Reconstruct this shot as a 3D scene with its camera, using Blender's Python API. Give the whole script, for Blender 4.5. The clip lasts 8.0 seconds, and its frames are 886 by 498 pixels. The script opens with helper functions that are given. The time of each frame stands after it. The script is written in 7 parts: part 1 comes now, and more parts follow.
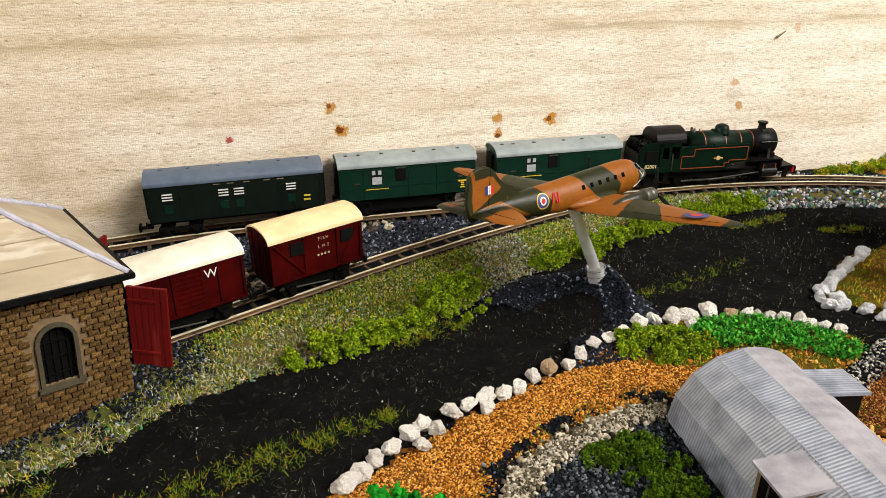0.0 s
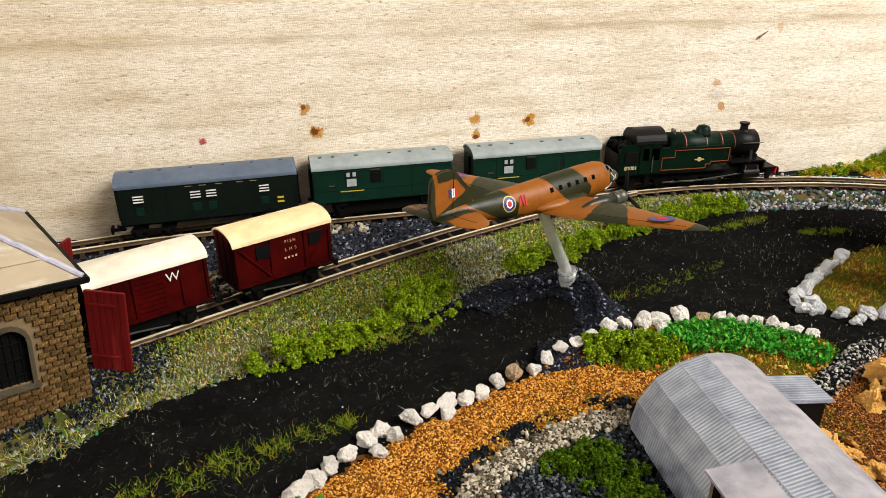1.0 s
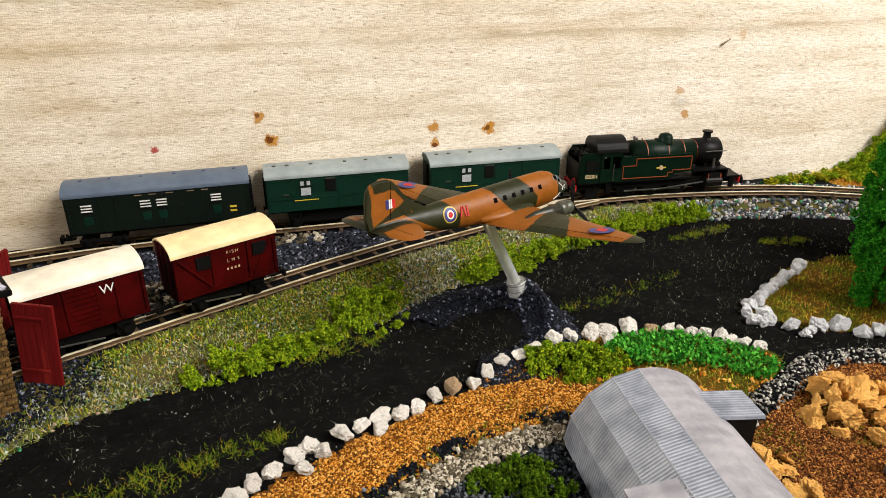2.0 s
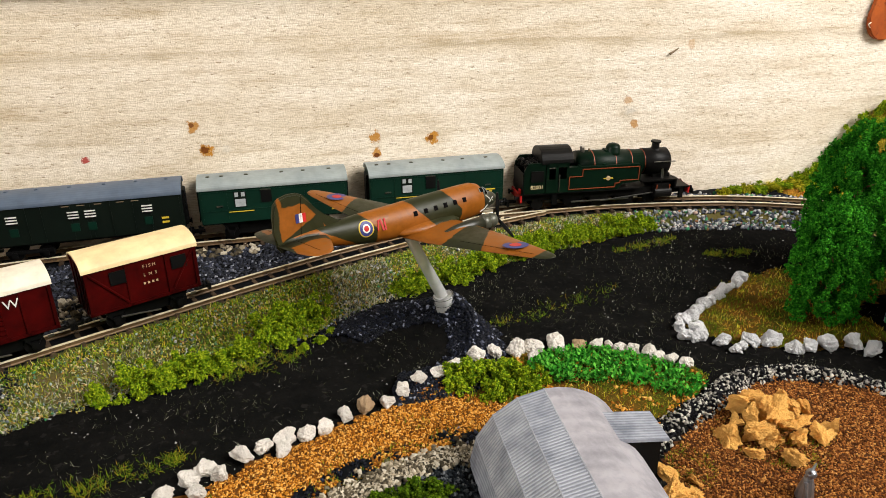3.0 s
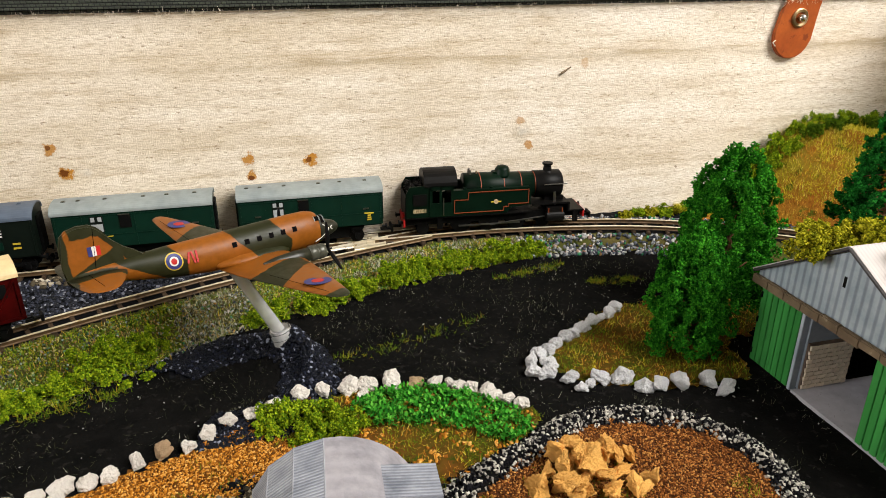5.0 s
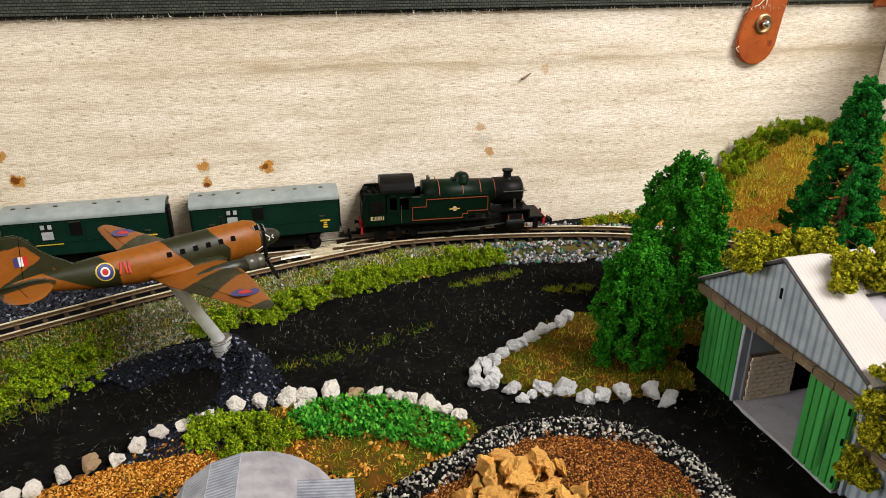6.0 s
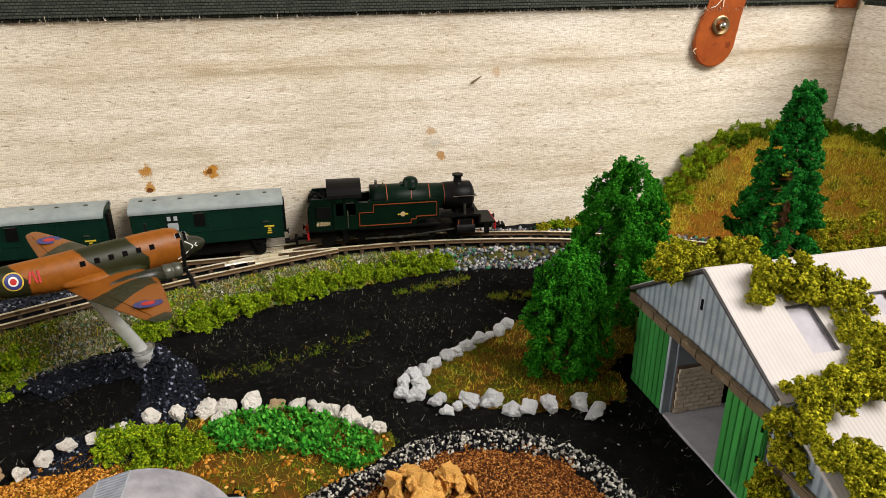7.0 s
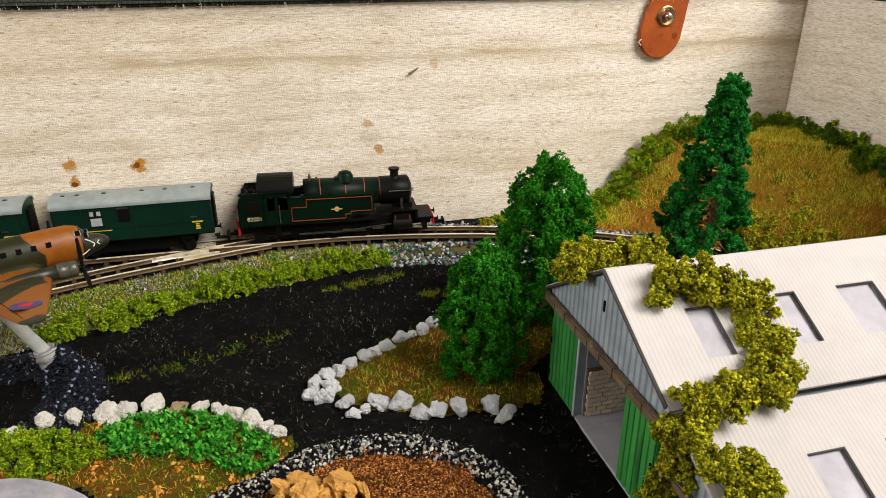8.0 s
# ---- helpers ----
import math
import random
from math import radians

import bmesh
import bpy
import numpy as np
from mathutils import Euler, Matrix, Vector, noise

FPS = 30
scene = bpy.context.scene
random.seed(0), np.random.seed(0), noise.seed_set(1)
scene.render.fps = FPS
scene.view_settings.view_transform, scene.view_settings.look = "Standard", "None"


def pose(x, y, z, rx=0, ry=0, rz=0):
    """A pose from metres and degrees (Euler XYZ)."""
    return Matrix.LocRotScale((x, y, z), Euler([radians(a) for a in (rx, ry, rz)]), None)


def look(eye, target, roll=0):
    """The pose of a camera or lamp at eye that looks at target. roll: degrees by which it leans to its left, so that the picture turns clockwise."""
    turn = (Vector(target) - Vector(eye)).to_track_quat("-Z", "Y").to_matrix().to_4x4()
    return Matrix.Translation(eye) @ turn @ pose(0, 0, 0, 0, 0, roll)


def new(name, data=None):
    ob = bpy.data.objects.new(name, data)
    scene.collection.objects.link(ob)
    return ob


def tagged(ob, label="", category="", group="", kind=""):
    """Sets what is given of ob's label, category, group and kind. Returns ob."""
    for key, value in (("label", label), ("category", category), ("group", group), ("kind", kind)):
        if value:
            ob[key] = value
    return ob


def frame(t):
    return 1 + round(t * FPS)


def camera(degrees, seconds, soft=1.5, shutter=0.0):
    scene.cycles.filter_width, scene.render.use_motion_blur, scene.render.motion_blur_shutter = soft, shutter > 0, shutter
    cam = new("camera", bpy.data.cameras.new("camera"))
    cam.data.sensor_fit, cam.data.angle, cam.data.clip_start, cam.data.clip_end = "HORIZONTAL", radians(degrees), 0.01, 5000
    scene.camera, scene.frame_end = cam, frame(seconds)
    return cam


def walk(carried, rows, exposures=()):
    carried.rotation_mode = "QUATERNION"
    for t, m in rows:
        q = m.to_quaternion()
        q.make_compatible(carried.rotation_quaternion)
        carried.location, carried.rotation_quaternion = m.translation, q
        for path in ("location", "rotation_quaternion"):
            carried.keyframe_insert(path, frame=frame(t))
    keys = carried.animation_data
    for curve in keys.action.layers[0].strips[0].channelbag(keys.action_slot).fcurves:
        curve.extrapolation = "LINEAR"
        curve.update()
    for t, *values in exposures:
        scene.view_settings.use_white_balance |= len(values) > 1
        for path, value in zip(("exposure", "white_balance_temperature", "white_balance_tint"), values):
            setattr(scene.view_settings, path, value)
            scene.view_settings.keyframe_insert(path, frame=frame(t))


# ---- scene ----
cam = camera(64.52, 8.0, soft=0.62)
PATH = [
    (0.0, (0.00798, 0.03744, 0.12380), (0.09104, 0.34967, -0.02572), -0.035),
    (0.5, (0.01170, 0.03737, 0.12358), (0.09397, 0.34959, -0.02638), -0.062),
    (1.0, (0.02034, 0.03708, 0.12386), (0.10150, 0.34967, -0.02592), -0.142),
    (2.5, (0.04970, 0.03577, 0.12470), (0.13297, 0.34937, -0.02178), 0.019),
    (3.0, (0.06341, 0.03543, 0.12486), (0.14770, 0.34939, -0.02027), 0.093),
    (3.5, (0.07667, 0.03466, 0.12544), (0.16189, 0.34920, -0.01788), 0.151),
    (4.0, (0.09025, 0.03480, 0.12598), (0.17472, 0.34996, -0.01640), 0.098),
    (4.5, (0.10731, 0.03472, 0.12582), (0.19102, 0.35077, -0.01503), 0.059),
    (6.0, (0.13779, 0.03246, 0.12739), (0.22112, 0.34949, -0.01148), 0.051),
    (6.5, (0.15223, 0.03096, 0.12814), (0.23409, 0.34853, -0.01036), -0.092),
    (7.0, (0.16289, 0.03146, 0.12803), (0.24409, 0.34899, -0.01094), -0.094),
    (7.5, (0.17981, 0.03123, 0.12786), (0.26152, 0.34739, -0.01394), -0.016),
    (8.0, (0.19015, 0.03156, 0.12766), (0.27240, 0.34680, -0.01583), 0.043),
]
walk(cam, [(t, look(eye, target, roll)) for t, eye, target, roll in PATH],
     [(0.0, 0.0), (1.0, -0.02), (2.5, -0.08), (3.5, -0.12), (4.5, -0.16), (6.0, -0.26), (7.5, -0.38), (8.0, -0.38)])

# ---- world and light: a room with one large window; plan numbers times SC are metres ----
SC = 0.89
PLAN = Matrix.Scale(SC, 4)
world = bpy.data.worlds.new("sky")
world.use_nodes = True
scene.world = world
sky = world.node_tree.nodes.new("ShaderNodeTexSky")
sky.sky_type, sky.sun_disc = "NISHITA", False
sky.sun_elevation, sky.sun_rotation = radians(32), radians(125)
world.node_tree.nodes["Background"].inputs[1].default_value = 0.1
world.node_tree.links.new(sky.outputs[0], world.node_tree.nodes["Background"].inputs[0])
window_light = bpy.data.lights.new("window_light", "AREA")
window_light.shape, window_light.size, window_light.size_y = "RECTANGLE", 0.80, 0.70
window_light.energy, window_light.color = 42, (1.0, 0.968, 0.92)
WINDOW = (0.95, -0.50, 1.02)
new("window_light", window_light).matrix_basis = look(WINDOW, (0.25, 0.28, 0.0))
side_light = bpy.data.lights.new("side_window_light", "AREA")
side_light.shape, side_light.size, side_light.size_y = "RECTANGLE", 0.9, 0.8
side_light.energy, side_light.color = 23, (1.0, 0.97, 0.94)
new("side_window_light", side_light).matrix_basis = look((-1.66, -0.02, 0.72), (0.25, 0.25, 0.0))
scene.view_settings.exposure = 0.0


# ---- materials ----
def base(name, rough=0.8, metal=0.0, spec=0.5):
    m = bpy.data.materials.new(name)
    m.use_nodes = True
    b = m.node_tree.nodes["Principled BSDF"]
    b.inputs["Roughness"].default_value = rough
    b.inputs["Metallic"].default_value = metal
    b.inputs["Specular IOR Level"].default_value = spec
    return m, m.node_tree, b


def node(nt, kind, **values):
    n = nt.nodes.new(kind)
    for k, v in values.items():
        if k in n.inputs:
            n.inputs[k].default_value = v
    return n


def ramp(nt, stops, fac, constant=False):
    n = nt.nodes.new("ShaderNodeValToRGB")
    cr = n.color_ramp
    cr.interpolation = "CONSTANT" if constant else "LINEAR"
    while len(cr.elements) < len(stops):
        cr.elements.new(0.5)
    for e, (p, c) in zip(cr.elements, stops):
        e.position, e.color = p, (*c, 1)
    nt.links.new(fac, n.inputs[0])
    return n.outputs[0]


def mixed(nt, a, b, fac, mode="MIX"):
    n = nt.nodes.new("ShaderNodeMix")
    n.data_type, n.blend_type = "RGBA", mode
    for socket, value in ((n.inputs[6], a), (n.inputs[7], b), (n.inputs[0], fac)):
        if isinstance(value, (int, float)):
            socket.default_value = value
        elif isinstance(value, tuple):
            socket.default_value = (*value, 1)
        else:
            nt.links.new(value, socket)
    return n.outputs[2]


def maths(nt, op, a, b=0.0, clamp=False):
    n = nt.nodes.new("ShaderNodeMath")
    n.operation, n.use_clamp = op, clamp
    for socket, value in zip(n.inputs, (a, b)):
        if isinstance(value, (int, float)):
            socket.default_value = value
        else:
            nt.links.new(value, socket)
    return n.outputs[0]


def coords(nt, scale=(1, 1, 1)):
    tc = nt.nodes.new("ShaderNodeTexCoord")
    mp = nt.nodes.new("ShaderNodeMapping")
    mp.inputs["Scale"].default_value = scale
    nt.links.new(tc.outputs["Object"], mp.inputs[0])
    return mp.outputs[0]


def noise_of(nt, vec, scale, detail=4, rough=0.6):
    n = node(nt, "ShaderNodeTexNoise", Scale=scale, Detail=detail, Roughness=rough)
    nt.links.new(vec, n.inputs["Vector"])
    return n.outputs[0]


def bumped(nt, b, height, strength=0.5, distance=0.0003):
    n = node(nt, "ShaderNodeBump", Strength=strength, Distance=distance)
    nt.links.new(height, n.inputs["Height"])
    nt.links.new(n.outputs[0], b.inputs["Normal"])


def surface(name, c1, c2, scale=300, rough=0.8, metal=0.0, bump=0.4, dist=0.0002, wear=None, spec=0.5, stretch=(1, 1, 1), varied=0.0):
    """Two tones in coarse and fine noise, with fine relief; wear: a third tone in small worn spots; varied: tone per object."""
    m, nt, b = base(name, rough, metal, spec)
    vec = coords(nt, stretch)
    coarse, fine = noise_of(nt, vec, scale * 0.2), noise_of(nt, vec, scale)
    col = mixed(nt, c1, c2, ramp(nt, [(0.35, (0, 0, 0)), (0.65, (1, 1, 1))], coarse))
    col = mixed(nt, col, ramp(nt, [(0.3, (0.72, 0.72, 0.72)), (0.7, (1.2, 1.2, 1.2))], fine), 0.6, "MULTIPLY")
    if wear:
        spots = noise_of(nt, vec, scale * 0.7, 6)
        col = mixed(nt, col, wear, ramp(nt, [(0.58, (0, 0, 0)), (0.64, (1, 1, 1))], spots))
    if varied:
        rnd = nt.nodes.new("ShaderNodeObjectInfo").outputs["Random"]
        shade = maths(nt, "ADD", maths(nt, "MULTIPLY", rnd, varied), 1 - varied / 2)
        grey = nt.nodes.new("ShaderNodeCombineColor")
        for k in range(3):
            nt.links.new(shade, grey.inputs[k])
        col = mixed(nt, col, grey.outputs[0], 1.0, "MULTIPLY")
    nt.links.new(col, b.inputs["Base Color"])
    if bump:
        bumped(nt, b, fine, bump, dist)
    return m


def grains(name, stops, rough=0.9, spec=0.08, fine=1500):
    """Each loose grain or fibre takes a tone of its own."""
    m, nt, b = base(name, rough, 0, spec)
    rnd = nt.nodes.new("ShaderNodeNewGeometry").outputs["Random Per Island"]
    col = ramp(nt, stops, rnd)
    n = noise_of(nt, coords(nt), fine)
    col = mixed(nt, col, ramp(nt, [(0.3, (0.65, 0.65, 0.65)), (0.7, (1.25, 1.25, 1.25))], n), 0.7, "MULTIPLY")
    nt.links.new(col, b.inputs["Base Color"])
    return m


def plain(name, c, rough=0.5, metal=0.0, spec=0.5):
    return surface(name, c, tuple(v * 0.82 for v in c), 500, rough, metal, 0.15, 0.0001, None, spec)


STAINS = [  # x, z, radius, reach, tone
    (0.0422, 0.0598, 0.0046, 0.25, 2), (0.0422, 0.0598, 0.0027, 0.85, 0), (0.0416, 0.0606, 0.0011, 0.8, 1),
    (0.0482, 0.0482, 0.0062, 0.30, 2), (0.0470, 0.0482, 0.0029, 0.95, 0), (0.0466, 0.0484, 0.0020, 0.9, 1),
    (0.0552, 0.0480, 0.0030, 0.45, 4), (0.1270, 0.0490, 0.0050, 0.25, 2), (0.1268, 0.0496, 0.0029, 0.9, 0),
    (0.1274, 0.0412, 0.0023, 0.9, 0), (0.1272, 0.0400, 0.0013, 0.9, 1), (0.1585, 0.0480, 0.0062, 0.3, 2),
    (0.1560, 0.0473, 0.0031, 0.95, 0), (0.1552, 0.0470, 0.0016, 0.8, 1), (-0.0056, 0.0475, 0.0050, 0.25, 4),
    (-0.0056, 0.0475, 0.0017, 0.9, 3), (0.2690, 0.0470, 0.0024, 0.8, 0), (0.2645, 0.0530, 0.0056, 0.4, 2),
    (0.2655, 0.0545, 0.0036, 0.5, 4), (0.2640, 0.0600, 0.0022, 0.6, 0), (0.2100, 0.0540, 0.0050, 0.25, 2),
    (0.0950, 0.0500, 0.0040, 0.25, 2), (-0.0200, 0.0560, 0.0060, 0.3, 2), (-0.0900, 0.0400, 0.0120, 0.4, 2),
    (0.0150, 0.0790, 0.0024, 0.35, 2), (0.3400, 0.0700, 0.0030, 0.3, 2), (0.2980, 0.0880, 0.0022, 0.4, 0),
]


def canvas(name, marks=True):
    """Cream lining cloth: uneven weft threads, dark slubs, dirty streaks, a wavy crease and rust spots."""
    m, nt, b = base(name, 0.92, 0, 0.15)
    vec = coords(nt)
    sep = nt.nodes.new("ShaderNodeSeparateXYZ")
    nt.links.new(vec, sep.inputs[0])
    weft = noise_of(nt, coords(nt, (0.13, 0.13, 1.0)), 1900, 3, 0.6)
    warp = noise_of(nt, coords(nt, (1.0, 1.0, 0.5)), 1700, 2, 0.6)
    streak = noise_of(nt, coords(nt, (0.10, 0.10, 1.0)), 360, 5, 0.7)
    broad = noise_of(nt, coords(nt, (0.4, 0.4, 1.5)), 26, 6, 0.65)
    slub = noise_of(nt, coords(nt, (0.30, 0.30, 1.0)), 900, 3, 0.75)
    col = mixed(nt, (0.92, 0.845, 0.745), (0.74, 0.64, 0.50), ramp(nt, [(0.42, (0, 0, 0)), (0.72, (1, 1, 1))], broad))
    col = mixed(nt, col, ramp(nt, [(0.30, (0.58, 0.47, 0.30)), (0.52, (1, 1, 1))], streak), 0.50, "MULTIPLY")
    col = mixed(nt, col, ramp(nt, [(0.30, (0.30, 0.22, 0.12)), (0.37, (1, 1, 1))], slub), 0.75, "MULTIPLY")
    col = mixed(nt, col, ramp(nt, [(0.28, (0.60, 0.53, 0.42)), (0.55, (1, 1, 1)), (0.75, (1.08, 1.08, 1.08))], weft), 0.85, "MULTIPLY")
    col = mixed(nt, col, ramp(nt, [(0.25, (0.74, 0.70, 0.62)), (0.60, (1, 1, 1))], warp), 0.40, "MULTIPLY")
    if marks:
        # Uneven tint, browner and darker towards the left end (-x).
        left_tint = maths(nt, "ADD", maths(nt, "MULTIPLY", sep.outputs[0], -1.7), maths(nt, "MULTIPLY", broad, 0.9))
        col = mixed(nt, col, (0.80, 0.745, 0.63), maths(nt, "MULTIPLY", maths(nt, "ADD", left_tint, 0.12, True), 0.75), "MULTIPLY")
        swing = maths(nt, "MULTIPLY", maths(nt, "SUBTRACT", noise_of(nt, coords(nt, (1, 0, 0)), 14, 2), 0.5), 0.009)
        fuzz = maths(nt, "MULTIPLY", maths(nt, "SUBTRACT", streak, 0.5), 0.010)
        level = maths(nt, "SUBTRACT", maths(nt, "ADD", maths(nt, "ADD", sep.outputs[2], swing), fuzz), 0.0922)
        fade = ramp(nt, [(0.35, (0, 0, 0)), (0.6, (1, 1, 1))], noise_of(nt, coords(nt, (1, 0, 1)), 18, 3))
        for width, depth, tone in ((0.0075, 0.42, (0.52, 0.40, 0.24)), (0.0020, 0.38, (0.34, 0.25, 0.14))):
            crease = maths(nt, "DIVIDE", maths(nt, "ABSOLUTE", level), width)
            gate = maths(nt, "MULTIPLY", maths(nt, "SUBTRACT", 1.0, crease, True), maths(nt, "ADD", maths(nt, "MULTIPLY", fade, depth), depth * 0.4))
            col = mixed(nt, col, tone, gate)
        edge = maths(nt, "SUBTRACT", noise_of(nt, vec, 330, 5, 0.75), 0.5)
        tones = [(0.44, 0.185, 0.010), (0.11, 0.026, 0.004), (0.42, 0.33, 0.20), (0.35, 0.014, 0.008), (0.62, 0.58, 0.52)]
        for x, z, r, reach, tone in STAINS:
            dx = maths(nt, "SUBTRACT", sep.outputs[0], x)
            dz = maths(nt, "SUBTRACT", sep.outputs[2], z)
            far = maths(nt, "SQRT", maths(nt, "ADD", maths(nt, "MULTIPLY", dx, dx), maths(nt, "MULTIPLY", dz, dz)))
            far = maths(nt, "ADD", maths(nt, "DIVIDE", far, r * 1.05), maths(nt, "MULTIPLY", edge, 2.8))
            soft = 0.25 if tone in (0, 1, 3) else 0.8
            cover_ = maths(nt, "DIVIDE", maths(nt, "SUBTRACT", 1.0, far), soft, True)
            col = mixed(nt, col, tones[tone], maths(nt, "MULTIPLY", cover_, reach))
    nt.links.new(col, b.inputs["Base Color"])
    height = maths(nt, "ADD", maths(nt, "ADD", weft, maths(nt, "MULTIPLY", warp, 0.9)), maths(nt, "ADD", slub, streak))
    bumped(nt, b, height, 0.5, 0.0004)
    return m


def webbing(name):
    """Black-green woven tape in small blocks."""
    m, nt, b = base(name, 0.7, 0, 0.4)
    bk = node(nt, "ShaderNodeTexBrick", Scale=1.0)
    bk.inputs["Brick Width"].default_value, bk.inputs["Row Height"].default_value = 0.0022, 0.0013
    bk.inputs["Mortar Size"].default_value, bk.inputs["Mortar Smooth"].default_value = 0.0003, 0.8
    bk.inputs["Color1"].default_value, bk.inputs["Color2"].default_value = (0.055, 0.065, 0.045, 1), (0.03, 0.036, 0.027, 1)
    bk.inputs["Mortar"].default_value = (0.006, 0.007, 0.005, 1)
    tc = nt.nodes.new("ShaderNodeTexCoord")
    sep = nt.nodes.new("ShaderNodeSeparateXYZ")
    com = nt.nodes.new("ShaderNodeCombineXYZ")
    nt.links.new(tc.outputs["Object"], sep.inputs[0])
    nt.links.new(maths(nt, "ADD", sep.outputs[0], sep.outputs[1]), com.inputs[0])
    nt.links.new(sep.outputs[2], com.inputs[1])
    nt.links.new(com.outputs[0], bk.inputs["Vector"])
    n = noise_of(nt, coords(nt), 250)
    nt.links.new(mixed(nt, bk.outputs[0], ramp(nt, [(0.3, (0.5, 0.5, 0.5)), (0.7, (1.3, 1.3, 1.3))], n), 0.8, "MULTIPLY"), b.inputs["Base Color"])
    bumped(nt, b, maths(nt, "SUBTRACT", 1.0, bk.outputs[1]), 0.8, 0.0006)
    return m


def corrugated(name, c1, c2, pitch, axis, rough=0.6, stain=0.5, relief=0.5):
    """Printed card with fine corrugation lines across the given axis."""
    m, nt, b = base(name, rough, 0, 0.35)
    vec = coords(nt)
    sep = nt.nodes.new("ShaderNodeSeparateXYZ")
    nt.links.new(vec, sep.inputs[0])
    wave = maths(nt, "SINE", maths(nt, "MULTIPLY", sep.outputs[axis], 2 * math.pi / pitch))
    blotch = noise_of(nt, vec, 110, 5, 0.65)
    col = mixed(nt, c1, c2, ramp(nt, [(0.40, (0, 0, 0)), (0.66, (1, 1, 1))], blotch))
    line = maths(nt, "ADD", maths(nt, "MULTIPLY", wave, 0.5), 0.5)
    col = mixed(nt, col, ramp(nt, [(0.05, (1 - stain, 1 - stain, 1 - stain * 0.9)), (0.55, (1, 1, 1))], line), 0.9, "MULTIPLY")
    nt.links.new(col, b.inputs["Base Color"])
    bumped(nt, b, line, relief, 0.0003)
    return m


def camouflage(name, patches, sway=0.0030):
    """Brown paint with dark green patches; each patch lies inside its list of planes (nx, ny, nz, d)."""
    m, nt, b = base(name, 0.42, 0, 0.28)
    vec = coords(nt)
    sep = nt.nodes.new("ShaderNodeSeparateXYZ")
    nt.links.new(vec, sep.inputs[0])
    edge = maths(nt, "MULTIPLY", maths(nt, "SUBTRACT", noise_of(nt, vec, 210, 3), 0.5), sway * 2)
    dark = None
    for planes in patches:
        depth = None
        for nx, ny, nz, d in planes:
            v = None
            for k, c in enumerate((nx, ny, nz)):
                if c:
                    q = maths(nt, "MULTIPLY", sep.outputs[k], c)
                    v = q if v is None else maths(nt, "ADD", v, q)
            v = maths(nt, "ADD", v, d)
            depth = v if depth is None else maths(nt, "MINIMUM", depth, v)
        dark = depth if dark is None else maths(nt, "MAXIMUM", dark, depth)
    gate = maths(nt, "MULTIPLY", maths(nt, "ADD", maths(nt, "ADD", dark, edge), 0.0002), 2600.0, True)
    col = mixed(nt, (0.245, 0.075, 0.006), (0.020, 0.021, 0.006), gate)
    worn = noise_of(nt, vec, 420, 5, 0.7)
    col = mixed(nt, col, ramp(nt, [(0.3, (0.70, 0.70, 0.70)), (0.7, (1.18, 1.18, 1.18))], worn), 0.7, "MULTIPLY")
    nt.links.new(col, b.inputs["Base Color"])
    nt.links.new(ramp(nt, [(0.3, (0.34, 0.34, 0.34)), (0.7, (0.55, 0.55, 0.55))], worn), b.inputs["Roughness"])
    bumped(nt, b, noise_of(nt, vec, 900), 0.08, 0.0001)
    return m


def glass(name, tint=(1, 1, 1), rough=0.05):
    m, nt, b = base(name, rough)
    b.inputs["Base Color"].default_value = (*tint, 1)
    b.inputs["Transmission Weight"].default_value = 1.0
    b.inputs["IOR"].default_value = 1.47
    return m


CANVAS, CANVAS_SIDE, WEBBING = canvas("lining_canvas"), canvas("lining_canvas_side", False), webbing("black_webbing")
LEATHER = surface("tan_leather", (0.40, 0.090, 0.013), (0.30, 0.058, 0.009), 260, 0.45, 0, 0.3, 0.0002, (0.20, 0.036, 0.007), 0.3)
PLASTER = surface("room_plaster", (0.72, 0.70, 0.66), (0.66, 0.64, 0.60), 8, 0.9, 0, 0.2, 0.002)
TABLE = surface("table_wood", (0.22, 0.12, 0.06), (0.15, 0.08, 0.04), 30, 0.5, 0, 0.2, 0.001, stretch=(0.1, 1, 1))
BLACK_GROUND = surface("black_painted_ground", (0.0050, 0.0050, 0.0047), (0.0080, 0.0076, 0.0070), 420, 0.95, 0, 0.9, 0.0006, (0.014, 0.013, 0.012), 0.0)
EARTH = surface("olive_earth", (0.062, 0.070, 0.014), (0.105, 0.080, 0.028), 300, 0.95, 0, 0.8, 0.0006, (0.02, 0.03, 0.006), 0.1)
ORANGE_EARTH = surface("orange_earth", (0.17, 0.066, 0.012), (0.09, 0.036, 0.008), 380, 0.95, 0, 0.8, 0.0005, None, 0.1)
BROWN_EARTH = surface("brown_earth", (0.050, 0.018, 0.006), (0.075, 0.028, 0.009), 380, 0.95, 0, 0.8, 0.0005, None, 0.1)
MOSS_EARTH = surface("moss_earth", (0.060, 0.052, 0.006), (0.125, 0.052, 0.009), 300, 0.95, 0, 0.8, 0.0005, (0.036, 0.055, 0.005), 0.05)
DARK_EARTH = surface("dark_slate_earth", (0.004, 0.0044, 0.0052), (0.007, 0.0076, 0.009), 380, 0.8, 0, 0.9, 0.0005, None, 0.05)
HILL_EARTH = surface("golden_earth", (0.24, 0.185, 0.018), (0.28, 0.100, 0.014), 160, 0.95, 0, 0.8, 0.0006, (0.08, 0.09, 0.008), 0.05)
RAIL = surface("rusty_rail_side", (0.15, 0.088, 0.036), (0.085, 0.048, 0.020), 260, 0.5, 0.3, 0.2, 0.0001, (0.05, 0.028, 0.014))
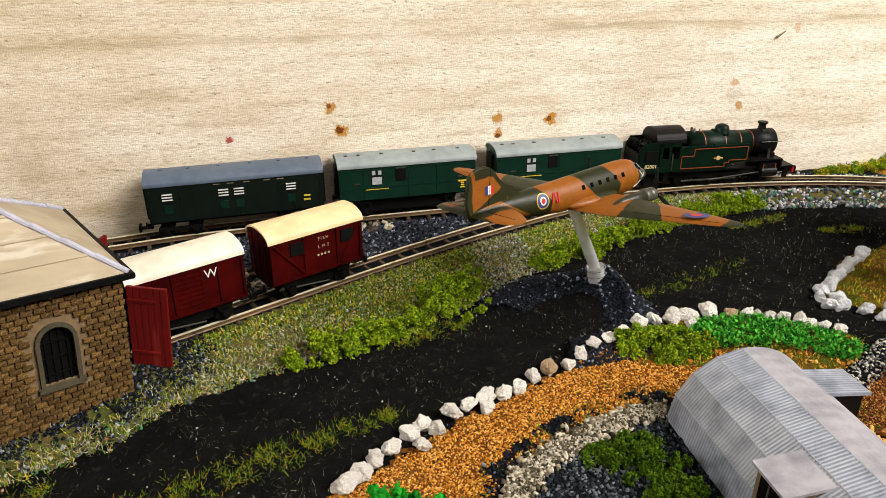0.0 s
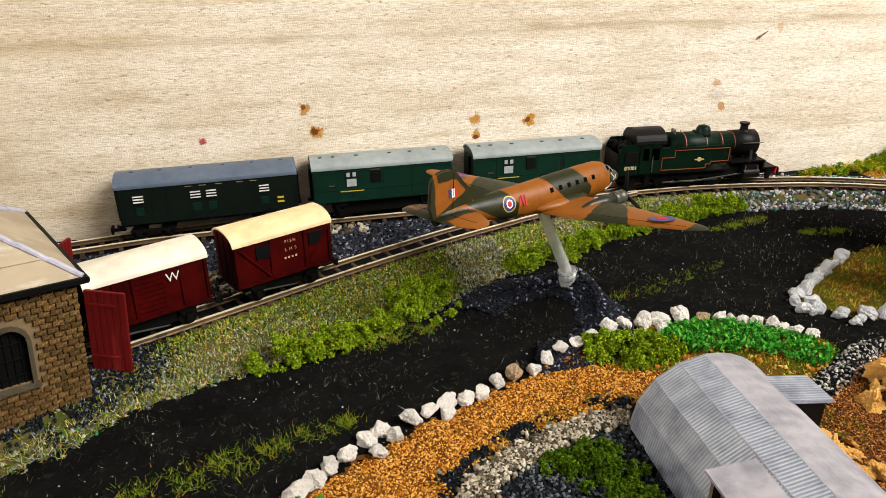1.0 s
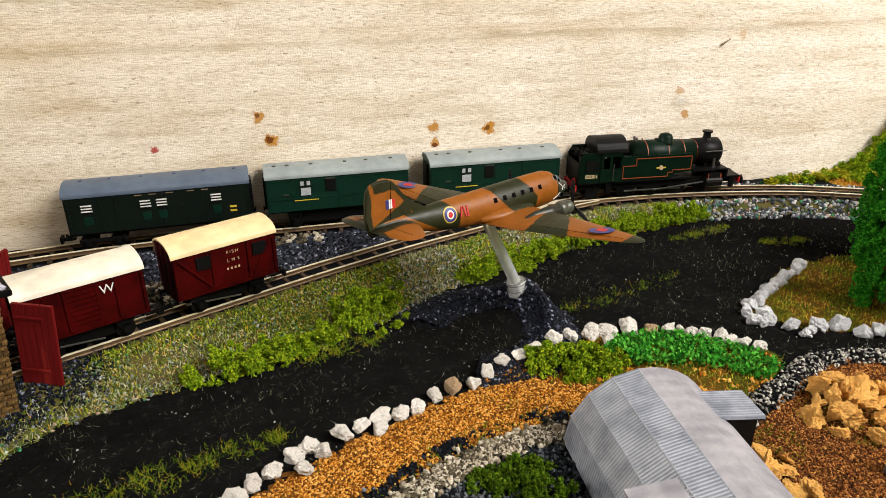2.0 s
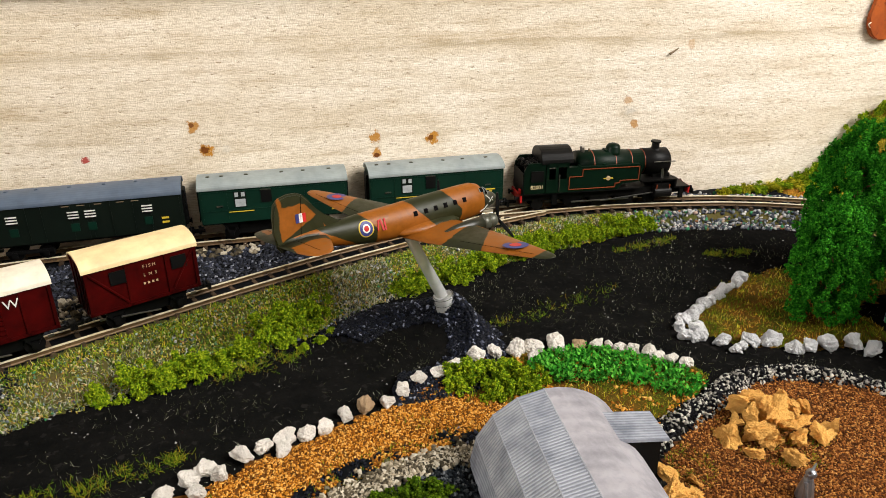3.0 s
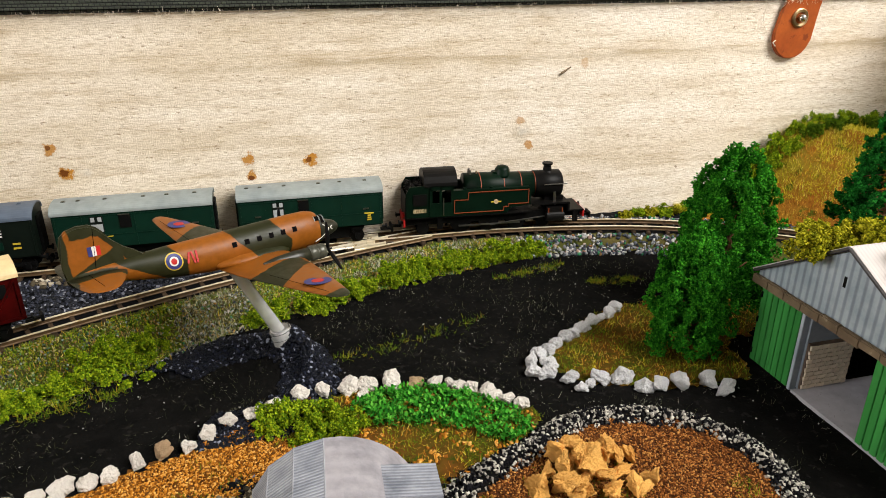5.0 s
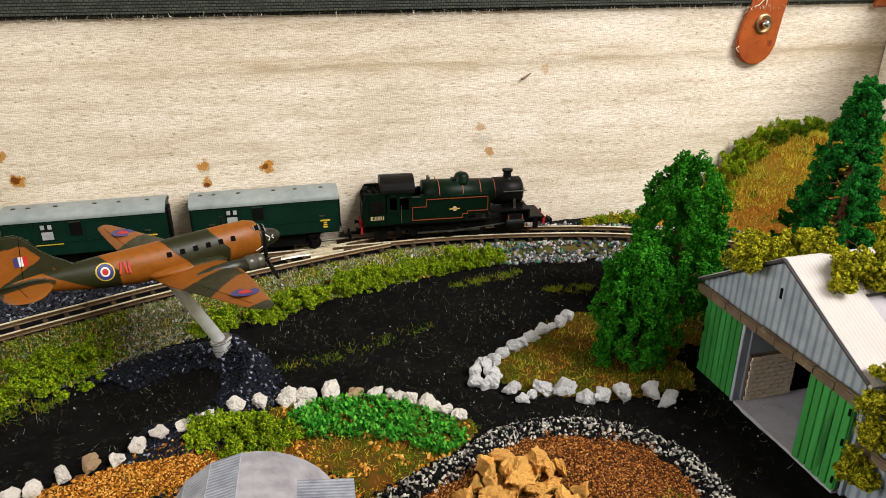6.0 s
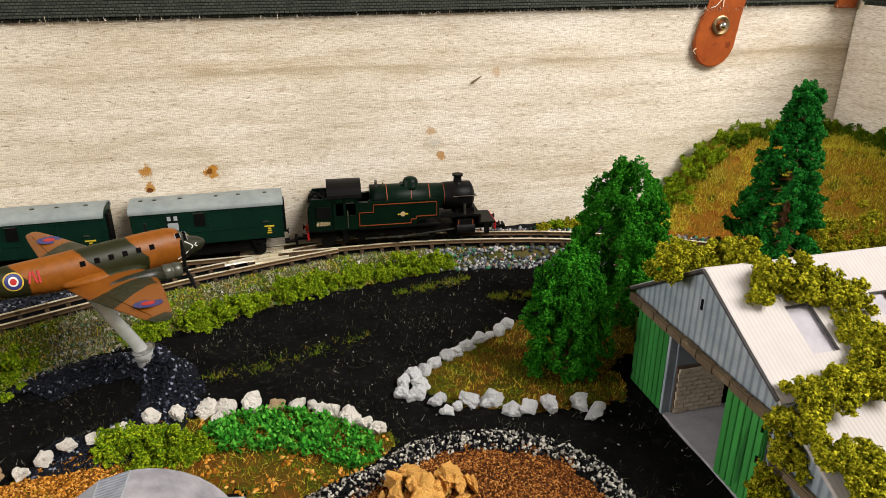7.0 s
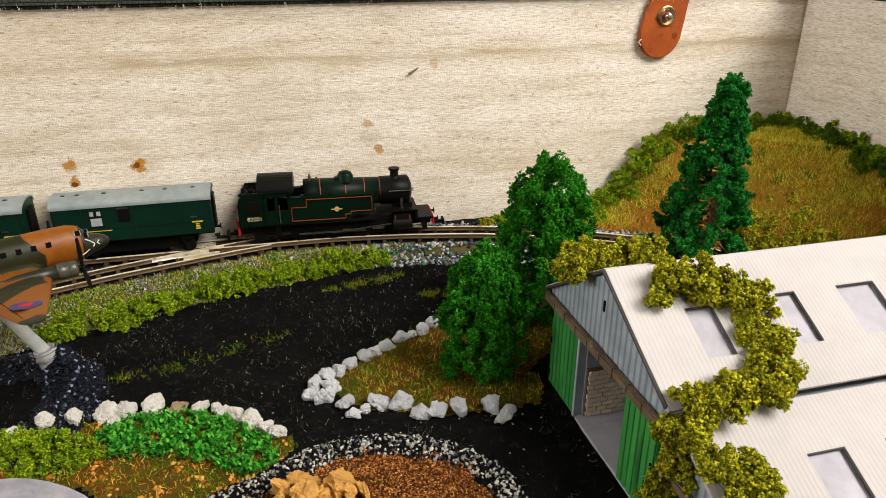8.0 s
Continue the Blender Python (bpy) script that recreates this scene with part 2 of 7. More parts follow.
# Barely metallic and nearly white: the rails' reflected light is put into the colour.
RAIL_HEAD = surface("rail_head_with_shine", (0.92, 0.84, 0.66), (0.80, 0.66, 0.42), 300, 0.30, 0.25, 0.1, 0.0001, (0.50, 0.36, 0.18))
SLEEPER = surface("dark_brown_sleeper", (0.085, 0.055, 0.032), (0.045, 0.028, 0.016), 500, 0.7, 0, 0.5, 0.0002, None, 0.2, varied=0.7)
BLACK_PLASTIC = plain("black_plastic", (0.0035, 0.0035, 0.0035), 0.5, 0.0, 0.15)
MAROON = surface("maroon_paint", (0.055, 0.0016, 0.0014), (0.020, 0.0008, 0.0007), 420, 0.5, 0, 0.2, 0.0001, None, 0.06)
CREAM_ROOF = surface("cream_roof_paint", (0.80, 0.62, 0.34), (0.74, 0.55, 0.28), 160, 0.6, 0, 0.15, 0.0001)
WHITE_ROOF = surface("white_roof_paint", (0.82, 0.74, 0.60), (0.76, 0.67, 0.52), 160, 0.6, 0, 0.15, 0.0001)
COACH_GREEN = surface("coach_green", (0.0018, 0.021, 0.012), (0.0014, 0.016, 0.009), 220, 0.45, 0, 0.1, 0.0001, None, 0.22)
DARK_GREEN = surface("van_dark_green", (0.003, 0.0065, 0.004), (0.002, 0.005, 0.003), 220, 0.5, 0, 0.1, 0.0001, None, 0.2)
GREY_ROOF = surface("grey_roof", (0.26, 0.29, 0.28), (0.21, 0.24, 0.24), 200, 0.6, 0, 0.15, 0.0001)
BLUE_ROOF = surface("blue_grey_roof", (0.085, 0.11, 0.15), (0.065, 0.09, 0.13), 200, 0.5, 0, 0.15, 0.0001)
LOCO_GREEN = surface("loco_green", (0.0022, 0.011, 0.005), (0.0015, 0.007, 0.0035), 200, 0.4, 0, 0.1, 0.0001, None, 0.10)
LOCO_BLACK = surface("loco_black", (0.003, 0.003, 0.003), (0.006, 0.0055, 0.005), 200, 0.42, 0, 0.15, 0.0001, None, 0.10)
LINING = plain("orange_lining", (0.26, 0.045, 0.010), 0.5)
RED = plain("red_paint", (0.50, 0.012, 0.010), 0.5)
WHITE = plain("white_paint", (0.75, 0.73, 0.68), 0.5)
YELLOW = plain("yellow_paint", (0.60, 0.42, 0.03), 0.5)
BLUE = plain("blue_paint", (0.03, 0.035, 0.17), 0.5)
STEEL = plain("worn_steel", (0.35, 0.33, 0.30), 0.35, 1.0)
CAMO_BODY = camouflage("camouflage_body", [
    [(1, 0, 0.9, -0.0095), (-1, 0, -0.75, 0.0250), (-1, 0, 0, 0.0248)],
    [(1, 0, 1.7, 0.0240), (-1, 0, -0.9, -0.0098), (-1, 0, 0, -0.0108)],
    [(-1, 0, 0, -0.0310), (0, 0, -1, 0.0035)]], 0.0010)
CAMO_RIGHT = camouflage("camouflage_right_wing", [
    [(0.36, -1, 0, -0.0240), (-0.86, 1, 0, 0.0445), (-1, 0, 0, 0.0218)],
    [(0, -1, 0, -0.0580)]], 0.0014)
CAMO_LEFT = camouflage("camouflage_left_wing", [
    [(0, 1, 0, -0.0080), (0.6, -1, 0, 0.0360)]], 0.0022)
CAMO_FIN = camouflage("camouflage_fin", [
    [(0, 0, 1, -0.0140), (1, 0, 0, 0.0425)], [(-1, 0, 0, -0.0435)], [(0.55, 0, -1, 0.0265), (-1, 0, 0, -0.0285)],
    [(1, 0, 0.75, 0.0240), (0, 0, 1, -0.0050)]], 0.0012)
CAMO_TAIL = camouflage("camouflage_tailplane", [
    [(1, 0.5, 0, 0.0335), (0, 1, 0, 0.0160)], [(-1, 0, 0, -0.0432)], [(0, 1, 0, 0.0058), (0, -1, 0, 0.0110)]], 0.0014)
DARK_GLASS = plain("dark_glazing", (0.007, 0.006, 0.006), 0.8, 0, 0.0)
NOSE_GREEN = surface("dark_nose_green", (0.020, 0.020, 0.010), (0.014, 0.014, 0.008), 300, 0.4, 0, 0.1, 0.0001)
GREY_PLASTIC = surface("grey_metal_paint", (0.085, 0.085, 0.062), (0.055, 0.055, 0.04), 300, 0.35, 0.2, 0.1, 0.0001)
ACRYLIC = surface("frosted_acrylic", (0.95, 0.96, 0.94), (0.88, 0.89, 0.87), 150, 0.16, 0, 0.05, 0.0001)
for socket, value in (("Transmission Weight", 0.62), ("IOR", 1.45)):
    ACRYLIC.node_tree.nodes["Principled BSDF"].inputs[socket].default_value = value
CLEAR = glass("clear_plastic", (0.97, 0.98, 1.0), 0.08)
WINDOW_PANE = plain("pale_window", (0.42, 0.44, 0.45), 0.2)
BRICK = surface("sandstone_brick", (0.150, 0.082, 0.026), (0.080, 0.043, 0.013), 900, 0.85, 0, 0.9, 0.0005, (0.24, 0.145, 0.055), 0.1, varied=0.8)
MORTAR = surface("pale_mortar", (0.21, 0.14, 0.068), (0.15, 0.095, 0.045), 400, 0.9, 0, 0.6, 0.0003)
SHED_ROOF = surface("beige_board_roof", (0.42, 0.34, 0.23), (0.33, 0.26, 0.17), 120, 0.75, 0, 0.4, 0.0003, (0.50, 0.44, 0.34), 0.4, (0.25, 1, 1))
RIDGE_TILE = surface("lilac_ridge_tile", (0.46, 0.45, 0.52), (0.38, 0.37, 0.44), 300, 0.7, 0, 0.4, 0.0002)
RED_DOOR = surface("red_boarded_door", (0.16, 0.006, 0.006), (0.11, 0.004, 0.004), 260, 0.6, 0, 0.35, 0.0002, (0.22, 0.015, 0.012), 0.2, (1, 1, 0.15))
STONE_TRIM = surface("olive_stone_trim", (0.075, 0.058, 0.030), (0.05, 0.038, 0.02), 600, 0.85, 0, 0.4, 0.0002)
HUT_SIDE = [corrugated("hut_corrugated_%s" % w, c1, c2, 0.00108, 1, 0.7, 0.36) for w, c1, c2 in (
    ("pale", (0.44, 0.455, 0.49), (0.25, 0.265, 0.30)), ("mid", (0.36, 0.375, 0.42), (0.17, 0.185, 0.22)))]
HUT_SEAM = surface("pale_card_seam", (0.36, 0.37, 0.40), (0.28, 0.29, 0.32), 300, 0.8, 0, 0.2, 0.0001)
HUT_PLAIN = corrugated("hut_bare_card", (0.36, 0.34, 0.36), (0.22, 0.21, 0.23), 0.0052, 1, 0.8, 0.06)
HANGAR_ROOF = corrugated("white_corrugated_card", (0.58, 0.53, 0.505), (0.54, 0.493, 0.47), 0.0013, 0, 0.8, 0.10, 0.12)
GABLE = corrugated("blue_grey_corrugated", (0.40, 0.46, 0.50), (0.28, 0.34, 0.38), 0.0030, 1, 0.65, 0.45)
SKYLIGHT = surface("lilac_skylight_card", (0.50, 0.46, 0.50), (0.43, 0.40, 0.45), 120, 0.6, 0, 0.1, 0.0001)
DARK_EDGE = plain("dark_card_edge", (0.06, 0.055, 0.055), 0.8)
GREEN_BOARD = surface("green_painted_board", (0.055, 0.31, 0.065), (0.036, 0.23, 0.045), 260, 0.65, 0, 0.3, 0.0002, (0.024, 0.14, 0.03), 0.2, (1, 1, 0.12), 0.35)
TIMBER = surface("brown_timber", (0.20, 0.145, 0.088), (0.13, 0.090, 0.055), 300, 0.85, 0, 0.6, 0.0003, (0.30, 0.24, 0.165), 0.3)
CONCRETE = surface("pale_concrete", (0.47, 0.46, 0.49), (0.40, 0.39, 0.43), 160, 0.8, 0, 0.3, 0.0002)
BEIGE_BRICK = surface("beige_brick", (0.74, 0.64, 0.50), (0.64, 0.54, 0.41), 900, 0.85, 0, 0.3, 0.0002, None, 0.2, varied=0.15)
DARK_MORTAR = plain("brown_mortar", (0.12, 0.08, 0.055), 0.9)
PEBBLE = surface("pale_pebble", (0.92, 0.87, 0.80), (0.70, 0.64, 0.56), 800, 0.75, 0, 0.7, 0.0006, (0.38, 0.34, 0.31), 0.25, varied=0.22)
GREY_PEBBLE = surface("grey_pebble", (0.92, 0.91, 0.89), (0.64, 0.64, 0.67), 800, 0.75, 0, 0.8, 0.0007, (0.17, 0.18, 0.21), 0.25, varied=0.25)
TAN_PEBBLE = surface("tan_pebble", (0.55, 0.38, 0.22), (0.45, 0.30, 0.17), 420, 0.75, 0, 0.8, 0.0006, None, 0.35)
BARK = surface("yellow_cork_bark", (0.95, 0.56, 0.17), (0.82, 0.40, 0.085), 900, 0.85, 0, 0.8, 0.0004, (0.42, 0.15, 0.028), 0.1, varied=0.3)
WOOD_TRUNK = surface("brown_trunk", (0.24, 0.115, 0.045), (0.13, 0.060, 0.024), 500, 0.85, 0, 0.5, 0.0002)
PEWTER = plain("pewter", (0.30, 0.31, 0.33), 0.35, 0.8)
SILVER = plain("nickel", (0.65, 0.64, 0.62), 0.18, 1.0)
BRASS = plain("old_brass", (0.42, 0.30, 0.16), 0.4, 1.0)
FOAM_OLIVE = grains("olive_foam", [(0, (0.045, 0.110, 0.003)), (0.45, (0.150, 0.250, 0.006)), (1, (0.420, 0.500, 0.016))])
FOAM_YELLOW = grains("yellow_green_foam", [(0, (0.080, 0.095, 0.003)), (0.5, (0.285, 0.280, 0.008)), (1, (0.610, 0.540, 0.032))])
FOAM_MOSS_SHADE = grains("dark_moss_and_shade_foam", [(0, (0.022, 0.055, 0.001)), (0.5, (0.055, 0.110, 0.003)), (1, (0.130, 0.200, 0.008))])
FOAM_GREEN = grains("bright_green_foam", [(0, (0.006, 0.070, 0.003)), (0.5, (0.020, 0.165, 0.007)), (1, (0.070, 0.350, 0.017))])
FOAM_DEEP = grains("deep_green_foam", [(0, (0.004, 0.070, 0.008)), (0.5, (0.010, 0.130, 0.015)), (1, (0.030, 0.260, 0.028))])
FOAM_VIVID = grains("vivid_green_foam", [(0.0, (0.006, 0.14, 0.008)), (1.0, (0.02, 0.32, 0.02))])
FIBRE_VERGE = grains("pale_verge_fibre", [(0, (0.060, 0.075, 0.040)), (0.25, (0.320, 0.320, 0.190)), (0.6, (0.640, 0.580, 0.420)), (0.8, (0.130, 0.200, 0.150)), (1, (0.660, 0.620, 0.520))])
FIBRE_BANK = grains("bank_fibre", [(0, (0.030, 0.070, 0.006)), (0.3, (0.110, 0.240, 0.015)), (0.5, (0.420, 0.430, 0.015)), (0.7, (0.050, 0.220, 0.060)), (0.85, (0.600, 0.310, 0.035)), (1, (0.740, 0.660, 0.240))])
FIBRE_GREEN = grains("green_fibre", [(0, (0.018, 0.055, 0.002)), (0.4, (0.085, 0.160, 0.005)), (0.75, (0.240, 0.285, 0.012)), (1, (0.360, 0.190, 0.020))])
FIBRE_HILL = grains("autumn_fibre", [(0, (0.120, 0.150, 0.006)), (0.35, (0.460, 0.430, 0.016)), (0.7, (0.740, 0.600, 0.032)), (1, (0.880, 0.740, 0.160))])
FIBRE_TURF = grains("turf_fibre", [(0, (0.040, 0.085, 0.006)), (0.35, (0.160, 0.290, 0.014)), (0.75, (0.500, 0.520, 0.020)), (1, (0.580, 0.300, 0.030))])
FIBRE_RUST = grains("rust_fibre", [(0, (0.100, 0.040, 0.006)), (0.4, (0.360, 0.130, 0.014)), (0.75, (0.620, 0.270, 0.026)), (1, (0.750, 0.440, 0.070))])
FIBRE_STRAW = grains("straw_fibre", [(0, (0.030, 0.034, 0.016)), (0.7, (0.110, 0.112, 0.060)), (1, (0.520, 0.500, 0.400))])
CHIP_GREY = grains("grey_white_chips", [(0.0, (0.02, 0.022, 0.03)), (0.40, (0.10, 0.11, 0.13)), (0.66, (0.34, 0.34, 0.34)), (0.82, (0.60, 0.58, 0.54)), (0.90, (0.30, 0.12, 0.05)), (0.92, (0.03, 0.16, 0.07)), (1.0, (0.06, 0.26, 0.12))])
CHIP_CURB = grains("black_white_chips", [(0.0, (0.003, 0.003, 0.004)), (0.56, (0.010, 0.010, 0.012)), (0.66, (0.20, 0.185, 0.165)), (1.0, (0.66, 0.62, 0.54))])
# The ramp's pale blue end paints glints on a few chips.
CHIP_BLUE = grains("blue_black_glint_chips", [(0.0, (0.002, 0.003, 0.005)), (0.80, (0.005, 0.006, 0.012)), (0.93, (0.016, 0.020, 0.040)), (1.0, (0.28, 0.30, 0.38))], 0.5, 0.15)
CHIP_BALLAST = grains("blue_grey_ballast", [(0.0, (0.003, 0.004, 0.006)), (0.6, (0.014, 0.016, 0.027)), (0.9, (0.050, 0.056, 0.085)), (1.0, (0.30, 0.31, 0.35))], 0.6, 0.3)
CHIP_BEIGE = grains("beige_chips", [(0.0, (0.02, 0.018, 0.013)), (0.35, (0.10, 0.08, 0.05)), (0.65, (0.36, 0.30, 0.21)), (1.0, (0.60, 0.54, 0.43))])
GRAIN_ORANGE = grains("orange_grains", [(0.0, (0.060, 0.020, 0.003)), (0.34, (0.30, 0.100, 0.010)), (0.65, (0.60, 0.245, 0.026)), (1.0, (0.78, 0.45, 0.12))])
GRAIN_BROWN = grains("brown_grains", [(0, (0.030, 0.009, 0.003)), (0.45, (0.160, 0.052, 0.012)), (0.8, (0.360, 0.135, 0.030)), (1, (0.580, 0.290, 0.080))])
LEAF_GREEN = grains("bright_leaf", [(0, (0.008, 0.085, 0.006)), (0.5, (0.035, 0.250, 0.016)), (1, (0.140, 0.460, 0.050))])
CHIP_SLATE = grains("slate_chips", [(0.0, (0.006, 0.008, 0.010)), (0.6, (0.028, 0.034, 0.040)), (1.0, (0.16, 0.17, 0.18))])
CRUMB_GREEN = grains("green_scatter", [(0, (0.022, 0.055, 0.004)), (0.4, (0.095, 0.160, 0.010)), (0.7, (0.340, 0.390, 0.030)), (0.85, (0.080, 0.230, 0.120)), (1, (0.540, 0.540, 0.220))])
CRUMB_STRAW = grains("straw_scatter", [(0, (0.040, 0.055, 0.010)), (0.35, (0.180, 0.210, 0.045)), (0.6, (0.560, 0.500, 0.260)), (0.75, (0.400, 0.200, 0.036)), (0.9, (0.060, 0.150, 0.090)), (1, (0.380, 0.450, 0.420))])
BLACK_MOUND_SPECK = grains("pale_specks", [(0.0, (0.25, 0.24, 0.22)), (1.0, (0.6, 0.58, 0.54))])

# ---- builders ----
def thing(name, m=None, label="", category="", group="", kind=""):
    """An Empty at a thing's base, placed in the plan."""
    ob = new(name)
    ob.empty_display_size = 0.005
    ob.matrix_basis = PLAN @ (m or Matrix())
    return tagged(ob, label, category, group, kind)


def part(name, bm, material, parent=None, label="", smooth=False, m=None):
    """Links a bmesh as one mesh object under a thing or a part."""
    me = bm
    if isinstance(bm, bmesh.types.BMesh):
        me = bpy.data.meshes.new(name)
        bmesh.ops.recalc_face_normals(bm, faces=bm.faces)
        bm.to_mesh(me)
        bm.free()
    if material and not me.materials:
        me.materials.append(material)
    if smooth:
        me.polygons.foreach_set("use_smooth", [True] * len(me.polygons))
    ob = new(name, me)
    ob.parent = parent
    ob.matrix_basis = m or (Matrix() if parent else PLAN)
    return tagged(ob, label)


def single(name, bm, material, m=None, label="", category="", group="", kind="", smooth=False):
    ob = part(name, bm, material, None, "", smooth)
    ob.matrix_basis = PLAN @ (m or Matrix())
    return tagged(ob, label, category, group, kind)


def box(bm, x0, x1, y0, y1, z0, z1, bevel=0.0, m=None):
    r = bmesh.ops.create_cube(bm, size=1)
    mm = Matrix.LocRotScale(((x0 + x1) / 2, (y0 + y1) / 2, (z0 + z1) / 2), None, (x1 - x0, y1 - y0, z1 - z0))
    bmesh.ops.transform(bm, matrix=(m or Matrix()) @ mm, verts=r["verts"])
    if bevel:
        edges = list({e for v in r["verts"] for e in v.link_edges})
        bmesh.ops.bevel(bm, geom=edges, offset=bevel, segments=2, affect="EDGES")
    return bm


def boxed(*a, **k):
    return box(bmesh.new(), *a, **k)


def tube(bm, p0, p1, r0, r1=None, seg=14, caps=True):
    p0, p1 = Vector(p0), Vector(p1)
    r = bmesh.ops.create_cone(bm, cap_ends=caps, segments=seg, radius1=r0, radius2=r0 if r1 is None else r1, depth=(p1 - p0).length)
    turn = (p1 - p0).to_track_quat("Z", "Y").to_matrix().to_4x4()
    bmesh.ops.transform(bm, matrix=Matrix.Translation((p0 + p1) / 2) @ turn, verts=r["verts"])
    return bm


def tubed(*a, **k):
    return tube(bmesh.new(), *a, **k)


def loft(rings, cap=True):
    """A skin over closed rings of equally many points."""
    bm = bmesh.new()
    vs = [[bm.verts.new(p) for p in ring] for ring in rings]
    n = len(vs[0])
    for a, b in zip(vs, vs[1:]):
        for k in range(n):
            bm.faces.new((a[k], a[(k + 1) % n], b[(k + 1) % n], b[k]))
    if cap:
        bm.faces.new(vs[0][::-1])
        bm.faces.new(vs[-1])
    return bm


def prism(outline, x0, x1, axis=0):
    """An outline of (u, v) pairs drawn out along an axis."""
    def at(u, v, w):
        return (w, u, v) if axis == 0 else (u, w, v) if axis == 1 else (u, v, w)
    return loft([[at(u, v, x0) for u, v in outline], [at(u, v, x1) for u, v in outline]])


def arc(cx, cz, rx, rz, a0, a1, n):
    return [(cx + rx * math.cos(radians(a0 + (a1 - a0) * k / n)), cz + rz * math.sin(radians(a0 + (a1 - a0) * k / n))) for k in range(n + 1)]


def lettering(name, text, size, material, parent, m, label=""):
    cu = bpy.data.curves.new(name, "FONT")
    cu.body, cu.size, cu.align_x, cu.align_y, cu.extrude = text, size, "CENTER", "CENTER", 0.00003
    ob = new(name, cu)
    bpy.context.view_layer.update()
    me = bpy.data.meshes.new_from_object(ob.evaluated_get(bpy.context.evaluated_depsgraph_get()))
    bpy.data.objects.remove(ob)
    me.materials.clear()
    return part(name, me, material, parent, label, m=m)


def mesh_of(name, verts, faces, material):
    """A mesh from arrays of places and of faces with equally many corners."""
    me = bpy.data.meshes.new(name)
    me.vertices.add(len(verts))
    me.vertices.foreach_set("co", np.ascontiguousarray(verts, dtype=np.float32).ravel())
    k = faces.shape[1]
    me.loops.add(faces.size)
    me.loops.foreach_set("vertex_index", np.ascontiguousarray(faces, dtype=np.int32).ravel())
    me.polygons.add(len(faces))
    me.polygons.foreach_set("loop_start", np.arange(0, faces.size, k, dtype=np.int32))
    me.update(calc_edges=True)
    me.materials.append(material)
    return me


RNG = np.random.default_rng(7)
_p = (1 + 5 ** 0.5) / 2
ICO_V = np.array([(-1, _p, 0), (1, _p, 0), (-1, -_p, 0), (1, -_p, 0), (0, -1, _p), (0, 1, _p), (0, -1, -_p), (0, 1, -_p), (_p, 0, -1), (_p, 0, 1), (-_p, 0, -1), (-_p, 0, 1)]) / 1.9
ICO_F = np.array([(0, 11, 5), (0, 5, 1), (0, 1, 7), (0, 7, 10), (0, 10, 11), (1, 5, 9), (5, 11, 4), (11, 10, 2), (10, 7, 6), (7, 1, 8), (3, 9, 4), (3, 4, 2), (3, 2, 6), (3, 6, 8), (3, 8, 9), (4, 9, 5), (2, 4, 11), (6, 2, 10), (8, 6, 7), (9, 8, 1)])
CHIP_V = np.array([(x, y, z) for x in (-1, 1) for y in (-1, 1) for z in (-1, 1)], float)
CHIP_F = np.array([(0, 1, 3, 2), (4, 6, 7, 5), (0, 4, 5, 1), (2, 3, 7, 6), (0, 2, 6, 4), (1, 5, 7, 3)])
BLADE_V = np.array([(-0.5, 0, 0), (0.5, 0, 0), (0.25, 0.12, 0.6), (-0.25, 0.12, 0.6), (0.08, 0.35, 1.0), (-0.08, 0.35, 1.0)])
BLADE_F = np.array([(0, 1, 2, 3), (3, 2, 4, 5)])
LEAF_V = np.array([(0, 0, 0), (0.35, 0.4, 0.12), (0, 1, 0.02), (-0.35, 0.4, 0.12)])
LEAF_F = np.array([(0, 1, 2, 3)])
OCT_V = np.array([(1, 0, 0), (-1, 0, 0), (0, 1, 0), (0, -1, 0), (0, 0, 1), (0, 0, -1)], float)
OCT_F = np.array([(0, 2, 4), (2, 1, 4), (1, 3, 4), (3, 0, 4), (2, 0, 5), (1, 2, 5), (3, 1, 5), (0, 3, 5)])
FLAKE_V = np.array([(-0.6, -0.5, 0.1), (0.7, -0.4, -0.1), (0.1, 0.8, 0.15)])
FLAKE_F = np.array([(0, 1, 2)])


def spins(n, tilt=None):
    """Random turns; with a tilt, near upright ones that lean by up to that many radians."""
    if tilt is None:
        q = RNG.normal(size=(n, 4))
        q /= np.linalg.norm(q, axis=1)[:, None]
        w, x, y, z = q.T
        return np.stack([1 - 2 * (y * y + z * z), 2 * (x * y - z * w), 2 * (x * z + y * w), 2 * (x * y + z * w), 1 - 2 * (x * x + z * z), 2 * (y * z - x * w), 2 * (x * z - y * w), 2 * (y * z + x * w), 1 - 2 * (x * x + y * y)], 1).reshape(n, 3, 3)
    a, b = RNG.uniform(0, 2 * np.pi, n), RNG.uniform(0, 1, n) ** 0.5 * tilt
    ca, sa, cb, sb = np.cos(a), np.sin(a), np.cos(b), np.sin(b)
    o = np.zeros(n)
    rz = np.stack([ca, -sa, o, sa, ca, o, o, o, o + 1], 1).reshape(n, 3, 3)
    rx = np.stack([o + 1, o, o, o, cb, -sb, o, sb, cb], 1).reshape(n, 3, 3)
    return rz @ rx


def strewn(name, shape, places, sizes, material, tilt=None, rough=0.3):
    """One mesh of many loose pieces. sizes: n x 3 half sizes."""
    verts, faces = shape
    n, k = len(places), len(verts)
    v = verts[None] * (1 + RNG.uniform(-rough, rough, (n, k, 1))) * sizes[:, None, :]
    v = np.einsum("nij,nkj->nki", spins(n, tilt), v) + places[:, None, :]
    f = faces[None] + (np.arange(n) * k)[:, None, None]
    return mesh_of(name, v.reshape(-1, 3), f.reshape(-1, faces.shape[1]), material)


